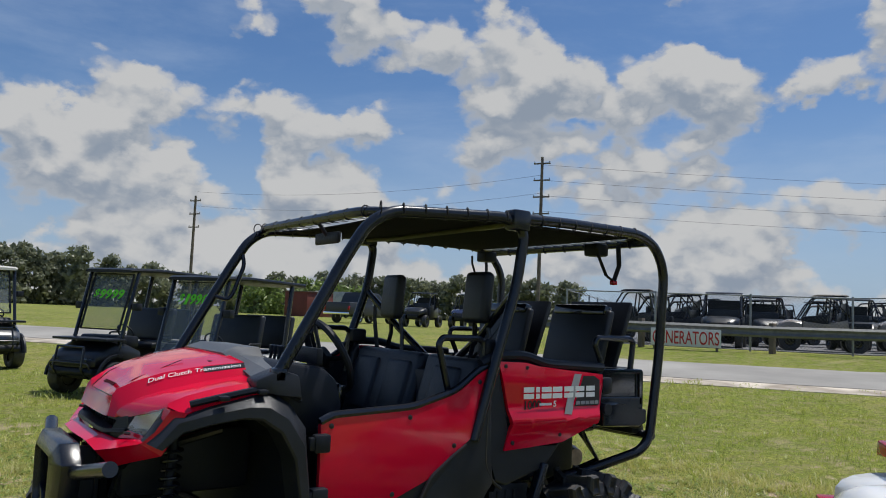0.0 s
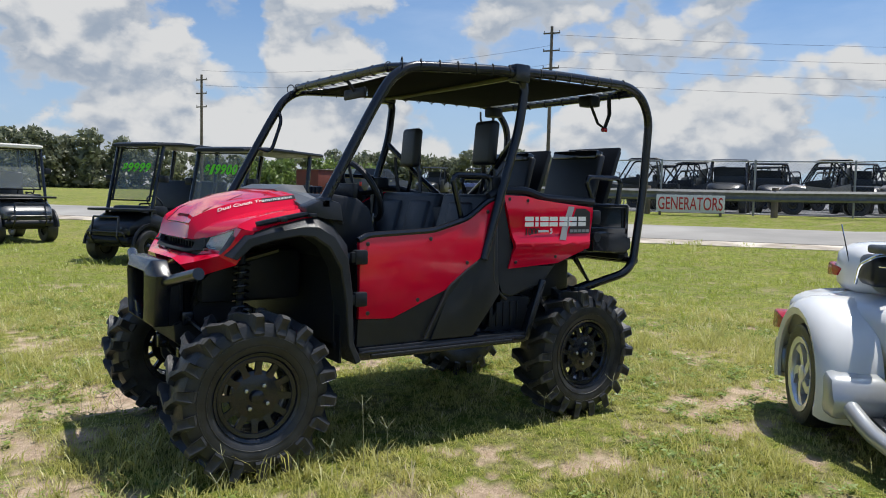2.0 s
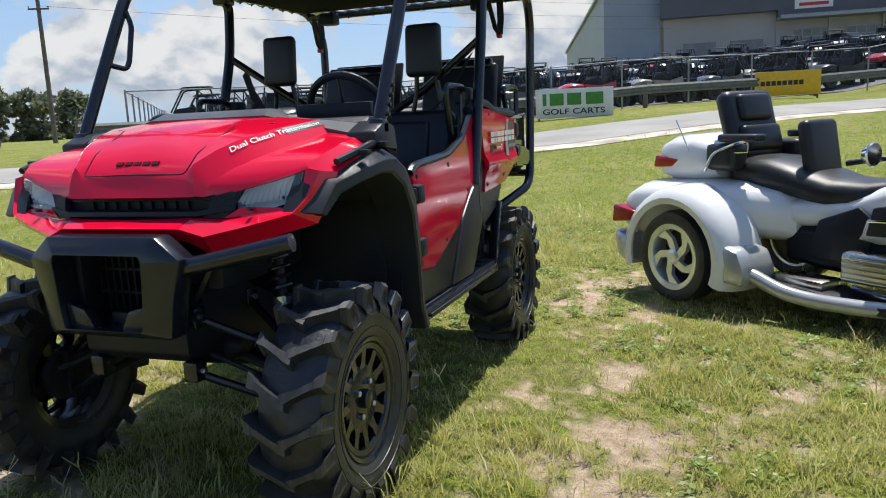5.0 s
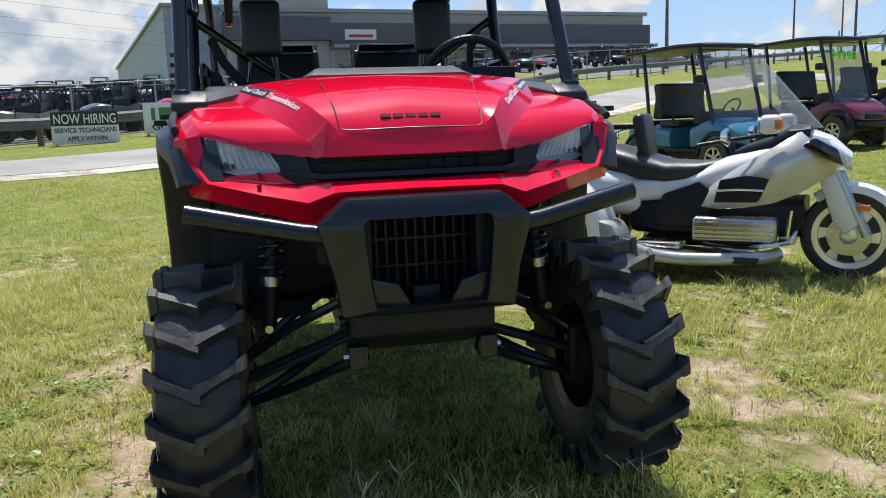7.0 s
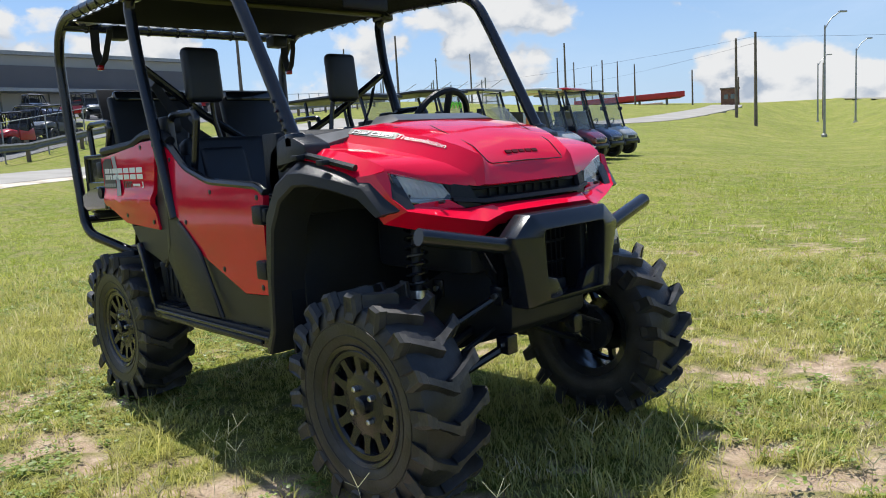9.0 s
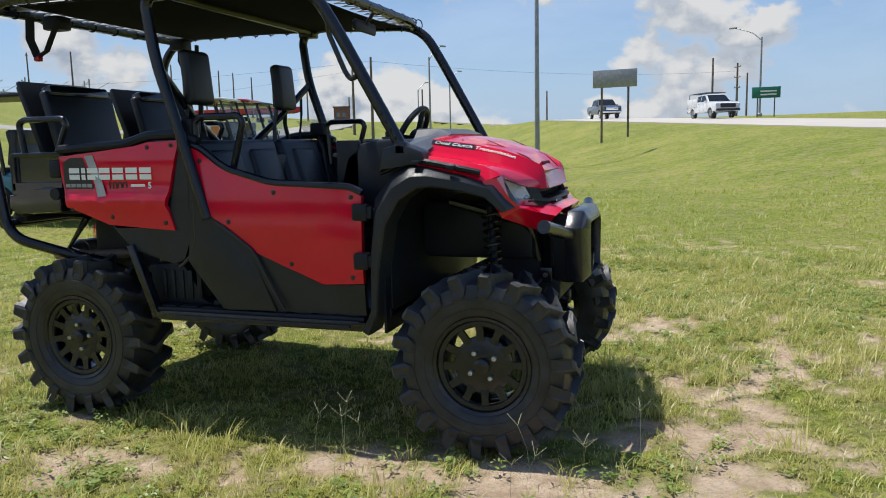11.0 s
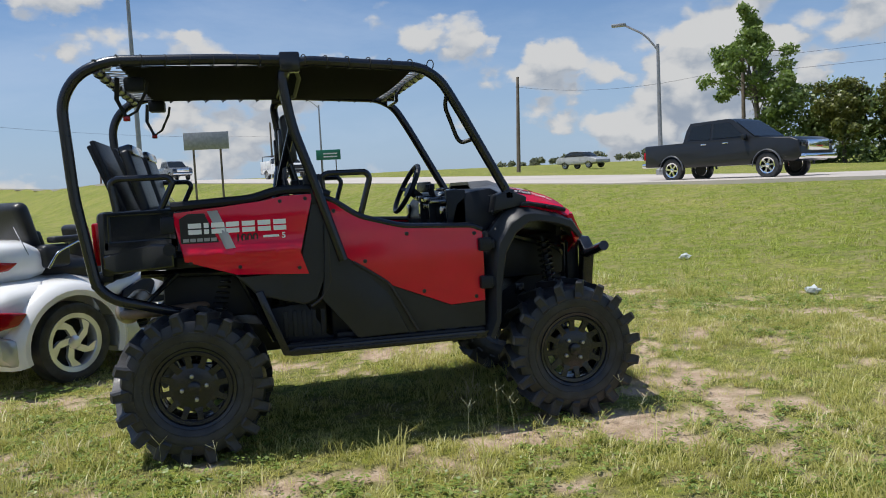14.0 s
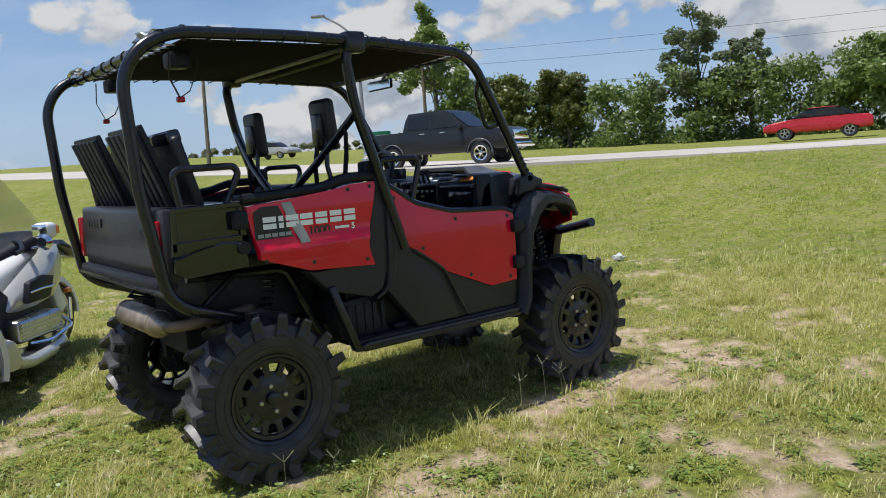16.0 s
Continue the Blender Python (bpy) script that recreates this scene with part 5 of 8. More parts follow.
part("exhaust_pipe", bm, surf("rust_brown_pipe", (0.24, 0.17, 0.125), 0.6, metal=0.4, var=0.3, scale=12.0), muffler, "rust-brown exhaust pipe")


# ---- shared shapes for the other vehicles ----
def loft(bm, rings, n=20, caps=True):
    """rings: (x, y, z, half width, half height, squareness) along x."""
    out = []
    for x, y, z, w, h, e in rings:
        ring = []
        for k in range(n):
            a = 2 * math.pi * k / n
            c, d = math.cos(a), math.sin(a)
            ring.append(bm.verts.new((x, y + w * math.copysign(abs(c) ** (2 / e), c), z + h * math.copysign(abs(d) ** (2 / e), d))))
        out.append(ring)
    for a, b in zip(out, out[1:]):
        for k in range(n):
            bm.faces.new((a[k], a[(k + 1) % n], b[(k + 1) % n], b[k]))
    if caps:
        bm.faces.new(out[0][::-1])
        bm.faces.new(out[-1])


def tyre_ring(bm, r, w, rim, n=32):
    lathe(bm, [(-w * .42, rim), (-w * .5, rim + (r - rim) * .4), (-w * .46, r * .95), (-w * .25, r), (w * .25, r), (w * .46, r * .95), (w * .5, rim + (r - rim) * .4), (w * .42, rim)], n, "y", closed=True)


WHEELS = {}


def spoke(bm, a, rim, w, s, twist):
    ring = []
    for q, wd in ((.18, .13), (.55, .12), (.93, .20)):
        b = a + twist * q
        c, d = Vector((math.cos(b), 0, math.sin(b))), Vector((-math.sin(b), 0, math.cos(b)))
        ring.append([bm.verts.new(c * rim * q + d * rim * wd * e + Vector((0, s * w * f, 0))) for e, f in ((-1, .38), (1, .38), (1, .22), (-1, .22))])
    for p, q in zip(ring, ring[1:]):
        for i in range(4):
            bm.faces.new((p[i], p[(i + 1) % 4], q[(i + 1) % 4], q[i]))
    bm.faces.new(ring[0][::-1])
    bm.faces.new(ring[-1])


def road_wheel(parent, at, r, w, rim, s, rim_material, spokes=5, twist=0.0):
    """A wheel under a vehicle: rim with spokes, tyre round it."""
    key = (r, w, rim, s, rim_material.name, spokes)
    if key not in WHEELS:
        fine = 32 if rim_material in (CHROME, ALLOY) else 18
        bm = BM()
        lone = rim_material in (CHROME, STEEL, ALLOY) or r == .40
        pieces = []
        if lone:
            lathe(bm, [(s * w * .40, rim * .84), (s * w * .44, rim * .86), (s * w * .47, rim * 1.02), (s * w * .36, rim * 1.03), (-s * w * .42, rim * 1.0), (-s * w * .40, rim * .92), (s * w * .2, rim * .82)], n=fine, axis="y", closed=True)
            hub = BM()
            lathe(hub, [(s * w * .1, 0.0), (s * w * .1, rim * .24), (s * w * .40, rim * .24), (s * w * .44, rim * .16), (s * w * .44, 0.0)], fine // 2, "y")
            pieces.append(("hub", finish("hub", hub, rim_material), 0.0))
            bar = BM()
            spoke(bar, 0.0, rim, w, s, twist)
            bar = finish("spoke", bar, rim_material)
            pieces += [("spoke", bar, 2 * math.pi * k / spokes) for k in range(spokes)]
        else:
            lathe(bm, [(s * w * .44, 0.0), (s * w * .44, rim * .16), (s * w * .38, rim * .26), (s * w * .26, rim * .42), (s * w * .24, rim * .80), (s * w * .42, rim * .93),
                       (s * w * .46, rim * 1.02), (-s * w * .42, rim * 1.0), (-s * w * .40, rim * .90), (s * w * .05, rim * .80), (s * w * .05, 0.0)], fine, "y")
        rm = finish("wheel", bm, rim_material)
        bm = BM()
        tyre_ring(bm, r, w, rim, fine)
        lathe(bm, [(-s * w * .3, rim * .9), (-s * w * .28, 0.0), (-s * w * .2, 0.0), (-s * w * .2, rim * .9)], 24, "y")
        WHEELS[key] = rm, finish("tyre", bm, RUBBER), pieces
    rm, tm, pieces = WHEELS[key]
    ob = new("wheel", rm)
    ob.parent, ob.location, ob.rotation_euler = parent, at, (0, at[0] * 1.7, 0)
    t = new("tyre", tm)
    t.parent = ob
    tagged(t, "black rubber tyre")
    for name, me, turn in pieces:
        p = new(name, me)
        p.parent, p.rotation_euler = ob, (0, turn, 0)
    return ob


# ---- white touring trike ----
FORWARD = Matrix.Translation((-0.02, 0, 0))
trike = thing("motor_trike", "pearl white three-wheeled touring motorcycle with chrome wheels on grass", "motor trike",
              pose(-2.577, 2.004, 0.0, 0, 0, 47.0))
for s in both_sides():
    road_wheel(trike, (0, s * .60, .315), .315, .20, .222, s, ALLOY, 5, 1.1)
    # fender over each rear wheel
    bm = BM()
    rows = []
    for i in range(19):
        a = radians(-22 + 218 * i / 18)
        row = []
        for k, (rr, yy) in enumerate(((.345, .715), (.385, .725), (.425, .70), (.455, .63), (.465, .52), (.46, .40))):
            lift = 1.0 + 0.05 * math.sin(max(0, a))
            row.append((rr * math.cos(a) * 1.10, s * yy, .315 + rr * math.sin(a) * lift))
        rows.append(row)
    grid(bm, rows)
    solid(bm, 0.02)
    fen = part("rear_fender", bm, PEARL, trike, "rounded pearl white rear fender", smooth=40)
    bm = BM()
    prism(bm, [(.36, .20), (.40, .46), (.56, .42), (.62, .30), (.60, .20)], "y", s * .40, s * .70, 0.04)
    part("fender_skirt", bm, BRONZE, fen, "silver lower fender skirt")
    bm = BM()
    prism(bm, [(-.40, .22), (-.44, .42), (-.60, .46), (-.58, .29), (-.51, .22)], "y", s * .36, s * .70, 0.045)
    part("fender_skirt", bm, BRONZE, fen, "silver lower fender skirt")
    bm = BM()
    prism(bm, [(-.605, .50), (-.585, .635), (-.36, .60), (-.44, .52)], "y", s * .36, s * .705, 0.018)
    part("tail_light", bm, DARKRED, trike, "red wrap-round tail light")
bm = BM()
loft(bm, [(-.59, 0, .56, .40, .12, 4), (-.54, 0, .58, .62, .18, 4), (-.42, 0, .60, .66, .21, 4), (-.1, 0, .62, .60, .20, 4), (.25, 0, .62, .48, .20, 3.5), (.50, 0, .60, .34, .18, 3), (.62, 0, .56, .24, .14, 3)], 24)
part("rear_body", bm, PEARL, trike, "pearl white rear body")
bm = BM()
loft(bm, [(-.60, 0, .38, .50, .08, 4), (-.56, 0, .38, .60, .11, 4), (-.30, 0, .36, .56, .12, 4)], 20)
part("rear_valance", bm, BRONZE, trike, "silver rear valance")
bm = BM()
loft(bm, [(-.48, 0, .94, .26, .08, 4), (-.445, 0, .94, .37, .14, 4), (-.33, 0, .95, .41, .17, 4), (-.12, 0, .95, .41, .17, 4), (.04, 0, .93, .34, .13, 3)], 20)
trunk = part("trunk", bm, PEARL, trike, "pearl white touring trunk")
bm = BM()
box(bm, -.475, -.445, -.24, .24, .90, .96, 0.012)
part("trunk_light", bm, DARKRED, trunk)
for s in both_sides():
    bm = BM()
    prism(bm, [(-.475, .885), (-.455, .975), (-.22, .95), (-.30, .895)], "y", s * .27, s * .418, 0.014)
    part("trunk_light", bm, DARKRED, trunk)
bm = BM()
lean = Matrix.Translation((.10, 0, .92)) @ Matrix.Rotation(radians(-16), 4, "Y")
box(bm, -.07, .06, -.23, .23, 0.0, .50, 0.06, 4, m=lean)
box(bm, .03, .11, -.18, .18, .06, .24, 0.035, 3, m=lean)
box(bm, .02, .10, -.15, .15, .27, .46, 0.035, 3, m=lean)
part("pillion_backrest", bm, LEATHER, trike, "black padded pillion backrest")
for s in both_sides():
    bm = BM()
    box(bm, .0, .24, s * .23, s * .40, .88, 1.06, 0.04, 3)
    arm = part("pillion_speaker", bm, LEATHER, trike, "black speaker pod")
    bm = BM()
    box(bm, .10, .42, s * .28, s * .39, 1.07, 1.12, 0.018, 3)
    part("armrest", bm, LEATHER, arm)
    bm = BM()
    tube(bm, [(.02, s * .41, .88), (.10, s * .42, 1.0), (.30, s * .40, 1.07), (.36, s * .34, 1.08)], 0.010, 8, fillet=.05)
    tube(bm, [(.28, s * .30, 1.06), (.28, s * .30, 1.0), (.22, s * .38, 1.0)], 0.008, 8)
    part("armrest_bracket", bm, CHROME, arm, "chrome armrest bracket")
    bm = BM()
    tube(bm, [(-.12, s * .40, .98), (-.24, s * .42, 1.22)], 0.004, 6)
    part("aerial", bm, CHROME, trunk)
bm = BM()
loft(bm, [(.05, 0, .84, .20, .08, 3), (.16, 0, .85, .28, .12, 3), (.40, 0, .84, .29, .12, 3), (.58, 0, .80, .26, .11, 2.6), (.80, 0, .745, .25, .10, 2.6), (1.02, 0, .745, .20, .09, 2.6), (1.16, 0, .79, .12, .06, 2.4)], 20)
seat = part("seat", bm, LEATHER, trike, "black leather stepped seat")
bm = BM()
lean = Matrix.Translation((.62, 0, .84)) @ Matrix.Rotation(radians(-10), 4, "Y")
box(bm, -.045, .045, -.15, .15, 0.0, .36, 0.04, 4, m=lean)
part("rider_backrest", bm, LEATHER, seat, "black rider backrest")
bm = BM()
loft(bm, [(.25, 0, .62, .28, .12, 3), (.60, 0, .62, .26, .10, 3), (.95, 0, .64, .24, .10, 3), (1.20, 0, .71, .21, .15, 2.8), (1.45, 0, .79, .21, .14, 2.6), (1.68, 0, .86, .19, .12, 2.4), (1.80, 0, .90, .10, .08, 2.4)], 20)
part("tank_cover", bm, PEARL, trike, "pearl white tank and side cover")
bm = BM()
loft(bm, [(1.28, 0, .885, .05, .02, 2.6), (1.36, 0, .90, .11, .05, 2.6), (1.55, 0, .95, .14, .06, 2.6), (1.66, 0, 1.0, .24, .08, 3), (1.80, 0, 1.02, .26, .07, 3)], 16)
lay(bm, FORWARD)
part("console", bm, BLACK, trike, "black instrument console")
for s in both_sides():
    bm = BM()
    prism(bm, [(.72, .36), (.80, .60), (1.06, .70), (1.16, .62), (1.12, .36)], "y", s * .235, s * .275, 0.015)
    part("side_recess", bm, BLACK, trike, "black engine side panel")
    bm = BM()
    prism(bm, [(1.78, .88), (1.90, .84), (2.09, .40), (2.01, .33), (1.93, .42)], "y", s * .10, s * .155, 0.02)
    part("fork_cover", bm, PEARL, trike, "white fork cover")
bm = BM()
loft(bm, [(.55, 0, .42, .24, .12, 4), (.80, 0, .42, .26, .15, 4), (1.20, 0, .42, .26, .16, 4), (1.75, 0, .44, .22, .14, 4)], 16)
part("engine_block", bm, BLACK, trike, "black engine and frame")
for s in both_sides():
    bm = BM()
    box(bm, 1.15, 1.72, s * .22, s * .40, .34, .52, 0.03, 3)
    for k in range(5):
        box(bm, 1.17, 1.70, s * .395, s * .41, .36 + k * .03, .372 + k * .03, 0.003)
    lay(bm, Matrix.Translation((-.11, 0, -.065)))
    part("cylinder_head", bm, STEEL, trike, "ribbed bright cylinder head")
    bm = BM()
    tube(bm, [(1.70, s * .42, .34), (1.72, s * .42, .52)], 0.014, 8)
    tube(bm, [(1.15, s * .40, .26), (1.40, s * .43, .24), (1.72, s * .42, .30), (1.74, s * .30, .36)], 0.016, 8, fillet=.06)
    lay(bm, FORWARD)
    part("crash_bar", bm, CHROME, trike, "chrome crash bar")
    # running board: a fat silver tube with a dark footwell inside it
    bm = BM()
    tube(bm, [(.46, s * .60, .30), (.60, s * .60, .27), (.78, s * .56, .19), (.98, s * .52, .165), (1.30, s * .47, .17), (1.56, s * .40, .19), (1.62, s * .33, .21)], 0.046, 14, fillet=.12)
    board = part("running_board", bm, BRONZE, trike, "silver running board", smooth=60)
    bm = BM()
    prism(bm, [(.52, .19), (.56, .235), (1.52, .19), (1.50, .15), (.80, .14)], "y", s * .22, s * .50, 0.01)
    part("footwell", bm, GREY, board, "dark grey footwell")
    bm = BM()
    box(bm, .64, .98, s * .26, s * .46, .21, .27, 0.02)
    part("foot_board", bm, STEEL, trike)
    # fairing half with its vents
    bm = BM()
    rows = []
    prof = [(1.10, .53), (1.15, .66), (1.33, .79), (1.55, .92), (1.74, 1.04), (1.92, .98), (2.04, .86)]
    low = [(1.12, .51), (1.22, .50), (1.40, .52), (1.60, .56), (1.78, .64), (1.90, .72), (2.00, .77)]
    wid = [.30, .34, .38, .40, .36, .27, .14]
    for (xa, za), (xb, zb), w in zip(prof, low, wid):
        rows.append([(xa + (xb - xa) * f, s * (w - .05 * (2 * f - 1) ** 2 - (.06 if f == 0 else 0)), za + (zb - za) * f) for f in (0, .2, .4, .6, .8, 1)])
    grid(bm, rows)
    solid(bm, 0.02)
    lay(bm, FORWARD)
    fair = part("fairing", bm, CHAMPAGNE, trike, "pale champagne silver front fairing", smooth=50)
    bm = BM()
    prism(bm, [(1.21, .56), (1.25, .72), (1.44, .755), (1.58, .73), (1.50, .565)], "y", s * .345, s * .402, 0.012)
    lay(bm, FORWARD)
    vent = part("vent", bm, BLACK, fair, "black side vent")
    bm = BM()
    tube(bm, [(1.23, s * .405, .645), (1.38, s * .41, .655), (1.54, s * .405, .65)], 0.010, 8)
    lay(bm, FORWARD)
    part("vent_bar", bm, CHROME, vent, "chrome vent bar")
    bm = BM()
    prism(bm, [(1.76, .95), (1.90, .86), (2.02, .81), (1.98, .92), (1.84, 1.0)], "y", s * .20, s * .345, 0.015)
    lay(bm, FORWARD)
    part("headlight", bm, GLOSS, fair, "dark headlight glass")
    bm = BM()
    box(bm, 1.50, 1.64, s * .30, s * .45, 1.03, 1.16, 0.04, 3)
    lay(bm, FORWARD)
    mir = part("mirror", bm, PEARL, trike, "white mirror housing")
    bm = BM()
    box(bm, 1.60, 1.648, s * .38, s * .455, 1.06, 1.13, 0.012)
    lay(bm, FORWARD)
    part("indicator", bm, AMBER, mir, "amber indicator")
    bm = BM()
    box(bm, 1.492, 1.499, s * .315, s * .438, 1.045, 1.147, 0.003)
    lay(bm, FORWARD)
    part("mirror_glass", bm, CHROME, mir, "silvered mirror glass")
    bm = BM()
    tube(bm, [(1.60, s * .06, 1.02), (1.50, s * .20, 1.02), (1.22, s * .40, .98), (1.10, s * .42, .96)], 0.016, 8, fillet=.08)
    lay(bm, FORWARD)
    part("handlebar", bm, BLACK, trike, "black handlebar and grip")
    bm = BM()
    lathe(bm, [(-.02, .0), (-.02, .04), (.02, .065), (.03, .06), (.03, .0)], 16, "x", (1.30, s * .52, 1.02))
    tube(bm, [(1.30, s * .42, .98), (1.30, s * .52, 1.0)], .008, 6)
    lay(bm, FORWARD)
    part("round_mirror", bm, CHROME, trike, "round chrome mirror")
    bm = BM()
    tube(bm, [(1.90, s * .10, .86), (2.14, s * .11, .32)], 0.03, 10)
    part("fork_leg", bm, BRONZE, trike)
    bm = BM()
    box(bm, 2.08, 2.16, s * .13, s * .17, .50, .54, 0.008)
    part("reflector", bm, AMBER, trike, "amber side reflector")
bm = BM()
loft(bm, [(1.72, 0, .98, .27, .10, 2.6), (1.92, 0, .90, .22, .10, 2.6), (2.05, 0, .82, .12, .06, 2.4)], 18)
lay(bm, FORWARD)
part("fairing_nose", bm, PEARL, trike)
bm = BM()
rows = []
for i in range(9):
    f = i / 8
    rows.append([(1.86 - .42 * f - .16 * (v * v), .30 * v * (1 - .25 * f * f), 1.06 + .50 * f) for v in (-1, -.75, -.5, -.25, 0, .25, .5, .75, 1)])
grid(bm, rows)
solid(bm, 0.004)
lay(bm, FORWARD)
ob = part("windscreen", bm, SHIELD, trike, "clear curved windscreen", smooth=60)
ob.visible_shadow = False
road_wheel(trike, (2.03, 0, .315), .315, .13, .232, -1, ALLOY, 6, .3)
road_wheel(trike, (2.03, 0, .315), .312, .13, .232, 1, ALLOY, 6, .3)
bm = BM()
rows = []
for i in range(13):
    a = radians(-5 + 135 * i / 12)
    rows.append([(2.03 + r * math.cos(a), yy, .315 + r * math.sin(a)) for r, yy in ((.30, -.095), (.35, -.085), (.37, 0), (.35, .085), (.30, .095))])
grid(bm, rows)
solid(bm, 0.01)
part("front_fender", bm, PEARL, trike, "pearl white front mudguard", smooth=50)
bm = BM()
for s in both_sides():
    lathe(bm, [(s * .07, .06), (s * .072, .14), (s * .078, .14), (s * .078, .06)], 24, "y", (2.03, 0, .315), closed=True)
part("brake_disc", bm, STEEL, trike)


# ---- golf carts, yard vehicles and traffic ----
def paint(name, col, coat=0.5, rough=0.28):
    return surf(name, col, rough, var=0.05, coat=coat, scale=2.0)


PAINT = {
    "black": paint("black_paint", (0.010, 0.011, 0.013), 0.2, 0.35), "white": paint("white_paint", (0.70, 0.71, 0.71)), "blue": paint("teal_blue_paint", (0.03, 0.17, 0.26)),
    "maroon": paint("maroon_paint", (0.16, 0.012, 0.03)), "navy": paint("navy_paint", (0.014, 0.02, 0.06)), "silver": paint("silver_car_paint", (0.34, 0.35, 0.36)),
    "red": paint("red_car_paint", (0.45, 0.012, 0.02)), "grey": paint("grey_car_paint", (0.085, 0.09, 0.10)), "camo": paint("beige_paint", (0.30, 0.26, 0.22)),
    "charcoal": paint("charcoal_paint", (0.020, 0.022, 0.027), 0.2, 0.4), "cream": paint("cream_roof", (0.60, 0.58, 0.52), 0.1, 0.5),
}
LIME = surf("lime_window_marker", (0.16, 0.80, 0.02), 0.6, var=0.05)


def golf_cart(m, colour, roof, label, price="", rims=None, rear_seat=True, group="golf carts", tall=1.0, rack=False, e=0.0):
    c = thing("golf_cart", label, "golf cart", m, group)
    body = PAINT[colour]
    rims = rims or STEEL
    for x, s in ((.86, 1), (.86, -1), (-.86 - e, 1), (-.86 - e, -1)):
        road_wheel(c, (x, s * .50, .29), .29, .22, .16, s, rims, 6)
    bm = BM()
    loft(bm, [(.30, 0, .58, .52, .18, 6), (.60, 0, .65, .54, .22, 6), (.85, 0, .67, .53, .21, 5.5), (1.06, 0, .62, .50, .16, 5), (1.19, 0, .57, .46, .11, 4.5), (1.23, 0, .55, .40, .07, 4)], 24)
    cowl_ = part("front_cowl", bm, body, c, "%s front cowl" % colour)
    bm = BM()
    box(bm, 1.20, 1.245, -.24, .24, .50, .585, 0.012)
    part("grille", bm, BLACK, cowl_, "black front grille")
    bm = BM()
    prism(bm, [(1.05, .34), (1.22, .34), (1.27, .40), (1.24, .47), (1.05, .47)], "y", -.46, .46, 0.02)
    part("front_bumper", bm, BLACK, c, "black plastic front bumper")
    bm = BM()
    prism(bm, [(.42, .98), (.50, .84), (.80, .80), (.62, .98)], "y", -.47, .47, 0.02)
    part("cowl_top", bm, BLACK, c)
    bm = BM()
    loft(bm, [(-1.18 - e, 0, .62, .50, .12, 4), (-1.10 - e, 0, .62, .55, .18, 4), (-.60 - e, 0, .60, .57, .22, 4), (-.12, 0, .56, .55, .20, 4)], 18)
    part("rear_body", bm, body, c)
    bm = BM()
    box(bm, -.25, .55, -.55, .55, .36, .42, 0.015)
    box(bm, -1.1 - e, 1.05, -.36, .36, .28, .38, 0.02)
    part("floor", bm, BLACK, c)
    for s in both_sides():
        for x in (.86, -.86 - e):
            bm = BM()
            tube(bm, [(x + .36 * math.cos(radians(a)), s * .545, .29 + .37 * math.sin(radians(a))) for a in range(5, 176, 17)], 0.05, 6, flat=.6)
            part("wheel_arch", bm, BLACK, c)
        bm = BM()
        box(bm, 1.16, 1.235, s * .34 - .085, s * .34 + .085, .575, .635, 0.018)
        part("headlight", bm, GLASS, c)
    for x0, x1, zb, xb, lean in ((-.42, .02, .76, -.42, -12),) + (((-1.02 - e, -.60 - e, .76, -.55 - e * .4 - (.55 if e else 0), 10 if not e else -12),) if rear_seat else ()):
        bm = BM()
        box(bm, x0, x1, -.50, .50, zb, zb + .10, 0.035, 3)
        seat = part("seat", bm, VINYL, c, "black vinyl bench seat")
        bm = BM()
        mm = Matrix.Translation((xb, 0, zb + .12)) @ Matrix.Rotation(radians(lean), 4, "Y")
        box(bm, -.05, .06, -.50, .50, 0.0, .58, 0.05, 3, m=mm)
        part("backrest", bm, VINYL, seat)
    top = 1.95 * tall
    for s in both_sides():
        bm = BM()
        tube(bm, [(.78, s * .50, .76), (.46, s * .52, top - .02)], 0.032, 8)
        part("roof_post", bm, SATIN, c)
        bm = BM()
        tube(bm, [(-.62 - e, s * .52, .74), (-.66 - e, s * .54, 1.3), (-.78 - e, s * .52, top - .02)], 0.030 if not e else .040, 8)
        part("roof_post", bm, SATIN, c)
        bm = BM()
        tube(bm, [(-.05, s * .53, .80), (-.06, s * .55, 1.0), (-.38, s * .55, 1.0)], 0.016, 8, fillet=.05)
        part("arm_rail", bm, BLACK, c)
        bm = BM()
        box(bm, .50, .62, s * .55, s * .68, 1.40, 1.52, 0.02)
        part("side_mirror", bm, BLACK, c)
    bm = BM()
    loft(bm, [(-1.22 - e, 0, top, .50, .025, 5), (-1.16 - e, 0, top + .015, .56, .04, 5), (0, 0, top + .035, .58, .045, 5), (.52, 0, top + .015, .56, .04, 5), (.62, 0, top, .50, .025, 5)], 20)
    part("roof", bm, BLACK if roof in ("black", "charcoal") else PAINT[roof], c, "%s moulded roof" % roof)
    bm = BM()
    wb, ww = (1.10, .42) if rack else (.80, .49)
    wx = .465 + .31 * (top - wb) / (top - .80)
    grid(bm, [[(wx, y, wb), ((wx + .465) / 2, y, (wb + top) / 2 - .03), (.465, y, top - .06)] for y in (-ww, 0, ww)])
    solid(bm, 0.005)
    ws = part("windscreen", bm, SHIELD, c, "clear folding windscreen", smooth=0)
    ws.visible_shadow = False
    bm = BM()
    tube(bm, [(wx + .01, -ww, wb - .02), (wx + .01, ww, wb - .02), (.47, ww, top - .05), (.47, -ww, top - .05)], 0.022 if rack else 0.014, 6, closed=True)
    part("windscreen_frame", bm, BLACK, ws)
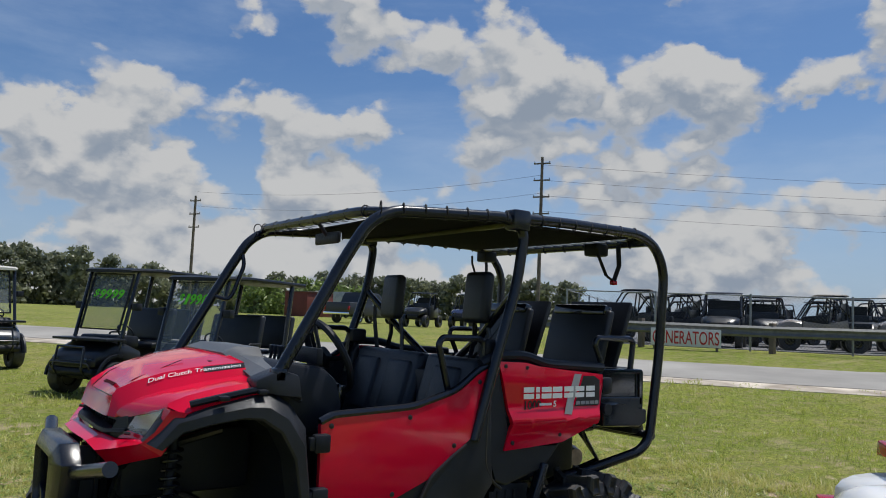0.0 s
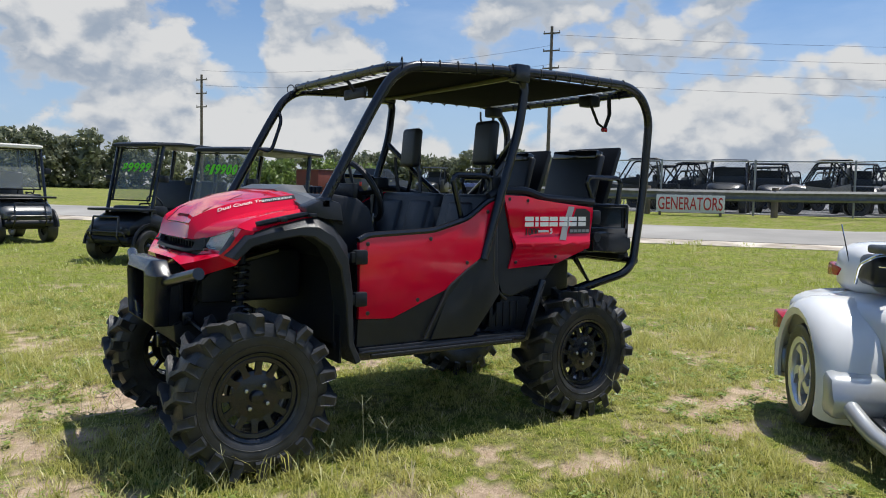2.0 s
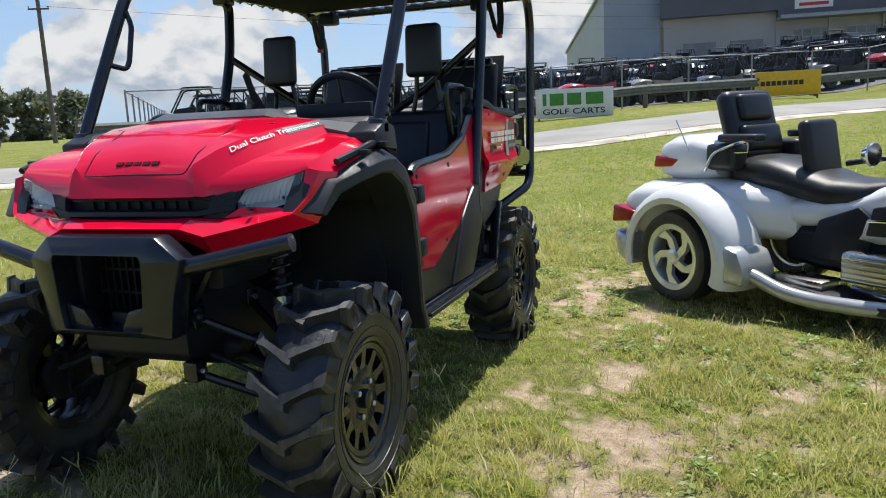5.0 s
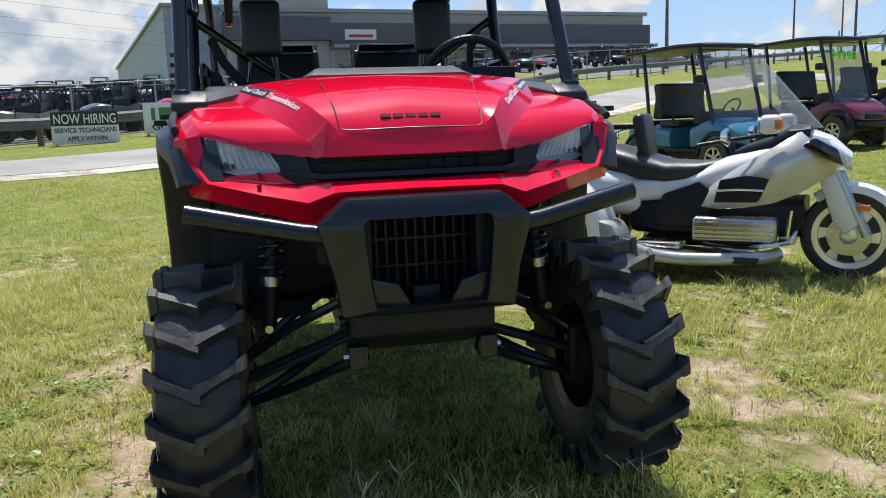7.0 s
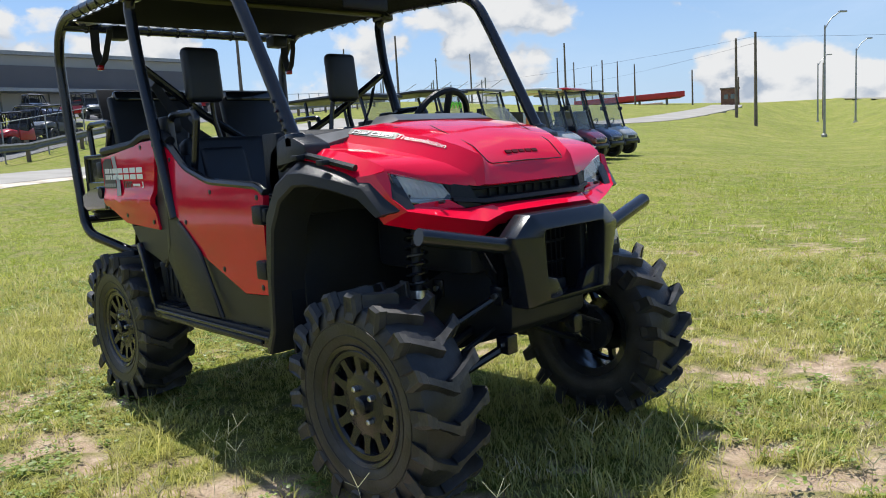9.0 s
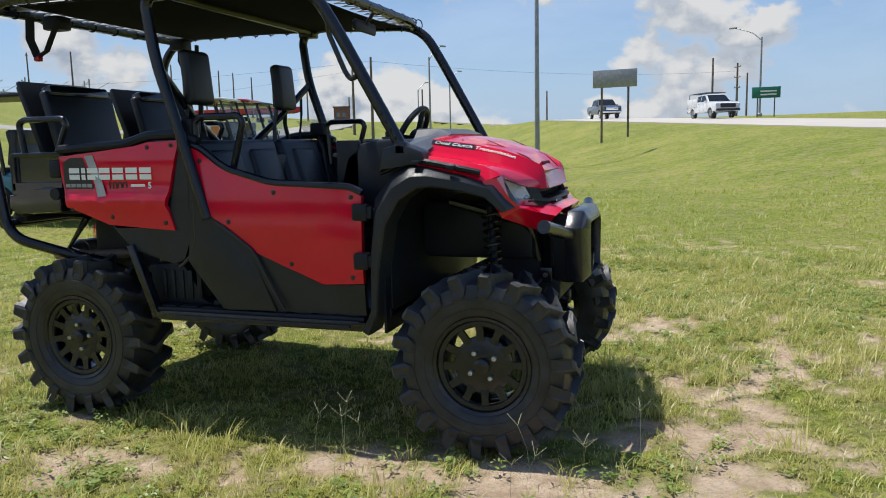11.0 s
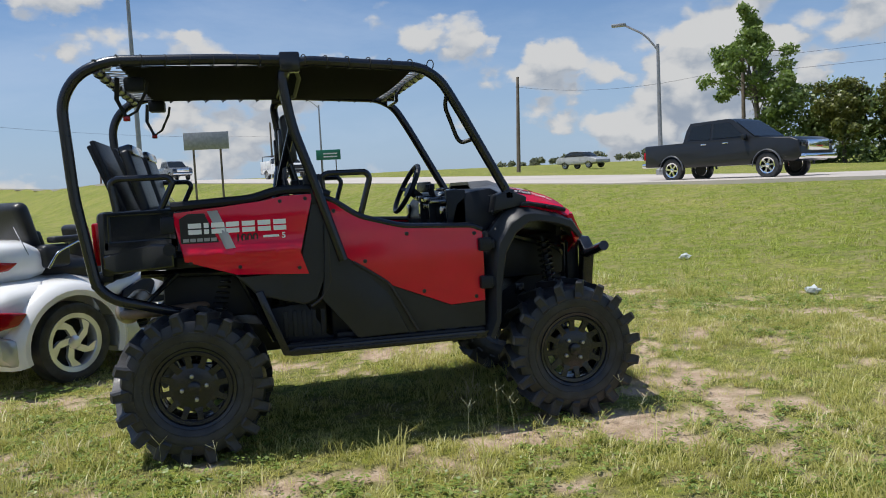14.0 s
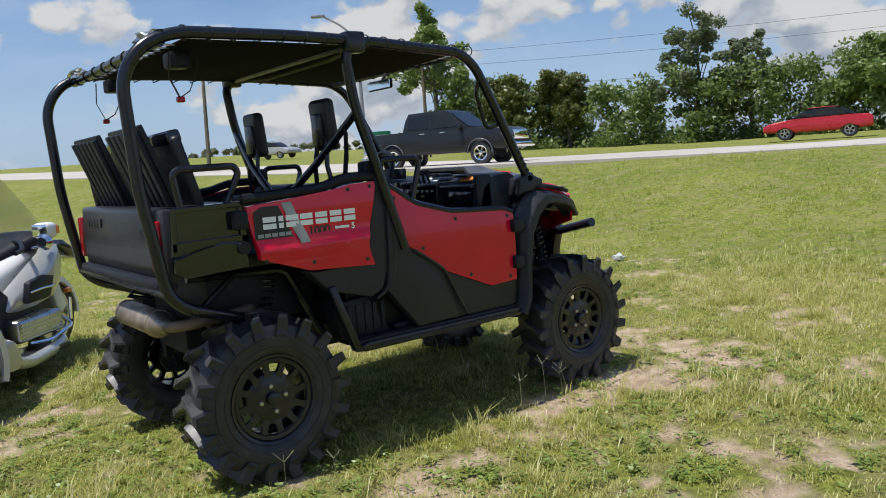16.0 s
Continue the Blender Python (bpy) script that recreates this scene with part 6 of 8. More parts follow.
    if price:
        step_ = 0.66 / len(price)
        for k, digit in enumerate(price):
            bm, w, h = word(digit, 0.15, 0.004, bold=0.006, shear=0.15)
            lay(bm, Matrix.Diagonal((step_ * .86 / w, 0.17 / h, 1, 1)))
            lay(bm, basis((.558, -.33 + k * step_, 1.66), (0, 1, 0), (-.30, 0, 1)))
            part("price_digit", bm, LIME, ws, "lime green painted digit", smooth=0)
    bm = BM()
    tube(bm, [(.62, .25, .78), (.40, .25, 1.02)], 0.02, 8)
    wm_ = Matrix.Translation((.39, .25, 1.03)) @ Matrix.Rotation(radians(-55), 4, "Y")
    tube(bm, [wm_ @ Vector((.16 * math.cos(2 * math.pi * k / 20), .16 * math.sin(2 * math.pi * k / 20), 0)) for k in range(20)], 0.014, 6, closed=True)
    part("steering_wheel", bm, BLACK, c)
    bm = BM()
    box(bm, .30, .60, -.48, .48, .78, .98, 0.05)
    part("dashboard", bm, BLACK, c)
    if rack:
        bm = BM()
        for pts in ([(1.18, -.40, .36), (1.30, -.40, .55), (1.30, .40, .55), (1.18, .40, .36)], [(1.15, -.30, .30), (1.32, -.30, .45), (1.26, -.28, .80)], [(1.15, .30, .30), (1.32, .30, .45), (1.26, .28, .80)], [(1.26, -.28, .80), (1.26, .28, .80)]):
            tube(bm, pts, 0.018, 8, fillet=.05)
        part("brush_guard", bm, SATIN, c, "black tubular brush guard")
        bm = BM()
        box(bm, .72, 1.12, -.58, .58, .90, .94, 0.01)
        part("front_rack", bm, BLACK, c)
    return c


def on_land(x, y, yaw, lift=0.0):
    return pose(x, y, float(land(x, y)) + lift, 0, 0, yaw)


# the group beyond the front of the red vehicle
golf_cart(on_land(-1.45, -10.82, 33) @ Matrix.Scale(1.015, 4), "black", "black", "black lifted golf cart with a lime price on its windscreen", "$9999", SATIN, tall=1.05, rack=True, e=0.2)
golf_cart(on_land(-2.16, -8.38, 33) @ Matrix.Scale(0.99, 4), "white", "black", "white golf cart with black roof and lime price", "$19900", STEEL, tall=1.01, e=0.45)
golf_cart(on_land(0.54, -16.8, 104) @ Matrix.Scale(1.12, 4), "grey", "cream", "grey golf cart with a cream roof", "", SATIN, tall=1.0, rack=True)
# the row beside the trike
row = [(-8.05, 6.35, 14, "blue", "charcoal", "teal blue golf cart with dark roof", ""), (-9.8, 9.8, 12, "maroon", "charcoal", "maroon golf cart with lime price", "$9999"),
       (-10.4, 11.7, 12, "navy", "grey", "navy golf cart with grey roof", ""), (-10.35, 13.9, 12, "silver", "white", "silver golf cart with white roof", ""),
       (-10.45, 15.1, 12, "maroon", "red", "maroon golf cart with red roof", ""), (-11.2, 17.0, 10, "navy", "charcoal", "navy golf cart with charcoal roof", ""),
       (-11.95, 18.95, 8, "silver", "white", "pale silver golf cart with white roof", "")]
for x, y, yaw, col, roof_col, label, price in row:
    golf_cart(on_land(x, y, yaw), col, roof_col, label, price, rear_seat=col in ("blue", "silver", "navy"))


def yard_utv(m, colour, label, long=True, roof=True, big=1.0):
    """A side-by-side vehicle in the fenced yard."""
    c = thing("side_by_side", label, "side-by-side", m, "vehicles in the fenced yard")
    L = 1.05 if long else 0.85
    for x, s in ((L, 1), (L, -1), (-L, 1), (-L, -1)):
        road_wheel(c, (x, s * .62, .36), .36, .25, .18, s, SATIN, 7)
    bm = BM()
    loft(bm, [(L - .40, 0, .82, .62, .26, 4), (L, 0, .90, .66, .22, 4), (L + .30, 0, .84, .58, .18, 3.4), (L + .46, 0, .76, .44, .12, 3)], 18)
    part("hood", bm, PAINT[colour], c)
    bm = BM()
    box(bm, -L - .1, L + .1, -.50, .50, .42, .58, 0.03)
    box(bm, L - .1, L + .52, -.30, .30, .50, .72, 0.03)
    part("chassis", bm, BLACK, c)
    for s in both_sides():
        bm = BM()
        prism(bm, [(L - .40, .55), (L - .42, 1.05), (-.10, .96), (-L + .30, 1.15), (-L + .22, .55)], "y", s * .62, s * .70, 0.015)
        part("side_panel", bm, PAINT[colour] if s > 0 or colour != "camo" else BLACK, c)
        bm = BM()
        tube(bm, [(L - .35, s * .66, 1.10), (L - .80, s * .60, 1.90), (-L + .35, s * .62, 1.95), (-L + .20, s * .66, 1.10)], 0.03, 8, fillet=.12)
        part("cage_tube", bm, SATIN, c)
        bm = BM()
        tube(bm, [(-.15, s * .66, .95), (-.25, s * .61, 1.93)], 0.03, 6)
        part("cage_tube", bm, SATIN, c)
        bm = BM()
        tube(bm, [(-.25, s * .61, 1.90), (-L + .22, s * .64, 1.22)], 0.025, 6)
        part("cage_brace", bm, SATIN, c)
        bm = BM()
        prism(bm, [(-.12, .95), (L - .45, 1.02), (L - .50, 1.22), (-.14, 1.30)], "y", s * .63, s * .66, 0.01)
        part("door_net", bm, BLACK, c)
        bm = BM()
        box(bm, L + .38, L + .47, s * .36 - .10, s * .36 + .10, .84, .92, 0.02)
        part("headlight", bm, GLASS, c)
    bm = BM()
    box(bm, -L - .45, -L + .25, -.62, .62, .78, 1.05, 0.03)
    part("bed", bm, BLACK, c)
    for x in ((.05, -.55) if long else (-.15,)):
        bm = BM()
        box(bm, x - .10, x + .35, -.56, .56, .72, .86, 0.04, 2)
        box(bm, x - .14, x - .02, -.54, .54, .80, 1.38, 0.04, 2)
        part("seat", bm, VINYL, c)
    bm = BM()
    box(bm, -L + .30, -L + .34, -.58, .58, 1.05, 1.72, 0.01)
    part("rear_screen", bm, BLACK, c)
    if roof:
        bm = BM()
        loft(bm, [(-L + .25, 0, 1.96, .60, .02, 5), (-L + .35, 0, 1.98, .64, .035, 5), (L - .85, 0, 1.96, .62, .035, 5), (L - .72, 0, 1.93, .56, .02, 5)], 16)
        part("roof", bm, BLACK if colour != "camo" else PAINT["camo"], c)
    return c


cols = ["black", "charcoal", "black", "charcoal", "camo", "black", "camo", "charcoal", "grey", "black", "red", "charcoal", "camo", "black", "grey", "maroon", "charcoal", "camo", "black", "charcoal", "red", "black", "grey", "charcoal"]
for k, col in enumerate(cols):
    s_ = 0.6 - k * 1.62
    o_ = 26.4 + (2.9 if k % 2 == 1 else 0.0)
    x = -0.797 * o_ + 0.604 * s_
    y = -0.604 * o_ - 0.797 * s_
    yaw = -48 + (9 if k % 2 else -7) + (85 if k in (2, 3, 5, 9) else 0)
    yard_utv(on_land(x, y, yaw), col, "%s off-road side-by-side parked on asphalt" % ("beige camouflage" if col == "camo" else col), k % 3 != 2)

# further rows behind them
for k in range(34):
    s_ = 0.2 - (k % 17) * 2.25 - (1.1 if k > 16 else 0.0)
    o_ = 33.0 if k < 17 else 38.5
    x, y = -0.797 * o_ + 0.604 * s_, -0.604 * o_ - 0.797 * s_
    col = ("black", "charcoal", "camo", "grey", "black", "charcoal", "red")[(k * 5) % 7]
    yard_utv(on_land(x, y, -50 + 14 * (k % 3)), col, "%s off-road side-by-side parked on asphalt" % ("beige camouflage" if col == "camo" else col), k % 4 != 1, k % 3 != 1)


def pickup(m, colour, label, service=False):
    c = thing("pickup_truck", label, "pickup truck", m)
    body = PAINT[colour]
    rims = CHROME if not service else STEEL
    for x, s in ((1.75, 1), (1.75, -1), (-1.75, 1), (-1.75, -1)):
        road_wheel(c, (x, s * .82, .40), .40, .26, .25, s, rims, 6)
    lower = [(-2.85, .55), (-2.85, 1.28), (-1.20, 1.29), (-.55, 1.29), (1.0, 1.29), (1.35, 1.29), (2.50, 1.22), (2.78, 1.10), (2.86, .60), (2.62, .48), (2.25, .50), (2.22, .70), (2.0, .87), (1.75, .91), (1.50, .87), (1.28, .70), (1.25, .46), (-1.25, .46), (-1.28, .70), (-1.50, .87), (-1.75, .91), (-2.0, .87), (-2.22, .70), (-2.25, .52)]
    bm = BM()
    prism(bm, lower, "y", -.97, .97, 0.05, 3)
    part("body", bm, body, c)
    bm = BM()
    rows = []
    cab = [(-1.28, 1.28, .92), (-1.20, 1.66, .84), (-1.08, 1.92, .76), (.28, 1.95, .76), (.50, 1.91, .77), (1.34, 1.28, .90)]
    for x, z, w in cab:
        rows.append([(x, -w, z), (x, -w / 2, z + .015), (x, 0, z + .02), (x, w / 2, z + .015), (x, w, z)])
    grid(bm, rows)
    for s in both_sides():
        vs = [bm.verts.new((x, s * w, z)) for x, z, w in cab]
        bm.faces.new(vs)
    bmesh.ops.remove_doubles(bm, verts=bm.verts[:], dist=1e-4)
    cabin = part("cab", bm, body, c, smooth=40)
    for s in both_sides():
        for pts in ([(-1.10, 1.36), (-1.02, 1.80), (-.26, 1.84), (-.26, 1.34)], [(-.17, 1.34), (-.17, 1.84), (.40, 1.83), (.98, 1.35)]):
            bm = BM()
            vs = [bm.verts.new((x, s * (line_at([(1.28, .93), (1.66, .852), (1.95, .77)], z)), z)) for x, z in pts]
            bm.faces.new(vs)
            solid(bm, 0.006)
            part("side_window", bm, CARGLASS, cabin, smooth=0)
        bm = BM()
        box(bm, 1.0, 1.12, s * .95, s * 1.15, 1.22, 1.40, 0.03)
        part("wing_mirror", bm, body, c)
        bm = BM()
        box(bm, 2.70, 2.84, s * .62, s * .95, .90, 1.10, 0.03)
        part("headlight", bm, GLASS, c)
        bm = BM()
        box(bm, -2.88, -2.80, s * .84, s * .975, .80, 1.06, 0.015)
        part("tail_light", bm, DARKRED, c)
        for x in (-.25, .55):
            bm = BM()
            box(bm, x - .3, x - .1, s * .965, s * .99, 1.16, 1.20, 0.01)
            part("door_handle", bm, CHROME if not service else BLACK, c)
        for x in (1.75, -1.75):
            bm = BM()
            tube(bm, [(x + .47 * math.cos(radians(a)), s * .965, .42 + .47 * math.sin(radians(a))) for a in range(-5, 186, 19)], 0.035, 6, flat=.5)
            part("wheel_arch", bm, PAINT["grey"] if not service else body, c)
    bm = BM()
    grid(bm, [[(.585, y * .73, 1.875), (1.315, y * .86, 1.335)] for y in (-1, 0, 1)])
    solid(bm, 0.006)
    part("windscreen", bm, CARGLASS, cabin, smooth=0)
    for name, q, r_ in (("grille", (2.78, 2.90, -.60, .60, .78, 1.10), .03), ("front_bumper", (2.75, 2.98, -.95, .95, .52, .70), .05), ("rear_bumper", (-3.0, -2.82, -.95, .95, .52, .68), .04)):
        bm = BM()
        box(bm, *q, r_)
        part(name, bm, CHROME if not service else GREY, c)
    if service:
        bm = BM()
        for s in both_sides():
            box(bm, -2.85, -.78, s * .55, s * 1.0, .95, 1.62, 0.03)
        part("service_box", bm, body, c, "white side lockers")
        bm = BM()
        for y in (-.8, .8):
            tube(bm, [(-2.8, y, 1.6), (-2.8, y, 2.05), (.6, y, 2.05)], 0.03, 6)
        for x in (-2.6, -1.6, -.6, .4):
            tube(bm, [(x, -.8, 2.05), (x, .8, 2.05)], 0.03, 6)
        part("ladder_rack", bm, GREY, c)
    return c


def sedan(m, colour, label):
    c = thing("car", label, "car", m)
    for x, s in ((1.35, 1), (1.35, -1), (-1.35, 1), (-1.35, -1)):
        road_wheel(c, (x, s * .74, .33), .33, .22, .21, s, STEEL, 5)
    bm = BM()
    prism(bm, [(-2.3, .42), (-2.32, .82), (-2.15, .98), (-1.4, 1.0), (1.0, .96), (1.9, .84), (2.28, .68), (2.3, .40), (1.72, .36), (1.6, .58), (1.35, .68), (1.1, .58), (.98, .34), (-.98, .34), (-1.1, .58), (-1.35, .68), (-1.6, .58), (-1.72, .38)], "y", -.88, .88, 0.07, 3)
    part("body", bm, PAINT[colour], c)
    bm = BM()
    prism(bm, [(-1.75, .95), (-1.05, 1.36), (-.6, 1.43), (.15, 1.42), (.55, 1.30), (1.15, .93)], "y", -.72, .72, 0.10, 3)
    part("cabin", bm, CARGLASS, c)
    bm = BM()
    prism(bm, [(-1.0, 1.385), (-.6, 1.44), (.15, 1.43), (.45, 1.36), (.1, 1.40), (-.6, 1.41)], "y", -.735, .735, 0.01)
    part("roof", bm, PAINT[colour], c)
    return c


HW = math.degrees(math.atan2(-0.92, 0.39))
pickup(on_land(14.9, 18.0, HW, .05), "black", "black crew-cab pickup truck on the highway")
pickup(on_land(2.4, 64.0, HW, .05), "white", "white service pickup with side lockers and rack", service=True)
pickup(on_land(-8.0, 78.0, HW, .05), "grey", "distant grey pickup truck on the highway")
sedan(on_land(34.0, 14.2, HW + 180, .05), "red", "red car on the far side of the highway")
sedan(on_land(27.0, 57.0, HW, .05), "silver", "silver car far along the highway")


# ---- fence, signs and buildings ----
GALV = surf("galvanised_steel", (0.30, 0.31, 0.32), 0.45, metal=0.6, var=0.15)
FADED = surf("weathered_timber", (0.16, 0.13, 0.105), 0.9, var=0.3, scale=3.0, bump=0.4, bscale=30.0)
SIGNRED = surf("sign_red", (0.50, 0.03, 0.03), 0.5, var=0.08)
SIGNWHITE = surf("sign_white", (0.72, 0.72, 0.70), 0.5, var=0.06)
SIGNBLACK = surf("sign_black", (0.02, 0.02, 0.02), 0.5, var=0.1)
SIGNGREEN = surf("sign_green", (0.05, 0.22, 0.03), 0.5, var=0.1)
ROADGREEN = surf("road_sign_green", (0.005, 0.13, 0.075), 0.45, var=0.06)
SIGNYELLOW = surf("sign_yellow", (0.72, 0.42, 0.02), 0.5, var=0.08)


def yard_point(o, s):
    return -0.797 * o + 0.604 * s, -0.604 * o - 0.797 * s


def fence():
    f = thing("chain_link_fence", "galvanised chain-link fence with guard rail in front", "fence", kind="")
    wires = BM()
    for k in range(34):
        s = 2.6 - k * 3.0
        x, y = yard_point(23.6, s)
        z = float(land(x, y))
        bm = BM()
        rod(bm, (x, y, z - .1), (x, y, z + 1.85), 0.035, 8)
        part("post", bm, GALV, f)
        x2, y2 = yard_point(23.6, s - 3.0)
        z2 = float(land(x2, y2))
        bm = BM()
        rod(bm, (x, y, z + 1.80), (x2, y2, z2 + 1.80), 0.022, 6)
        part("top_rail", bm, GALV, f)
        if -32 < s:
            for i in range(26):
                for a, b in ((0, 1.75), (1.75, 0)):
                    u0 = i / 26
                    u1 = u0 + 1.75 / 3.0 if b > a else u0 + 1.75 / 3.0
                    p = Vector((x + (x2 - x) * u0, y + (y2 - y) * u0, z + .05 + a))
                    q = Vector((x + (x2 - x) * u1, y + (y2 - y) * u1, z + .05 + b))
                    w = Vector((0, 0, .0035))
                    vs = [wires.verts.new(v) for v in (p - w, q - w, q + w, p + w)]
                    wires.faces.new(vs)
    for k in range(12):
        (x, y), (x2, y2) = yard_point(23.6 + k * 3.0, 2.6), yard_point(26.6 + k * 3.0, 2.6)
        z, z2 = float(land(x, y)), float(land(x2, y2))
        for name, a, b, r in (("post", (x2, y2, z2 - .1), (x2, y2, z2 + 1.85), .035), ("top_rail", (x, y, z + 1.80), (x2, y2, z2 + 1.80), .022)):
            bm = BM()
            rod(bm, a, b, r, 6)
            part(name, bm, GALV, f)
    ob = part("chain_link", wires, surf("fence_wire", (0.10, 0.105, 0.11), 0.6, metal=0.3, var=0.1), f, smooth=0)
    tagged(ob, kind="stuff")
    g = thing("guard_rail", "weathered steel guard rail on timber posts", "guard rail")
    for k in range(25):
        s = 4.0 - k * 4.0
        (x, y), (x2, y2) = yard_point(22.9, s), yard_point(22.9, s - 4.0)
        z, z2 = float(land(x, y)), float(land(x2, y2))
        bm = BM()
        box(bm, x - .08, x + .08, y - .08, y + .08, z - .1, z + .95, 0.01)
        part("post", bm, FADED, g)
        bm = BM()
        d = Vector((-0.797, -0.604, 0)) * -1
        rows = []
        for p, zz in (((x, y), z), ((x2, y2), z2)):
            rows.append([(p[0] + d.x * o, p[1] + d.y * o, zz + h) for o, h in ((.10, .50), (.16, .56), (.10, .63), (.10, .70), (.16, .77), (.10, .84))])
        grid(bm, rows)
        solid(bm, 0.01)
        part("rail", bm, surf_rail, g)


surf_rail = surf("dull_guard_rail", (0.16, 0.165, 0.165), 0.6, metal=0.3, var=0.2)
fence()


def board(name, label, at, along, wide, high, material, z0):
    """A flat sign board; at: its left lower corner seen from the field."""
    t = thing(name, label, "sign", None)
    x, y = at
    base = float(land(x, y)) + z0
    m = basis((x, y, base), (along[0], along[1], 0), (0, 0, 1))
    bm = BM()
    box(bm, 0, wide, 0, high, -.02, .02, 0.004, m=m)
    part("board", bm, material, t)
    for u in (.12, wide - .12):
        bm = BM()
        p = m @ Vector((u, 0, -.05))
        box(bm, p.x - .03, p.x + .03, p.y - .03, p.y + .03, base - z0 - .1, base + high * .9)
        part("post", bm, FADED, t)
    return t, m


def letters(t, m, text, x, y, high, wide, material):
    bm, w, h = word(text, high, 0.006, bold=0.004)
    lay(bm, Matrix.Diagonal((wide / w, high / h, 1, 1)))
    lay(bm, m @ Matrix.Translation((x, y, .026)))
    part("lettering", bm, material, t, smooth=0)


D1 = (-0.604 * 1.0, 0.797)
t, m = board("generator_sign", "white sign with red lettering on the fence", (-18.15, -13.35), (-.60, .80), 2.15, .56, SIGNWHITE, .12)
letters(t, m, "GENERATORS", .06, .28, .42, 2.03, SIGNRED)
t, m = board("hiring_sign", "black and white hiring sign", (-22.6, -7.0), (-.35, .94), 1.95, .98, SIGNWHITE, .05)
bm = BM()
box(bm, 0, 1.95, .56, .98, .021, .026, m=m)
part("black_band", bm, SIGNBLACK, t)
letters(t, m, "NOW HIRING", .08, .77, .30, 1.8, SIGNWHITE)
letters(t, m, "SERVICE TECHNICIANS", .08, .42, .15, 1.8, SIGNBLACK)
letters(t, m, "APPLY WITHIN", .42, .16, .15, 1.15, SIGNBLACK)
t, m = board("golf_cart_sign", "pale sign with green emblem and grey lettering", (-24.6, -4.6), (-.25, .97), 2.75, 1.02, SIGNWHITE, .08)
for k, (a, b) in enumerate(((.25, .38), (.50, 1.0), (1.12, 1.62), (1.78, 2.40))):
    bm = BM()
    box(bm, a, b, .44, .86, .021, .03, m=m)
    part("emblem_block", bm, SIGNGREEN, t)
letters(t, m, "GOLF CARTS", .25, .22, .20, 2.2, GREY)
t, m = board("yellow_sign", "yellow banner sign with dark markings", (-30.9, 2.9), (.05, 1.0), 2.4, .95, SIGNYELLOW, .10)
for k in range(8):
    bm = BM()
    box(bm, .22 + k * .2, .38 + k * .2, .40, .58, .021, .026, m=m)
    part("marking", bm, SIGNBLACK, t)
t, m = board("golf_cart_banner", "green banner with white lettering beside the golf carts", (-9.9, 12.2), (.73, .68), 1.0, .78, SIGNGREEN, .08)
letters(t, m, "GOLF CARTS", .06, .36, .24, .88, SIGNWHITE)
t, m = board("small_notice", "small white notice with an orange square", (-9.55, 12.56), (.73, .68), .32, .46, SIGNWHITE, .92)
bm = BM()
box(bm, .06, .26, .12, .36, .021, .026, m=m)
part("orange_square", bm, ORANGE, t)
# yellow-topped marker post by the road
x, y = yard_point(21.2, 1.6)
mk = thing("marker_post", "thin post with a yellow cap beside the road", "marker post", on_land(x, y, 0))
bm = BM()
rod(bm, (0, 0, -.1), (0, 0, .62), .035, 8)
part("post", bm, FADED, mk)
bm = BM()
lathe(bm, [(.60, .0), (.60, .10), (.66, .13), (.76, .12), (.80, .05), (.80, 0)], 12, "z")
part("cap", bm, surf("yellow_cap", (.65, .60, .03), .5), mk, "yellow cap")

# dealership building
BEIGE = surf("beige_metal_wall", (0.42, 0.40, 0.36), 0.6, var=0.06, scale=0.3)
BANDM = surf("dark_fascia", (0.105, 0.105, 0.115), 0.55, var=0.08, scale=0.4)
PANE = surf("shop_glass", (0.16, 0.19, 0.20), 0.12, var=0.2, scale=0.7)
BLUEGREY = surf("blue_grey_cladding", (0.30, 0.34, 0.38), 0.55, var=0.06, scale=0.4)


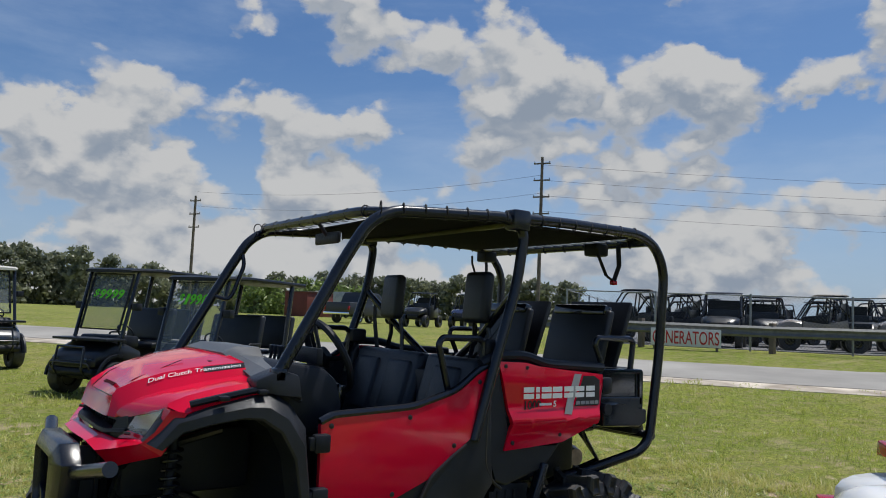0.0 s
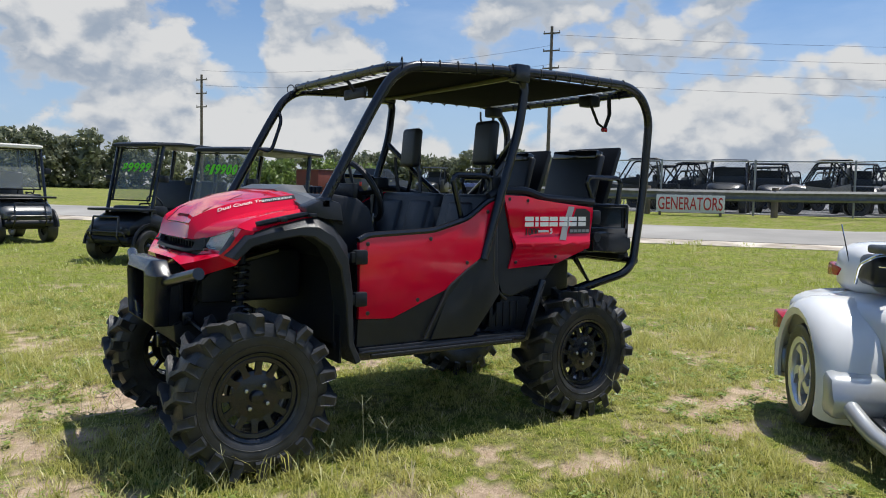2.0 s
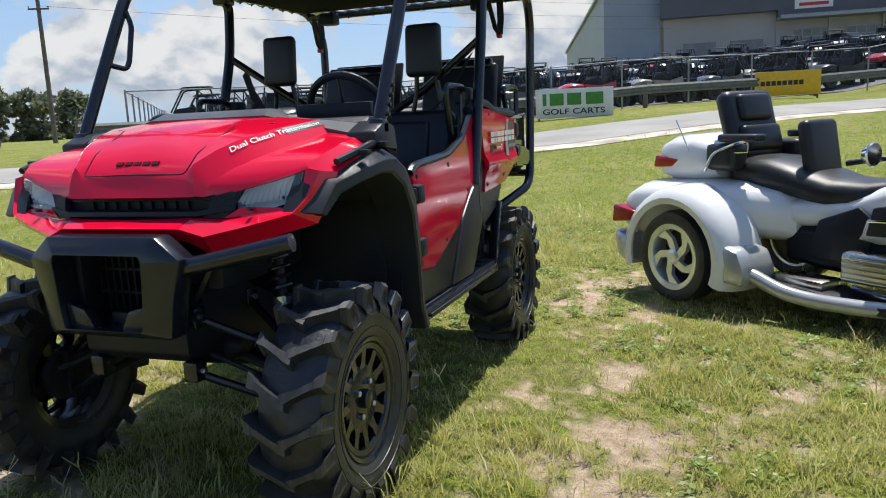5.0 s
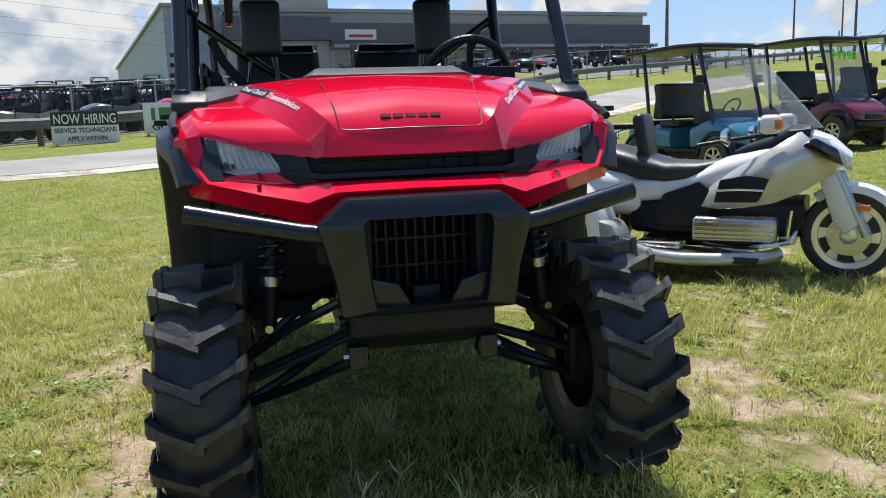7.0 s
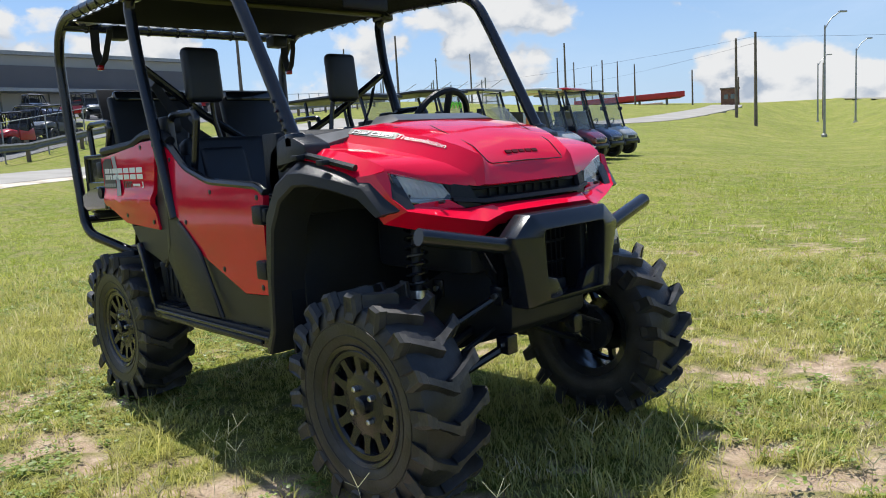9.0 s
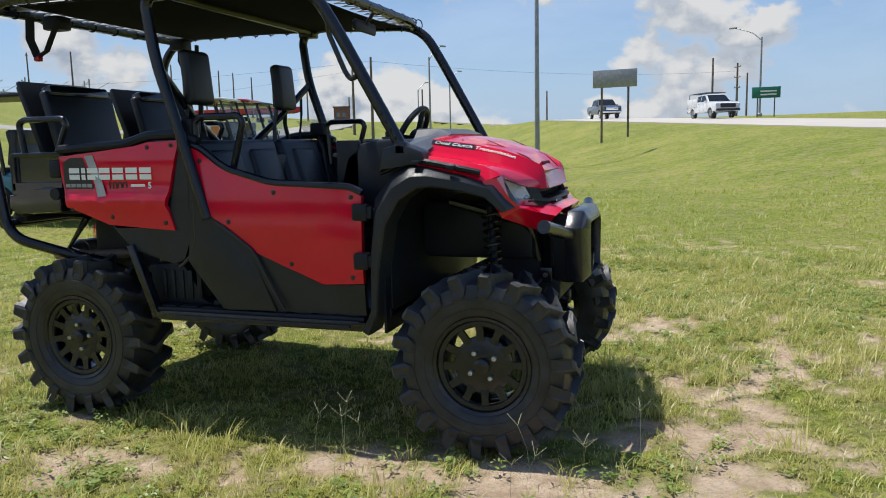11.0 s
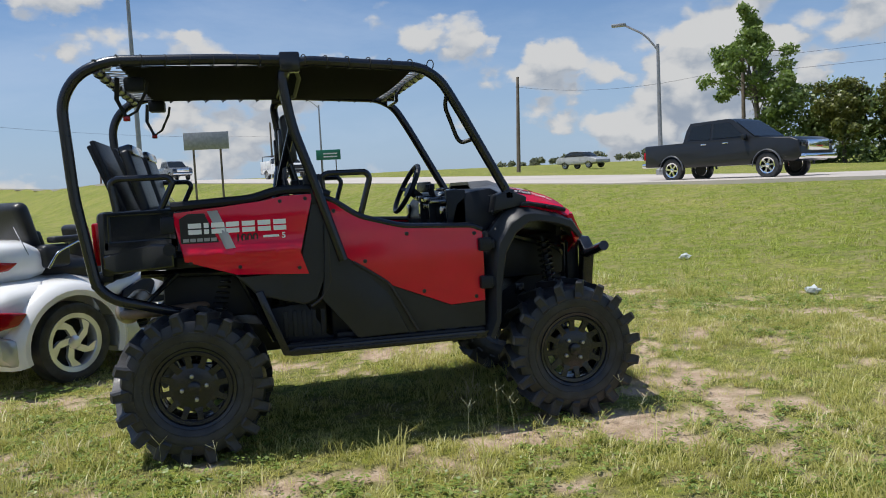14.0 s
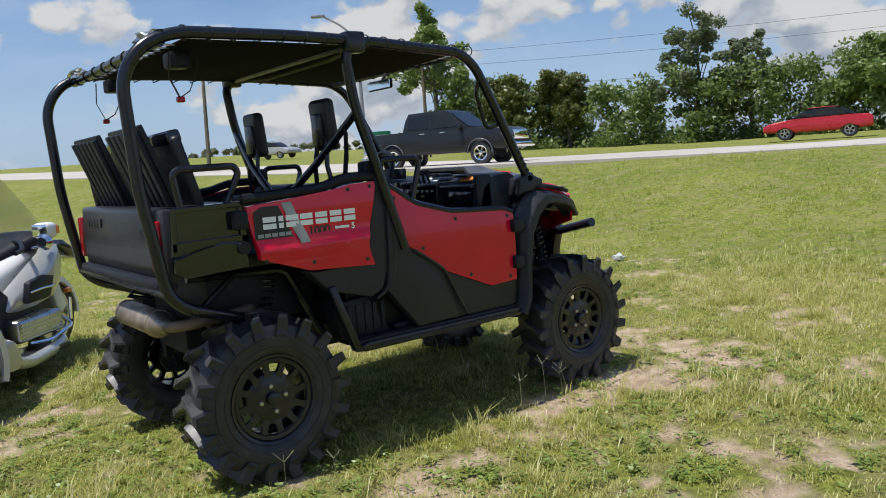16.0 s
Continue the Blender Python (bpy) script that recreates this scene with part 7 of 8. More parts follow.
def showroom():
    b = thing("showroom_building", "long beige metal showroom with dark fascia and glazed bay doors", "building")
    p0, p1 = Vector((-84.0, -4.5, 0)), Vector((-90.0, 46.0, 0))
    d = (p1 - p0).normalized()
    z0 = 5.0
    m = basis((p0.x, p0.y, z0), d, (0, 0, 1))
    L = (p1 - p0).length

    def slab(name, x0, x1, y0, y1, a, c, material, label=""):
        bm = BM()
        box(bm, x0, x1, y0, y1, a, c, m=m)
        return part(name, bm, material, b, label)
    slab("wall", 0, L, -2, 8.2, -40, 0, BEIGE)
    slab("fascia", 11, L + .3, 4.6, 7.0, .0, 1.2, BANDM, "dark fascia band")
    slab("fascia", -.3, 11, 5.2, 7.6, .0, 1.4, BANDM)
    slab("parapet", 0, 11, 8.2, 10.2, -12, .2, BEIGE)
    slab("parapet", -.4, L + .4, 8.2, 8.6, -.3, .4, GALV)
    slab("canopy", 11, L + .5, 4.25, 4.6, .0, 2.6, GALV, "pale metal canopy")
    for k in range(9):
        slab("pier", 11.0 + k * 4.9, 11.5 + k * 4.9, -1, 4.3, .0, .3, BEIGE)
    for k in range(7):
        x0 = 12.6 + k * 5.0
        door = slab("bay_door", x0, x0 + 3.6, -.5, 3.4, .02, .10, GALV, "glazed bay door")
        for r in range(3):
            for c in range(4):
                bm = BM()
                box(bm, x0 + .1 + c * .87, x0 + .87 + c * .87, 1.0 + r * .8, 1.68 + r * .8, .10, .13, m=m)
                ob = part("pane", bm, PANE, door)
    for k in range(2):
        w = slab("window", 2.0 + k * 4.6, 5.2 + k * 4.6, 0.2, 2.6, .02, .1, PANE, "dark shop window")
    s = slab("sign_panel", 12.5, 16.0, 5.2, 6.3, 1.2, 1.3, SIGNWHITE, "small white and red sign panel")
    bm = BM()
    box(bm, 12.9, 15.6, 5.45, 5.75, 1.3, 1.33, m=m)
    part("sign_bar", bm, SIGNRED, s)
    w = thing("workshop_building", "blue-grey clad workshop with a sloping roof", "building")
    bm = BM()
    mm = basis((-84.3, -4.7, z0), (-.965, -.26, 0), (0, 0, 1))
    prism(bm, [(0, -2), (0, 8.6), (22, 7.4), (52, 6.0), (52, -2)], "z", -6, -.2)
    lay(bm, mm)
    part("wall", bm, BLUEGREY, w)
    bm = BM()
    prism(bm, [(-.3, 8.6), (-.3, 8.9), (22, 7.7), (52.4, 6.3), (52.4, 6.0), (22, 7.4)], "z", -6.3, 0.2)
    lay(bm, mm)
    part("roof", bm, GALV, w)


showroom()

# rows of stock in front of the showroom, far off
for k in range(44):
    x, y = -58.0 - (k % 3) * 5.5 - (k // 3) * .35, -22 + (k // 3) * 4.3 + (k % 3) * 1.6
    col = ("grey", "charcoal", "black", "camo", "silver", "white", "charcoal", "red", "grey", "navy")[(k * 7) % 10]
    if k % 4 == 3:
        sedan(on_land(x, y, 20 + 10 * (k % 3)), col, "%s car among the stock rows" % col)
    else:
        src = yard_utv(on_land(x, y, -10 + 17 * (k % 3)), col, "%s side-by-side in the stock rows" % ("beige" if col == "camo" else col), True, k % 3 != 0)


# far steel frame, filling station and brick house
def far_frame():
    t = thing("steel_frame", "open grey steel lattice structure far off", "steel structure")
    o = Vector((-112, 92, 4.5))
    d = Vector((.62, .78, 0))
    for i in range(7):
        for j in range(2):
            p = o + d * (i * 3.3) + Vector((-.78, .62, 0)) * (j * 5)
            bm = BM()
            rod(bm, p, p + Vector((0, 0, 9 - (i % 3))), .12, 6)
            part("post", bm, GALV, t)
        for h in (2.5, 4.5, 6.5):
            p = o + d * (i * 3.3) + Vector((0, 0, h))
            bm = BM()
            rod(bm, p, p + d * 3.3, .10, 5)
            part("beam", bm, GALV, t)
            bm = BM()
            rod(bm, p, p + d * 3.3 + Vector((0, 0, 2)), .06, 5)
            part("brace", bm, GALV, t)
    c = thing("filling_station", "filling station with a long red canopy far off", "filling station")
    bm = BM()
    m = basis((-87, 118, 3.6), (.80, .60, .03), (0, 0, 1))
    box(bm, 0, 20, 3.4, 4.4, -8, 0, 0.05, m=m)
    part("canopy", bm, SIGNRED, c, "red flat canopy")
    for k in range(4):
        bm = BM()
        box(bm, 2 + k * 5, 2.4 + k * 5, -1, 3.4, -4.2, -3.8, m=m)
        part("column", bm, GALV, c)
    bm = BM()
    box(bm, 9, 17, -1, 3.0, -12, -9, 0.05, m=m)
    part("shop", bm, SIGNWHITE, c)
    h = thing("brick_building", "small brick building far off", "building", on_land(-64.0, 133.0, 25) @ Matrix.Scale(0.62, 4))
    bm = BM()
    box(bm, -2.4, 2.4, -2, 2, -1, 4.4, 0.05)
    part("wall", bm, surf("brown_brick", (.20, .10, .075), .85, var=.2, scale=2.0), h)
    bm = BM()
    box(bm, -2.7, 2.7, -2.3, 2.3, 4.4, 4.8, 0.05)
    part("roof", bm, FADED, h)
    for k in range(2):
        bm = BM()
        box(bm, -1.6 + k * 1.8, -.5 + k * 1.8, -2.06, -1.98, 1.6, 2.9)
        part("window", bm, PANE, h)


far_frame()


# ---- poles, lamps, road signs ----
def utility_pole(x, y, top, arms=1, group="utility poles", lean=0.0, label="weathered timber utility pole with cross arms"):
    z = float(land(x, y))
    t = thing("utility_pole", label, "utility pole", pose(x, y, z, 0, lean, 30), group)
    h = top - z
    bm = BM()
    tube(bm, [(0, 0, -.3), (0, 0, h * .5), (0, 0, h)], 0.17, 8)
    for v in bm.verts:
        k = 1.0 - 0.35 * max(0, v.co.z) / h
        v.co.x, v.co.y = v.co.x * k, v.co.y * k
    part("pole", bm, FADED, t)
    for k in range(arms):
        bm = BM()
        zz = h - .5 - k * 1.3
        box(bm, -.05, .05, -.65, .65, zz - .05, zz + .05)
        for yy in (-.6, .6):
            lathe(bm, [(0, .03), (.10, .04), (.13, .0)], 8, "z", (0, yy, zz + .07))
        part("cross_arm", bm, FADED, t)
    return t


for x, y, top, arms in ((-37.8, -40.8, 14.0, 4), (-21.1, -72.5, 12.2, 3), (-7.8, -125.6, 12.9, 2)):
    utility_pole(x, y, top, arms)
for x, y, top, arms in ((-30.4, 70.4, 10.0, 0), (-62.3, 132.8, 10.2, 1), (-69.2, 129.2, 12.1, 1), (-77.8, 124.0, 13.9, 0), (-91.5, 139.0, 16.5, 2), (-82.6, 120.8, 15.1, 0),
                        (-107.5, 152.2, 17.5, 0), (-98.8, 133.8, 17.0, 1), (-89.2, 116.0, 16.1, 0), (-94.5, 98.2, 16.9, 0), (-113.2, 107.6, 18.7, 1), (-112.7, 93.1, 19.6, 1),
                        (-93.0, 69.7, 16.4, 0), (-57.8, 32.2, 12.0, 0), (-72.0, 62.0, 15.0, 0), (-66.0, 88.0, 14.5, 1), (-40.0, 112.0, 9.5, 0), (-22.0, 120.0, 9.0, 0),
                        (2.6, 105.3, 11.4, 0), (5.6, 105.2, 10.6, 3), (7.7, 125.2, 10.8, 0), (-35.8, 77.6, 10.5, 0), (33.9, 44.5, 9.8, 0)):
    utility_pole(x, y, top, arms)
utility_pole(20.2, 54.2, 9.8, 0, lean=2.5, label="leaning timber utility pole")


def street_lamp(x, y, high, reach, yaw, label="tall grey steel street lamp"):
    t = thing("street_lamp", label, "street lamp", on_land(x, y, yaw), "street lamps")
    bm = BM()
    tube(bm, [(0, 0, -.2), (0, 0, high * .5), (0, 0, high)], 0.12, 10)
    for v in bm.verts:
        k = 1.0 - 0.4 * max(0, v.co.z) / high
        v.co.x, v.co.y = v.co.x * k, v.co.y * k
    part("mast", bm, GALV, t)
    bm = BM()
    lathe(bm, [(-.1, .24), (.28, .24), (.34, .16), (.34, .0)], 14, "z")
    part("base", bm, GALV, t)
    bm = BM()
    tube(bm, [(0, 0, high - .3), (reach * .35, 0, high + .5), (reach, 0, high + 1.1)], 0.05, 8, fillet=.5)
    arm = part("arm", bm, GALV, t)
    bm = BM()
    box(bm, reach - .1, reach + .6, -.14, .14, high + 1.04, high + 1.18, 0.03)
    part("lamp_head", bm, GALV, arm)


street_lamp(-5.1, 30.3, 10.5, 1.6, 60)
street_lamp(19.1, 30.1, 6.4, 1.6, 145)
street_lamp(6.6, 75.1, 7.2, 2.6, 150)
street_lamp(-23.3, 68.0, 9.4, 1.5, 60)
street_lamp(-30.0, 95.0, 8.5, 1.5, 60)
street_lamp(-39.4, 108.5, 8.0, 1.5, 60)


def road_sign(x, y, wide, high, z0, yaw, material, label, text=False):
    t = thing("road_sign", label, "road sign", on_land(x, y, yaw))
    bm = BM()
    box(bm, -.03, .03, -wide / 2, wide / 2, z0, z0 + high, 0.02)
    plate = part("panel", bm, material, t)
    for yy in (-wide * .3, wide * .3):
        bm = BM()
        box(bm, .03, .12, yy - .05, yy + .05, -.2, z0 + high * .9)
        part("post", bm, FADED, t)
    if text:
        for k in range(2):
            bm = BM()
            box(bm, -.036, -.03, -wide * .36, wide * .2, z0 + high * (.25 + .3 * k), z0 + high * (.38 + .3 * k))
            part("text_bar", bm, SIGNWHITE, plate)


road_sign(-2.85, 40.2, 2.45, 0.95, 2.85, 80, GALV, "back of a plain grey road sign on two posts")
road_sign(6.8, 70.2, 2.3, 0.95, 1.65, 82, ROADGREEN, "green road sign on two posts", True)
road_sign(36.4, 54.8, 1.9, 1.0, 1.0, 60, ROADGREEN, "small green road sign on two posts", True)


# overhead lines
def wires():
    t = thing("overhead_wires", "thin dark overhead power lines", "power line")
    spans = [((-37.8, -40.8), (-95, 5), z) for z in (13.4, 12.2, 11.0, 9.8)] + [((-37.8, -40.8), (-21.1, -72.5), z) for z in (12.6, 11.2)]
    spans += [((33.9, 44.5), (70, -20), z) for z in (9.4, 8.4, 6.6)] + [((33.9, 44.5), (20.2, 54.2), z) for z in (9.0,)]
    spans += [((-30.4, 70.4), (-93.0, 69.7), 9.6), ((-30.4, 70.4), (-94.5, 98.2), 9.0), ((-30.4, 70.4), (6.0, 105.2), 9.6)]
    for a, b, z in spans:
        bm = BM()
        pts = []
        for i in range(13):
            f = i / 12
            pts.append((a[0] + (b[0] - a[0]) * f, a[1] + (b[1] - a[1]) * f, z - 1.4 * 4 * f * (1 - f) * .6))
        tube(bm, pts, 0.011, 4)
        part("wire", bm, BLACK, t)


wires()
# litter on the grass
for x, y, sc in ((6.0, 6.3, .12), (5.2, 2.4, .10)):
    t = thing("plastic_litter", "crumpled clear plastic litter on the grass", "litter", on_land(x, y, 30))
    bm = BM()
    bmesh.ops.create_icosphere(bm, subdivisions=2, radius=sc)
    for v in bm.verts:
        v.co *= 0.7 + 0.6 * noise.noise(v.co * 18)
        v.co.z = v.co.z * 0.6 + 0.05
    part("sheet", bm, surf("dull_plastic", (.55, .58, .58), .35, var=.15), t, smooth=0)


# the road's far bend up the hill
def bend(points, half):
    bm = BM()
    rows = []
    n = 40
    for i in range(n + 1):
        f = i / n * (len(points) - 1)
        k = min(int(f), len(points) - 2)
        a, b = Vector(points[k]), Vector(points[k + 1])
        p0, p3 = Vector(points[max(0, k - 1)]), Vector(points[min(len(points) - 1, k + 2)])
        u = f - k
        q = .5 * (2 * a + (b - p0) * u + (2 * p0 - 5 * a + 4 * b - p3) * u * u + (3 * a - p0 - 3 * b + p3) * u ** 3)
        d = ((b - p0) * (1 - u) + (p3 - a) * u).normalized()
        row = []
        for o in (-half, -half * .5, 0, half * .5, half):
            x, y = q.x - d.y * o, q.y + d.x * o
            row.append((x, y, float(land(x, y)) + .035))
        rows.append([(row[0][0], row[0][1], row[0][2] - .3), *row, (row[-1][0], row[-1][1], row[-1][2] - .3)])
    grid(bm, rows)
    tagged(new("road_bend", finish("road_bend", bm, ASPHALT)), "pale road bending up the far hill", "road", kind="structure")


bend([(-47.5, 34.6), (-42.5, 42.0), (-38.0, 52.0), (-37.0, 62.0), (-42.7, 81.0), (-51.4, 105.0), (-62.0, 128.0)], 2.4)


# far shed, trailer and vehicles beyond the yard's end
shed = thing("red_shed", "low rust-red metal shed at the wood's edge", "shed", pose(-34.1, -72.4, .8, 0, 0, 25))
bm = BM()
box(bm, -2.6, 2.6, -1.5, 1.5, -.4, 2.55, 0.03)
part("wall", bm, surf("rust_red_metal", (.15, .035, .028), .7, var=.15, scale=1.5), shed)
bm = BM()
box(bm, -2.7, 2.7, -1.6, 1.6, 2.55, 2.65, 0.02)
part("roof", bm, FADED, shed)
tr = thing("cargo_trailer", "pale grey box trailer parked at the wood's edge", "trailer", pose(-36.0, -66.8, .85, 0, 0, 28))
bm = BM()
box(bm, -2.0, 2.0, -1.1, 1.1, .55, 2.6, 0.06)
part("body", bm, PAINT["silver"], tr)
for s in both_sides():
    road_wheel(tr, (-.3, s * .98, .36), .36, .24, .2, s, STEEL, 6)
pickup(on_land(-22.6, -40.4, 205), "charcoal", "charcoal pickup truck parked beyond the yard")
yard_utv(on_land(-23.0, -34.2, 35), "black", "black four-seat side-by-side parked beside the road")
yard_utv(on_land(-25.4, -33.0, 35), "navy", "navy four-seat side-by-side parked beside the road")


# ---- trees ----
def leaf_material(name, dark, light, dry=None, through_light=0.38, patchy=0.0):
    m = bpy.data.materials.new(name)
    m.use_nodes = True
    nt = m.node_tree
    N, L = nt.nodes.new, nt.links.new
    nt.nodes.remove(nt.nodes["Principled BSDF"])
    g = N("ShaderNodeNewGeometry")
    r = N("ShaderNodeValToRGB")
    e = r.color_ramp.elements
    e[0].color, e[1].color = (*dark, 1), (*light, 1)
    if dry:
        e[1].position = 0.70
        x = e.new(0.88)
        x.color = (*dry, 1)
    if patchy:
        # broad drifts of greener and drier growth under the single leaf's own shade
        tc, drift, blend = N("ShaderNodeTexCoord"), N("ShaderNodeTexNoise"), N("ShaderNodeMix")
        drift.inputs["Scale"].default_value, drift.inputs["Detail"].default_value, drift.inputs["Roughness"].default_value = 2.6, 5.0, 0.65
        L(tc.outputs["Object"], drift.inputs["Vector"])
        spread = N("ShaderNodeMapRange")
        spread.inputs["From Min"].default_value, spread.inputs["From Max"].default_value = 0.32, 0.68
        L(drift.outputs["Fac"], spread.inputs["Value"])
        blend.inputs[0].default_value = patchy
        L(g.outputs["Random Per Island"], blend.inputs[2])
        L(spread.outputs[0], blend.inputs[3])
        L(blend.outputs[0], r.inputs[0])
    else:
        L(g.outputs["Random Per Island"], r.inputs[0])
    d, t = N("ShaderNodeBsdfDiffuse"), N("ShaderNodeBsdfTranslucent")
    gl = N("ShaderNodeBsdfGlossy")
    gl.inputs["Roughness"].default_value = 0.45
    L(r.outputs[0], d.inputs[0])
    L(r.outputs[0], t.inputs[0])
    a, b = N("ShaderNodeMixShader"), N("ShaderNodeMixShader")
    a.inputs[0].default_value, b.inputs[0].default_value = through_light, 0.04
    L(d.outputs[0], a.inputs[1])
    L(t.outputs[0], a.inputs[2])
    L(a.outputs[0], b.inputs[1])
    L(gl.outputs[0], b.inputs[2])
    L(b.outputs[0], nt.nodes["Material Output"].inputs[0])
    return m


def raw_mesh(name, verts, sides, material):
    """A mesh of loose faces with the same number of sides."""
    n = len(verts) // sides
    me = bpy.data.meshes.new(name)
    me.vertices.add(len(verts))
    me.vertices.foreach_set("co", verts.astype(np.float32).ravel())
    me.loops.add(n * sides)
    me.loops.foreach_set("vertex_index", np.arange(n * sides, dtype=np.int32))
    me.polygons.add(n)
    me.polygons.foreach_set("loop_start", np.arange(0, n * sides, sides, dtype=np.int32))
    me.update(calc_edges=True)
    me.materials.append(material)
    return me


def leaves(centres, radius, per, size, rng):
    """Leaf quads round clump centres."""
    n = len(centres) * per
    c = np.repeat(centres, per, 0)
    d = rng.normal(size=(n, 3))
    d /= np.linalg.norm(d, axis=1, keepdims=True)
    p = c + d * np.repeat(radius, per)[:, None] * (rng.random((n, 1)) ** 0.45) * (1, 1, .75)
    u = rng.normal(size=(n, 3))
    u /= np.linalg.norm(u, axis=1, keepdims=True)
    v = np.cross(u, d + 0.3 * rng.normal(size=(n, 3)))
    v /= np.linalg.norm(v, axis=1, keepdims=True) + 1e-9
    s = size * (0.6 + 0.8 * rng.random((n, 1)))
    u, v = u * s, v * s * 0.6
    return np.stack([p - u, p + v * .9, p + u, p - v * .9], 1).reshape(-1, 3)


LEAF = leaf_material("tree_leaves", (0.12, 0.19, 0.040), (0.26, 0.35, 0.09), None, 0.5)
LEAFB = leaf_material("bush_leaves", (0.115, 0.17, 0.045), (0.24, 0.32, 0.09), None, 0.5)
# distance haze is put into this leaf colour: paler and greyer green
OAK = leaf_material("hazed_oak_leaves", (0.145, 0.165, 0.100), (0.225, 0.24, 0.145), None, 0.45)
LEAFP = leaf_material("grey_green_leaves", (0.13, 0.17, 0.085), (0.24, 0.28, 0.15), None, 0.5)
BARK = surf("grey_bark", (0.13, 0.115, 0.095), 0.9, var=0.3, scale=4.0, bump=0.6, bscale=20.0)


def tree(x, y, high, spread, seed, label, open_crown=False, material=None, size=0.125):
    rng = np.random.default_rng(seed)
    t = thing("tree", label, "tree", on_land(x, y, 0), "trees beyond the highway")
    bm = BM()
    tips = []
    base = [(0, 0, -.3)]
    px = py = 0.0
    for k in range(1, 7):
        px, py = px + rng.normal() * .12, py + rng.normal() * .12
        base.append((px, py, high * .72 * k / 6))
    for a, b, ra, rb in [(base[i], base[i + 1], .22 * (1 - i / 8), .22 * (1 - (i + 1) / 8)) for i in range(6)]:
        tube(bm, [a, b], (ra + rb) / 2 * high / 9, 8)
    for k in range(26):
        f = .30 + .70 * rng.random()
        i = min(5, int(f * 6))
        s = Vector(base[i]).lerp(Vector(base[i + 1]), f * 6 - i if i < 5 else min(1, f * 6 - 5))
        a = rng.random() * 2 * math.pi
        reach = spread * (.35 + .65 * rng.random()) * (1.15 - .75 * max(0, f - .4))
        e = s + Vector((math.cos(a) * reach, math.sin(a) * reach, high * (.06 + .20 * rng.random())))
        mid = s.lerp(e, .5) + Vector((0, 0, .12 * high * rng.random()))
        tube(bm, [s, mid, e], .035 * high / 9, 5)
        tips += [e, s.lerp(e, .7) + Vector(rng.normal(size=3) * .3)]
        if not open_crown:
            tips.append(mid + Vector(rng.normal(size=3) * .4))
    part("trunk", bm, BARK, t, "grey branching trunk")
    c = np.array([tuple(v) for v in tips])
    c = c[c[:, 2] > high * .18]
    me = raw_mesh("crown", leaves(c, (.55 if open_crown else .85) * (.6 + .7 * rng.random(len(c))) * high / 9, 190, size, rng), 4, material or LEAF)
    ob = new("crown", me)
    ob.parent = t
    tagged(ob, "leafy green crown with gaps")
    return t


tree(34.4, 44.4, 11.2, 3.5, 3, "tall slender broadleaf tree beyond the highway", open_crown=True, size=0.15)
tree(38.6, 40.2, 6.2, 2.4, 5, "rounded yellow-green tree beyond the highway", material=leaf_material("olive_leaves", (0.085, 0.105, 0.020), (0.19, 0.20, 0.05)))
tree(41.8, 37.0, 6.4, 2.3, 8, "rounded olive tree beyond the highway", material=bpy.data.materials["olive_leaves"])
tree(47.4, 30.2, 9.6, 3.0, 13, "tall open-crowned tree beyond the highway", open_crown=True, material=LEAFP)
tree(49.6, 26.4, 7.6, 2.2, 21, "wispy tree with bare gaps beyond the highway", open_crown=True, material=LEAFP)
tree(53.0, 19.0, 6.8, 3.0, 34, "dense green tree beyond the highway")
tree(55.5, 13.0, 7.6, 3.2, 55, "dense green tree beyond the highway")


def woods(name, label, line, low, high, deep, seed, material, step=1.3, size=0.22, per=170):
    """A belt of trees and bushes too many to count, along a line."""
    rng = np.random.default_rng(seed)
    pts = []
    for (x0, y0), (x1, y1) in zip(line, line[1:]):
        n = max(2, int(math.hypot(x1 - x0, y1 - y0) / step))
        nx, ny = -(y1 - y0), (x1 - x0)
        q = math.hypot(nx, ny)
        for i in range(n):
            f = (i + rng.random()) / n
            o = (rng.random() - .5) * deep
            x, y = x0 + (x1 - x0) * f + nx / q * o, y0 + (y1 - y0) * f + ny / q * o
            h = low + (high - low) * float(rough_noise(np.array([x * .11]), np.array([y * .11]), seed)[0]) * 1.25 * (.7 + .5 * rng.random())
            k = max(2, int(h / 1.3))
            for j in range(k):
                pts.append((x + rng.normal() * .6, y + rng.normal() * .6, float(land(x, y)) + h * (j + .5 * rng.random()) / k, .8 + .8 * rng.random() * h / 5))
    p = np.array(pts)
    me = raw_mesh(name, leaves(p[:, :3], p[:, 3], per, size, rng), 4, material)
    tagged(new(name, me), label, "woods", kind="stuff")


woods("hedge_wood", "dense green bushes beyond the highway", [(35.2, 44.0), (37.0, 42.0), (41.0, 38.5), (50.0, 27.0), (55.0, 17.0), (58.0, 4.0), (60.0, -16.0)], 3.6, 7.0, 4.5, 4, LEAFB, 0.52, 0.155, 210)
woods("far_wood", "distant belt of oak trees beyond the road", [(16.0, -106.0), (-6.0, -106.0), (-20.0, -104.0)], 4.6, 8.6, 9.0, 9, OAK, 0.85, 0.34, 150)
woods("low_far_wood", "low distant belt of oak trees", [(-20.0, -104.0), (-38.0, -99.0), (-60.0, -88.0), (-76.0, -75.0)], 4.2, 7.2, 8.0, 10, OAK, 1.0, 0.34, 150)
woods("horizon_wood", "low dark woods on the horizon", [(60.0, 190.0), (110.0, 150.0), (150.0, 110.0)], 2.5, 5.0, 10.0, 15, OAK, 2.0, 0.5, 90)
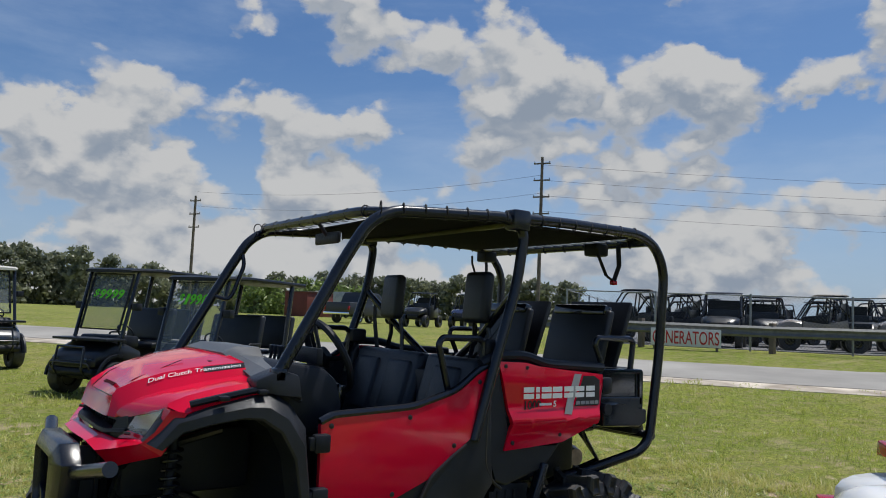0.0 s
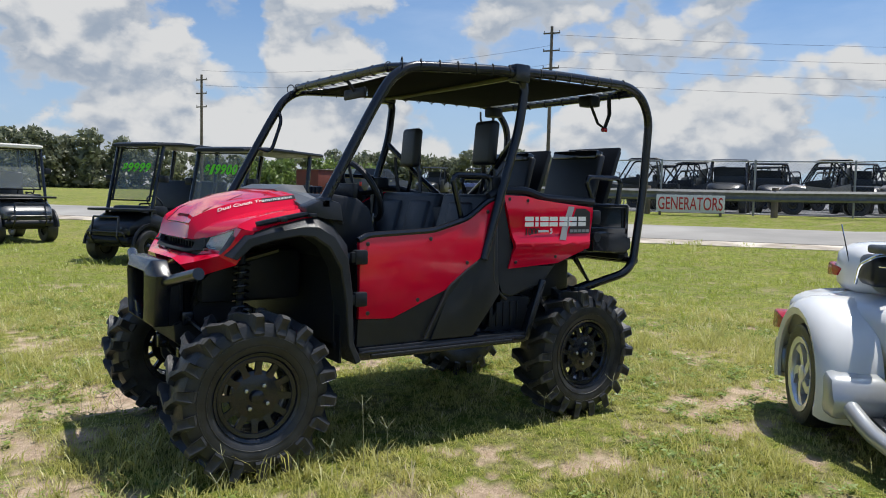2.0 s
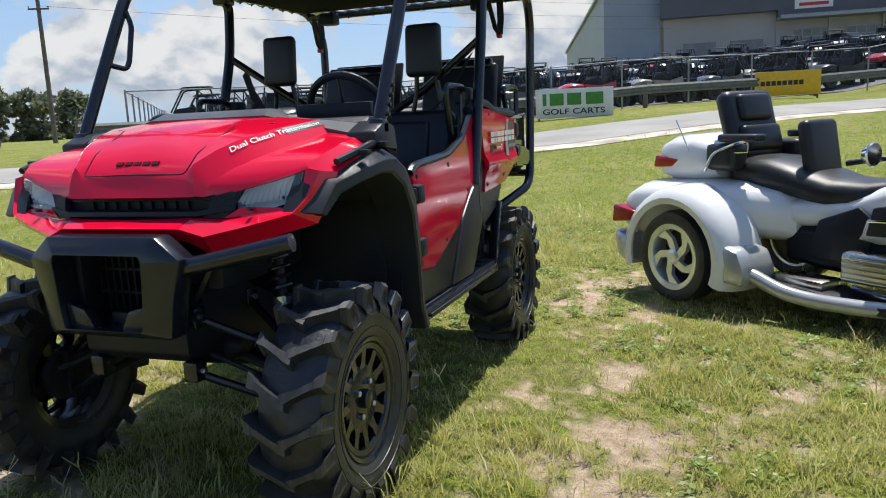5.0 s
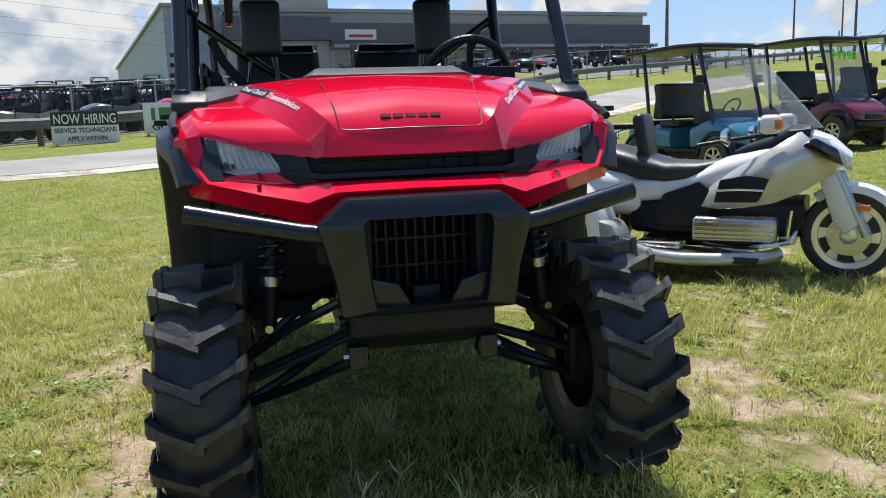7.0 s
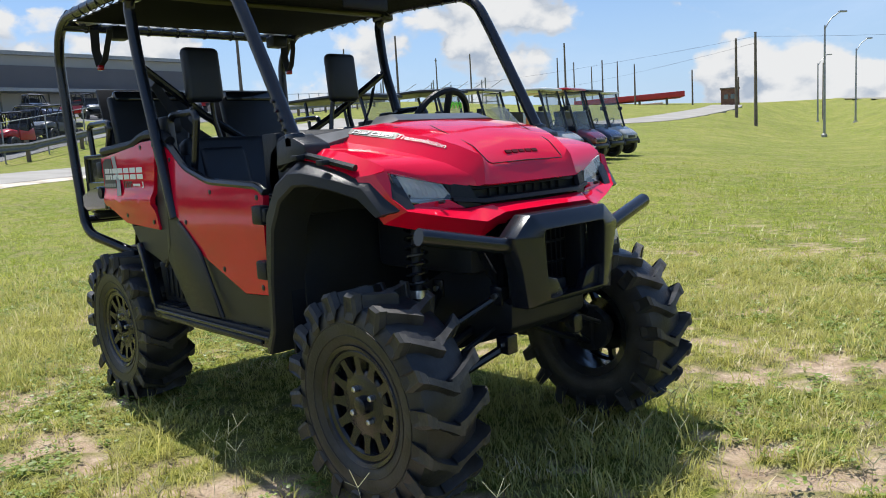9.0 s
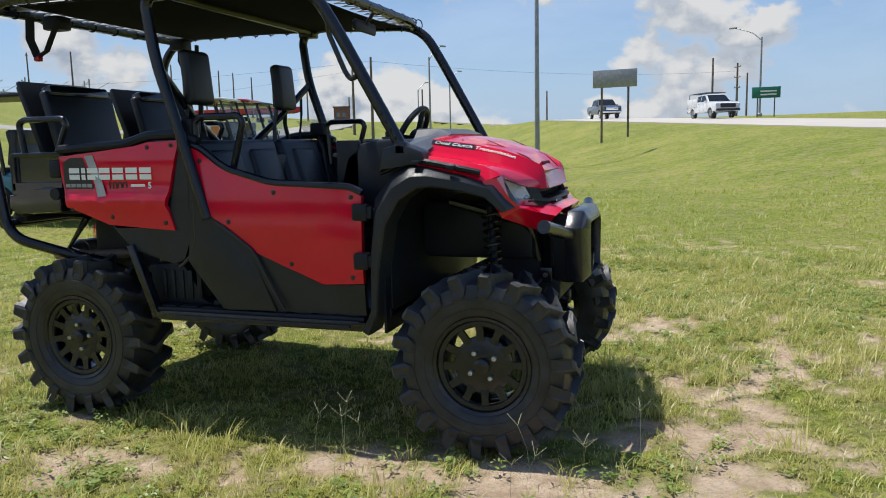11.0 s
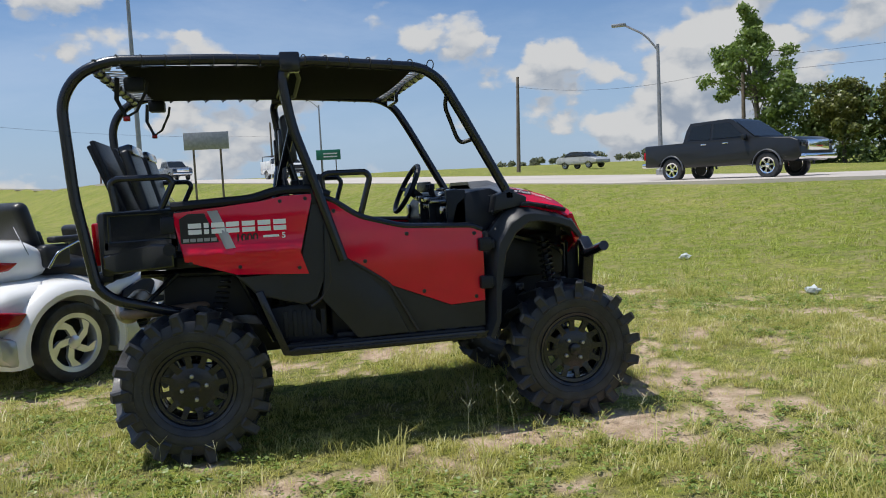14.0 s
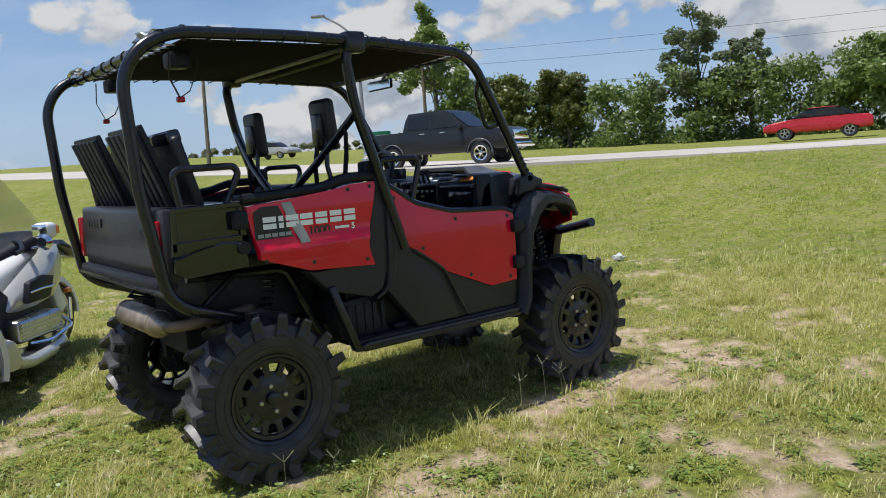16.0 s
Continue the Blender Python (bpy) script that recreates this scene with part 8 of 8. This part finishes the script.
woods("near_wood", "bright green bushes by the road", [(-30.0, -84.0), (-44.0, -78.0)], 2.5, 5.5, 4.0, 19, LEAFB, 1.0, 0.25, 130)


# ---- grass ----
GRASS = leaf_material("grass_blades", (0.340, 0.350, 0.082), (0.590, 0.555, 0.180), (0.78, 0.67, 0.46), 0.5, patchy=0.55)
FIELD = leaf_material("field_blades", (0.235, 0.300, 0.040), (0.415, 0.455, 0.088), (0.58, 0.53, 0.26), 0.5, patchy=0.55)


def grass(name, label, count, inner, outer, long, wide, seed, fade, tuft=6, material=GRASS):
    rng = np.random.default_rng(seed)
    n = count // tuft
    r = np.sqrt(inner ** 2 + (outer ** 2 - inner ** 2) * rng.random(n))
    a = 2 * math.pi * rng.random(n)
    x, y = r * np.cos(a), r * np.sin(a)
    thick = rough_noise(x * 1.7, y * 1.7, 31)
    keep = rng.random(n) > bareness(x, y) * 0.93
    keep &= rng.random(n) < (0.55 + 0.8 * smooth01((thick - 0.32) / 0.25)) * (1.0 - smooth01((r - fade) / (outer - fade + 0.01)))
    keep &= (lot_way(x, y) < 14.6) & (highway_way(x, y) < 17.0)
    x, y, thick = x[keep], y[keep], thick[keep]
    big = (0.60 + 0.7 * smooth01((thick - 0.38) / 0.22)) * (0.5 + 0.9 * rng.random(len(x)) ** 2)
    x, y, big = (np.repeat(v, tuft) for v in (x, y, big))
    m = len(x)
    spread = wide * 7.0
    x, y = x + rng.normal(size=m) * spread, y + rng.normal(size=m) * spread
    z = land(x, y) + 0.03 * (rough_noise(x * 1.3, y * 1.3, 3) - 0.47) - 0.004
    a = 2 * math.pi * rng.random(m)
    h = long * big * (0.5 + 0.8 * rng.random(m))
    lean = h * (0.3 + 1.0 * rng.random(m))
    dx, dy = np.cos(a), np.sin(a)
    w = wide * (0.6 + 0.6 * rng.random(m))
    p = np.stack([x, y, z], -1)
    side = np.stack([-dy * w, dx * w, 0 * w], -1)
    mid = p + np.stack([dx * lean * .35, dy * lean * .35, h * .62], -1)
    tip = p + np.stack([dx * lean, dy * lean, h * .95], -1)
    verts = np.stack([p, mid + side, tip, mid - side], 1).reshape(-1, 3)
    me = raw_mesh(name, verts, 4, material)
    tagged(new(name, me), label, "grass", kind="stuff")


grass("grass", "short green and straw grass blades", 640000, 0.0, 6.2, 0.046, 0.0026, 1, 5.2, tuft=8)
grass("grass_tufts", "taller loose tufts of green grass", 100000, 0.0, 7.0, 0.092, 0.0030, 8, 5.8, tuft=14)
grass("field_grass", "short sunlit field grass", 420000, 4.6, 22.0, 0.072, 0.0055, 2, 8.0, material=FIELD)


def stalks():
    rng = np.random.default_rng(12)
    bm = BM()
    spots = [(1.55, .0, 9), (1.7, -.35, 7), (1.45, .45, 6), (1.35, -1.0, 10), (.55, -1.0, 9), (1.2, .95, 8), (.5, .95, 8), (-.9, -1.05, 4), (1.85, -.9, 4), (-1.0, 1.0, 5), (-2.6, 2.3, 3), (2.3, .2, 5)]
    for cx, cy, n in spots:
        for _ in range((n + 1) // 2):
            x, y = cx + rng.normal() * .16, cy + rng.normal() * .16
            h = .14 + .16 * rng.random()
            a, l = rng.random() * 6.28, h * .35 * rng.random()
            top = Vector((x + l * math.cos(a), y + l * math.sin(a), h))
            tube(bm, [(x, y, 0), (x + .3 * l * math.cos(a), y + .3 * l * math.sin(a), h * .6), top], .0009, 4)
            for k in range(3):
                b = a + (k - 1) * 1.6
                tube(bm, [top, top + Vector((.045 * math.cos(b), .045 * math.sin(b), .03 + .02 * rng.random()))], .0012, 4)
    ob = new("seed_stalks", finish("seed_stalks", bm, surf("dry_seed_stalk", (.36, .36, .22), .8, var=.2)))
    tagged(ob, "thin pale grass seed stalks", "grass", kind="stuff")


stalks()


def weeds():
    """Low broad-leaved weeds in loose mats."""
    rng = np.random.default_rng(44)
    n = 15000
    r = np.sqrt(0.6 + 36.0 * rng.random(n))
    a = 2 * math.pi * rng.random(n)
    x, y = r * np.cos(a), r * np.sin(a)
    mat = rough_noise(x * 1.1, y * 1.1, 71)
    keep = (rng.random(n) < smooth01((mat - 0.44) / 0.12)) & (rng.random(n) > bareness(x, y) * 0.8)
    x, y = x[keep], y[keep]
    per = 11
    high = np.repeat(0.018 + 0.045 * rng.random(len(x)), per)
    x, y = np.repeat(x, per), np.repeat(y, per)
    m = len(x)
    a = 2 * math.pi * rng.random(m)
    d = 0.008 + 0.035 * rng.random(m)
    dx, dy = np.cos(a), np.sin(a)
    px, py = x + dx * d, y + dy * d
    pz = land(px, py) + 0.03 * (rough_noise(px * 1.3, py * 1.3, 3) - 0.47) + high * (0.3 + 0.7 * rng.random(m))
    ln, wd = 0.008 + 0.010 * rng.random(m), 0.0045 + 0.004 * rng.random(m)
    tilt = 0.5 * (rng.random(m) - 0.4)
    p = np.stack([px, py, pz], -1)
    u = np.stack([dx * ln, dy * ln, ln * tilt], -1)
    v = np.stack([-dy * wd, dx * wd, wd * 0.4 * rng.normal(size=m)], -1)
    me = raw_mesh("weeds", np.stack([p - u, p + v, p + u, p - v], 1).reshape(-1, 3), 4, leaf_material("weed_leaves", (0.17, 0.25, 0.055), (0.33, 0.42, 0.10), None, 0.45))
    tagged(new("weeds", me), "low broad-leaved green weeds in the grass", "weeds", kind="stuff")


weeds()
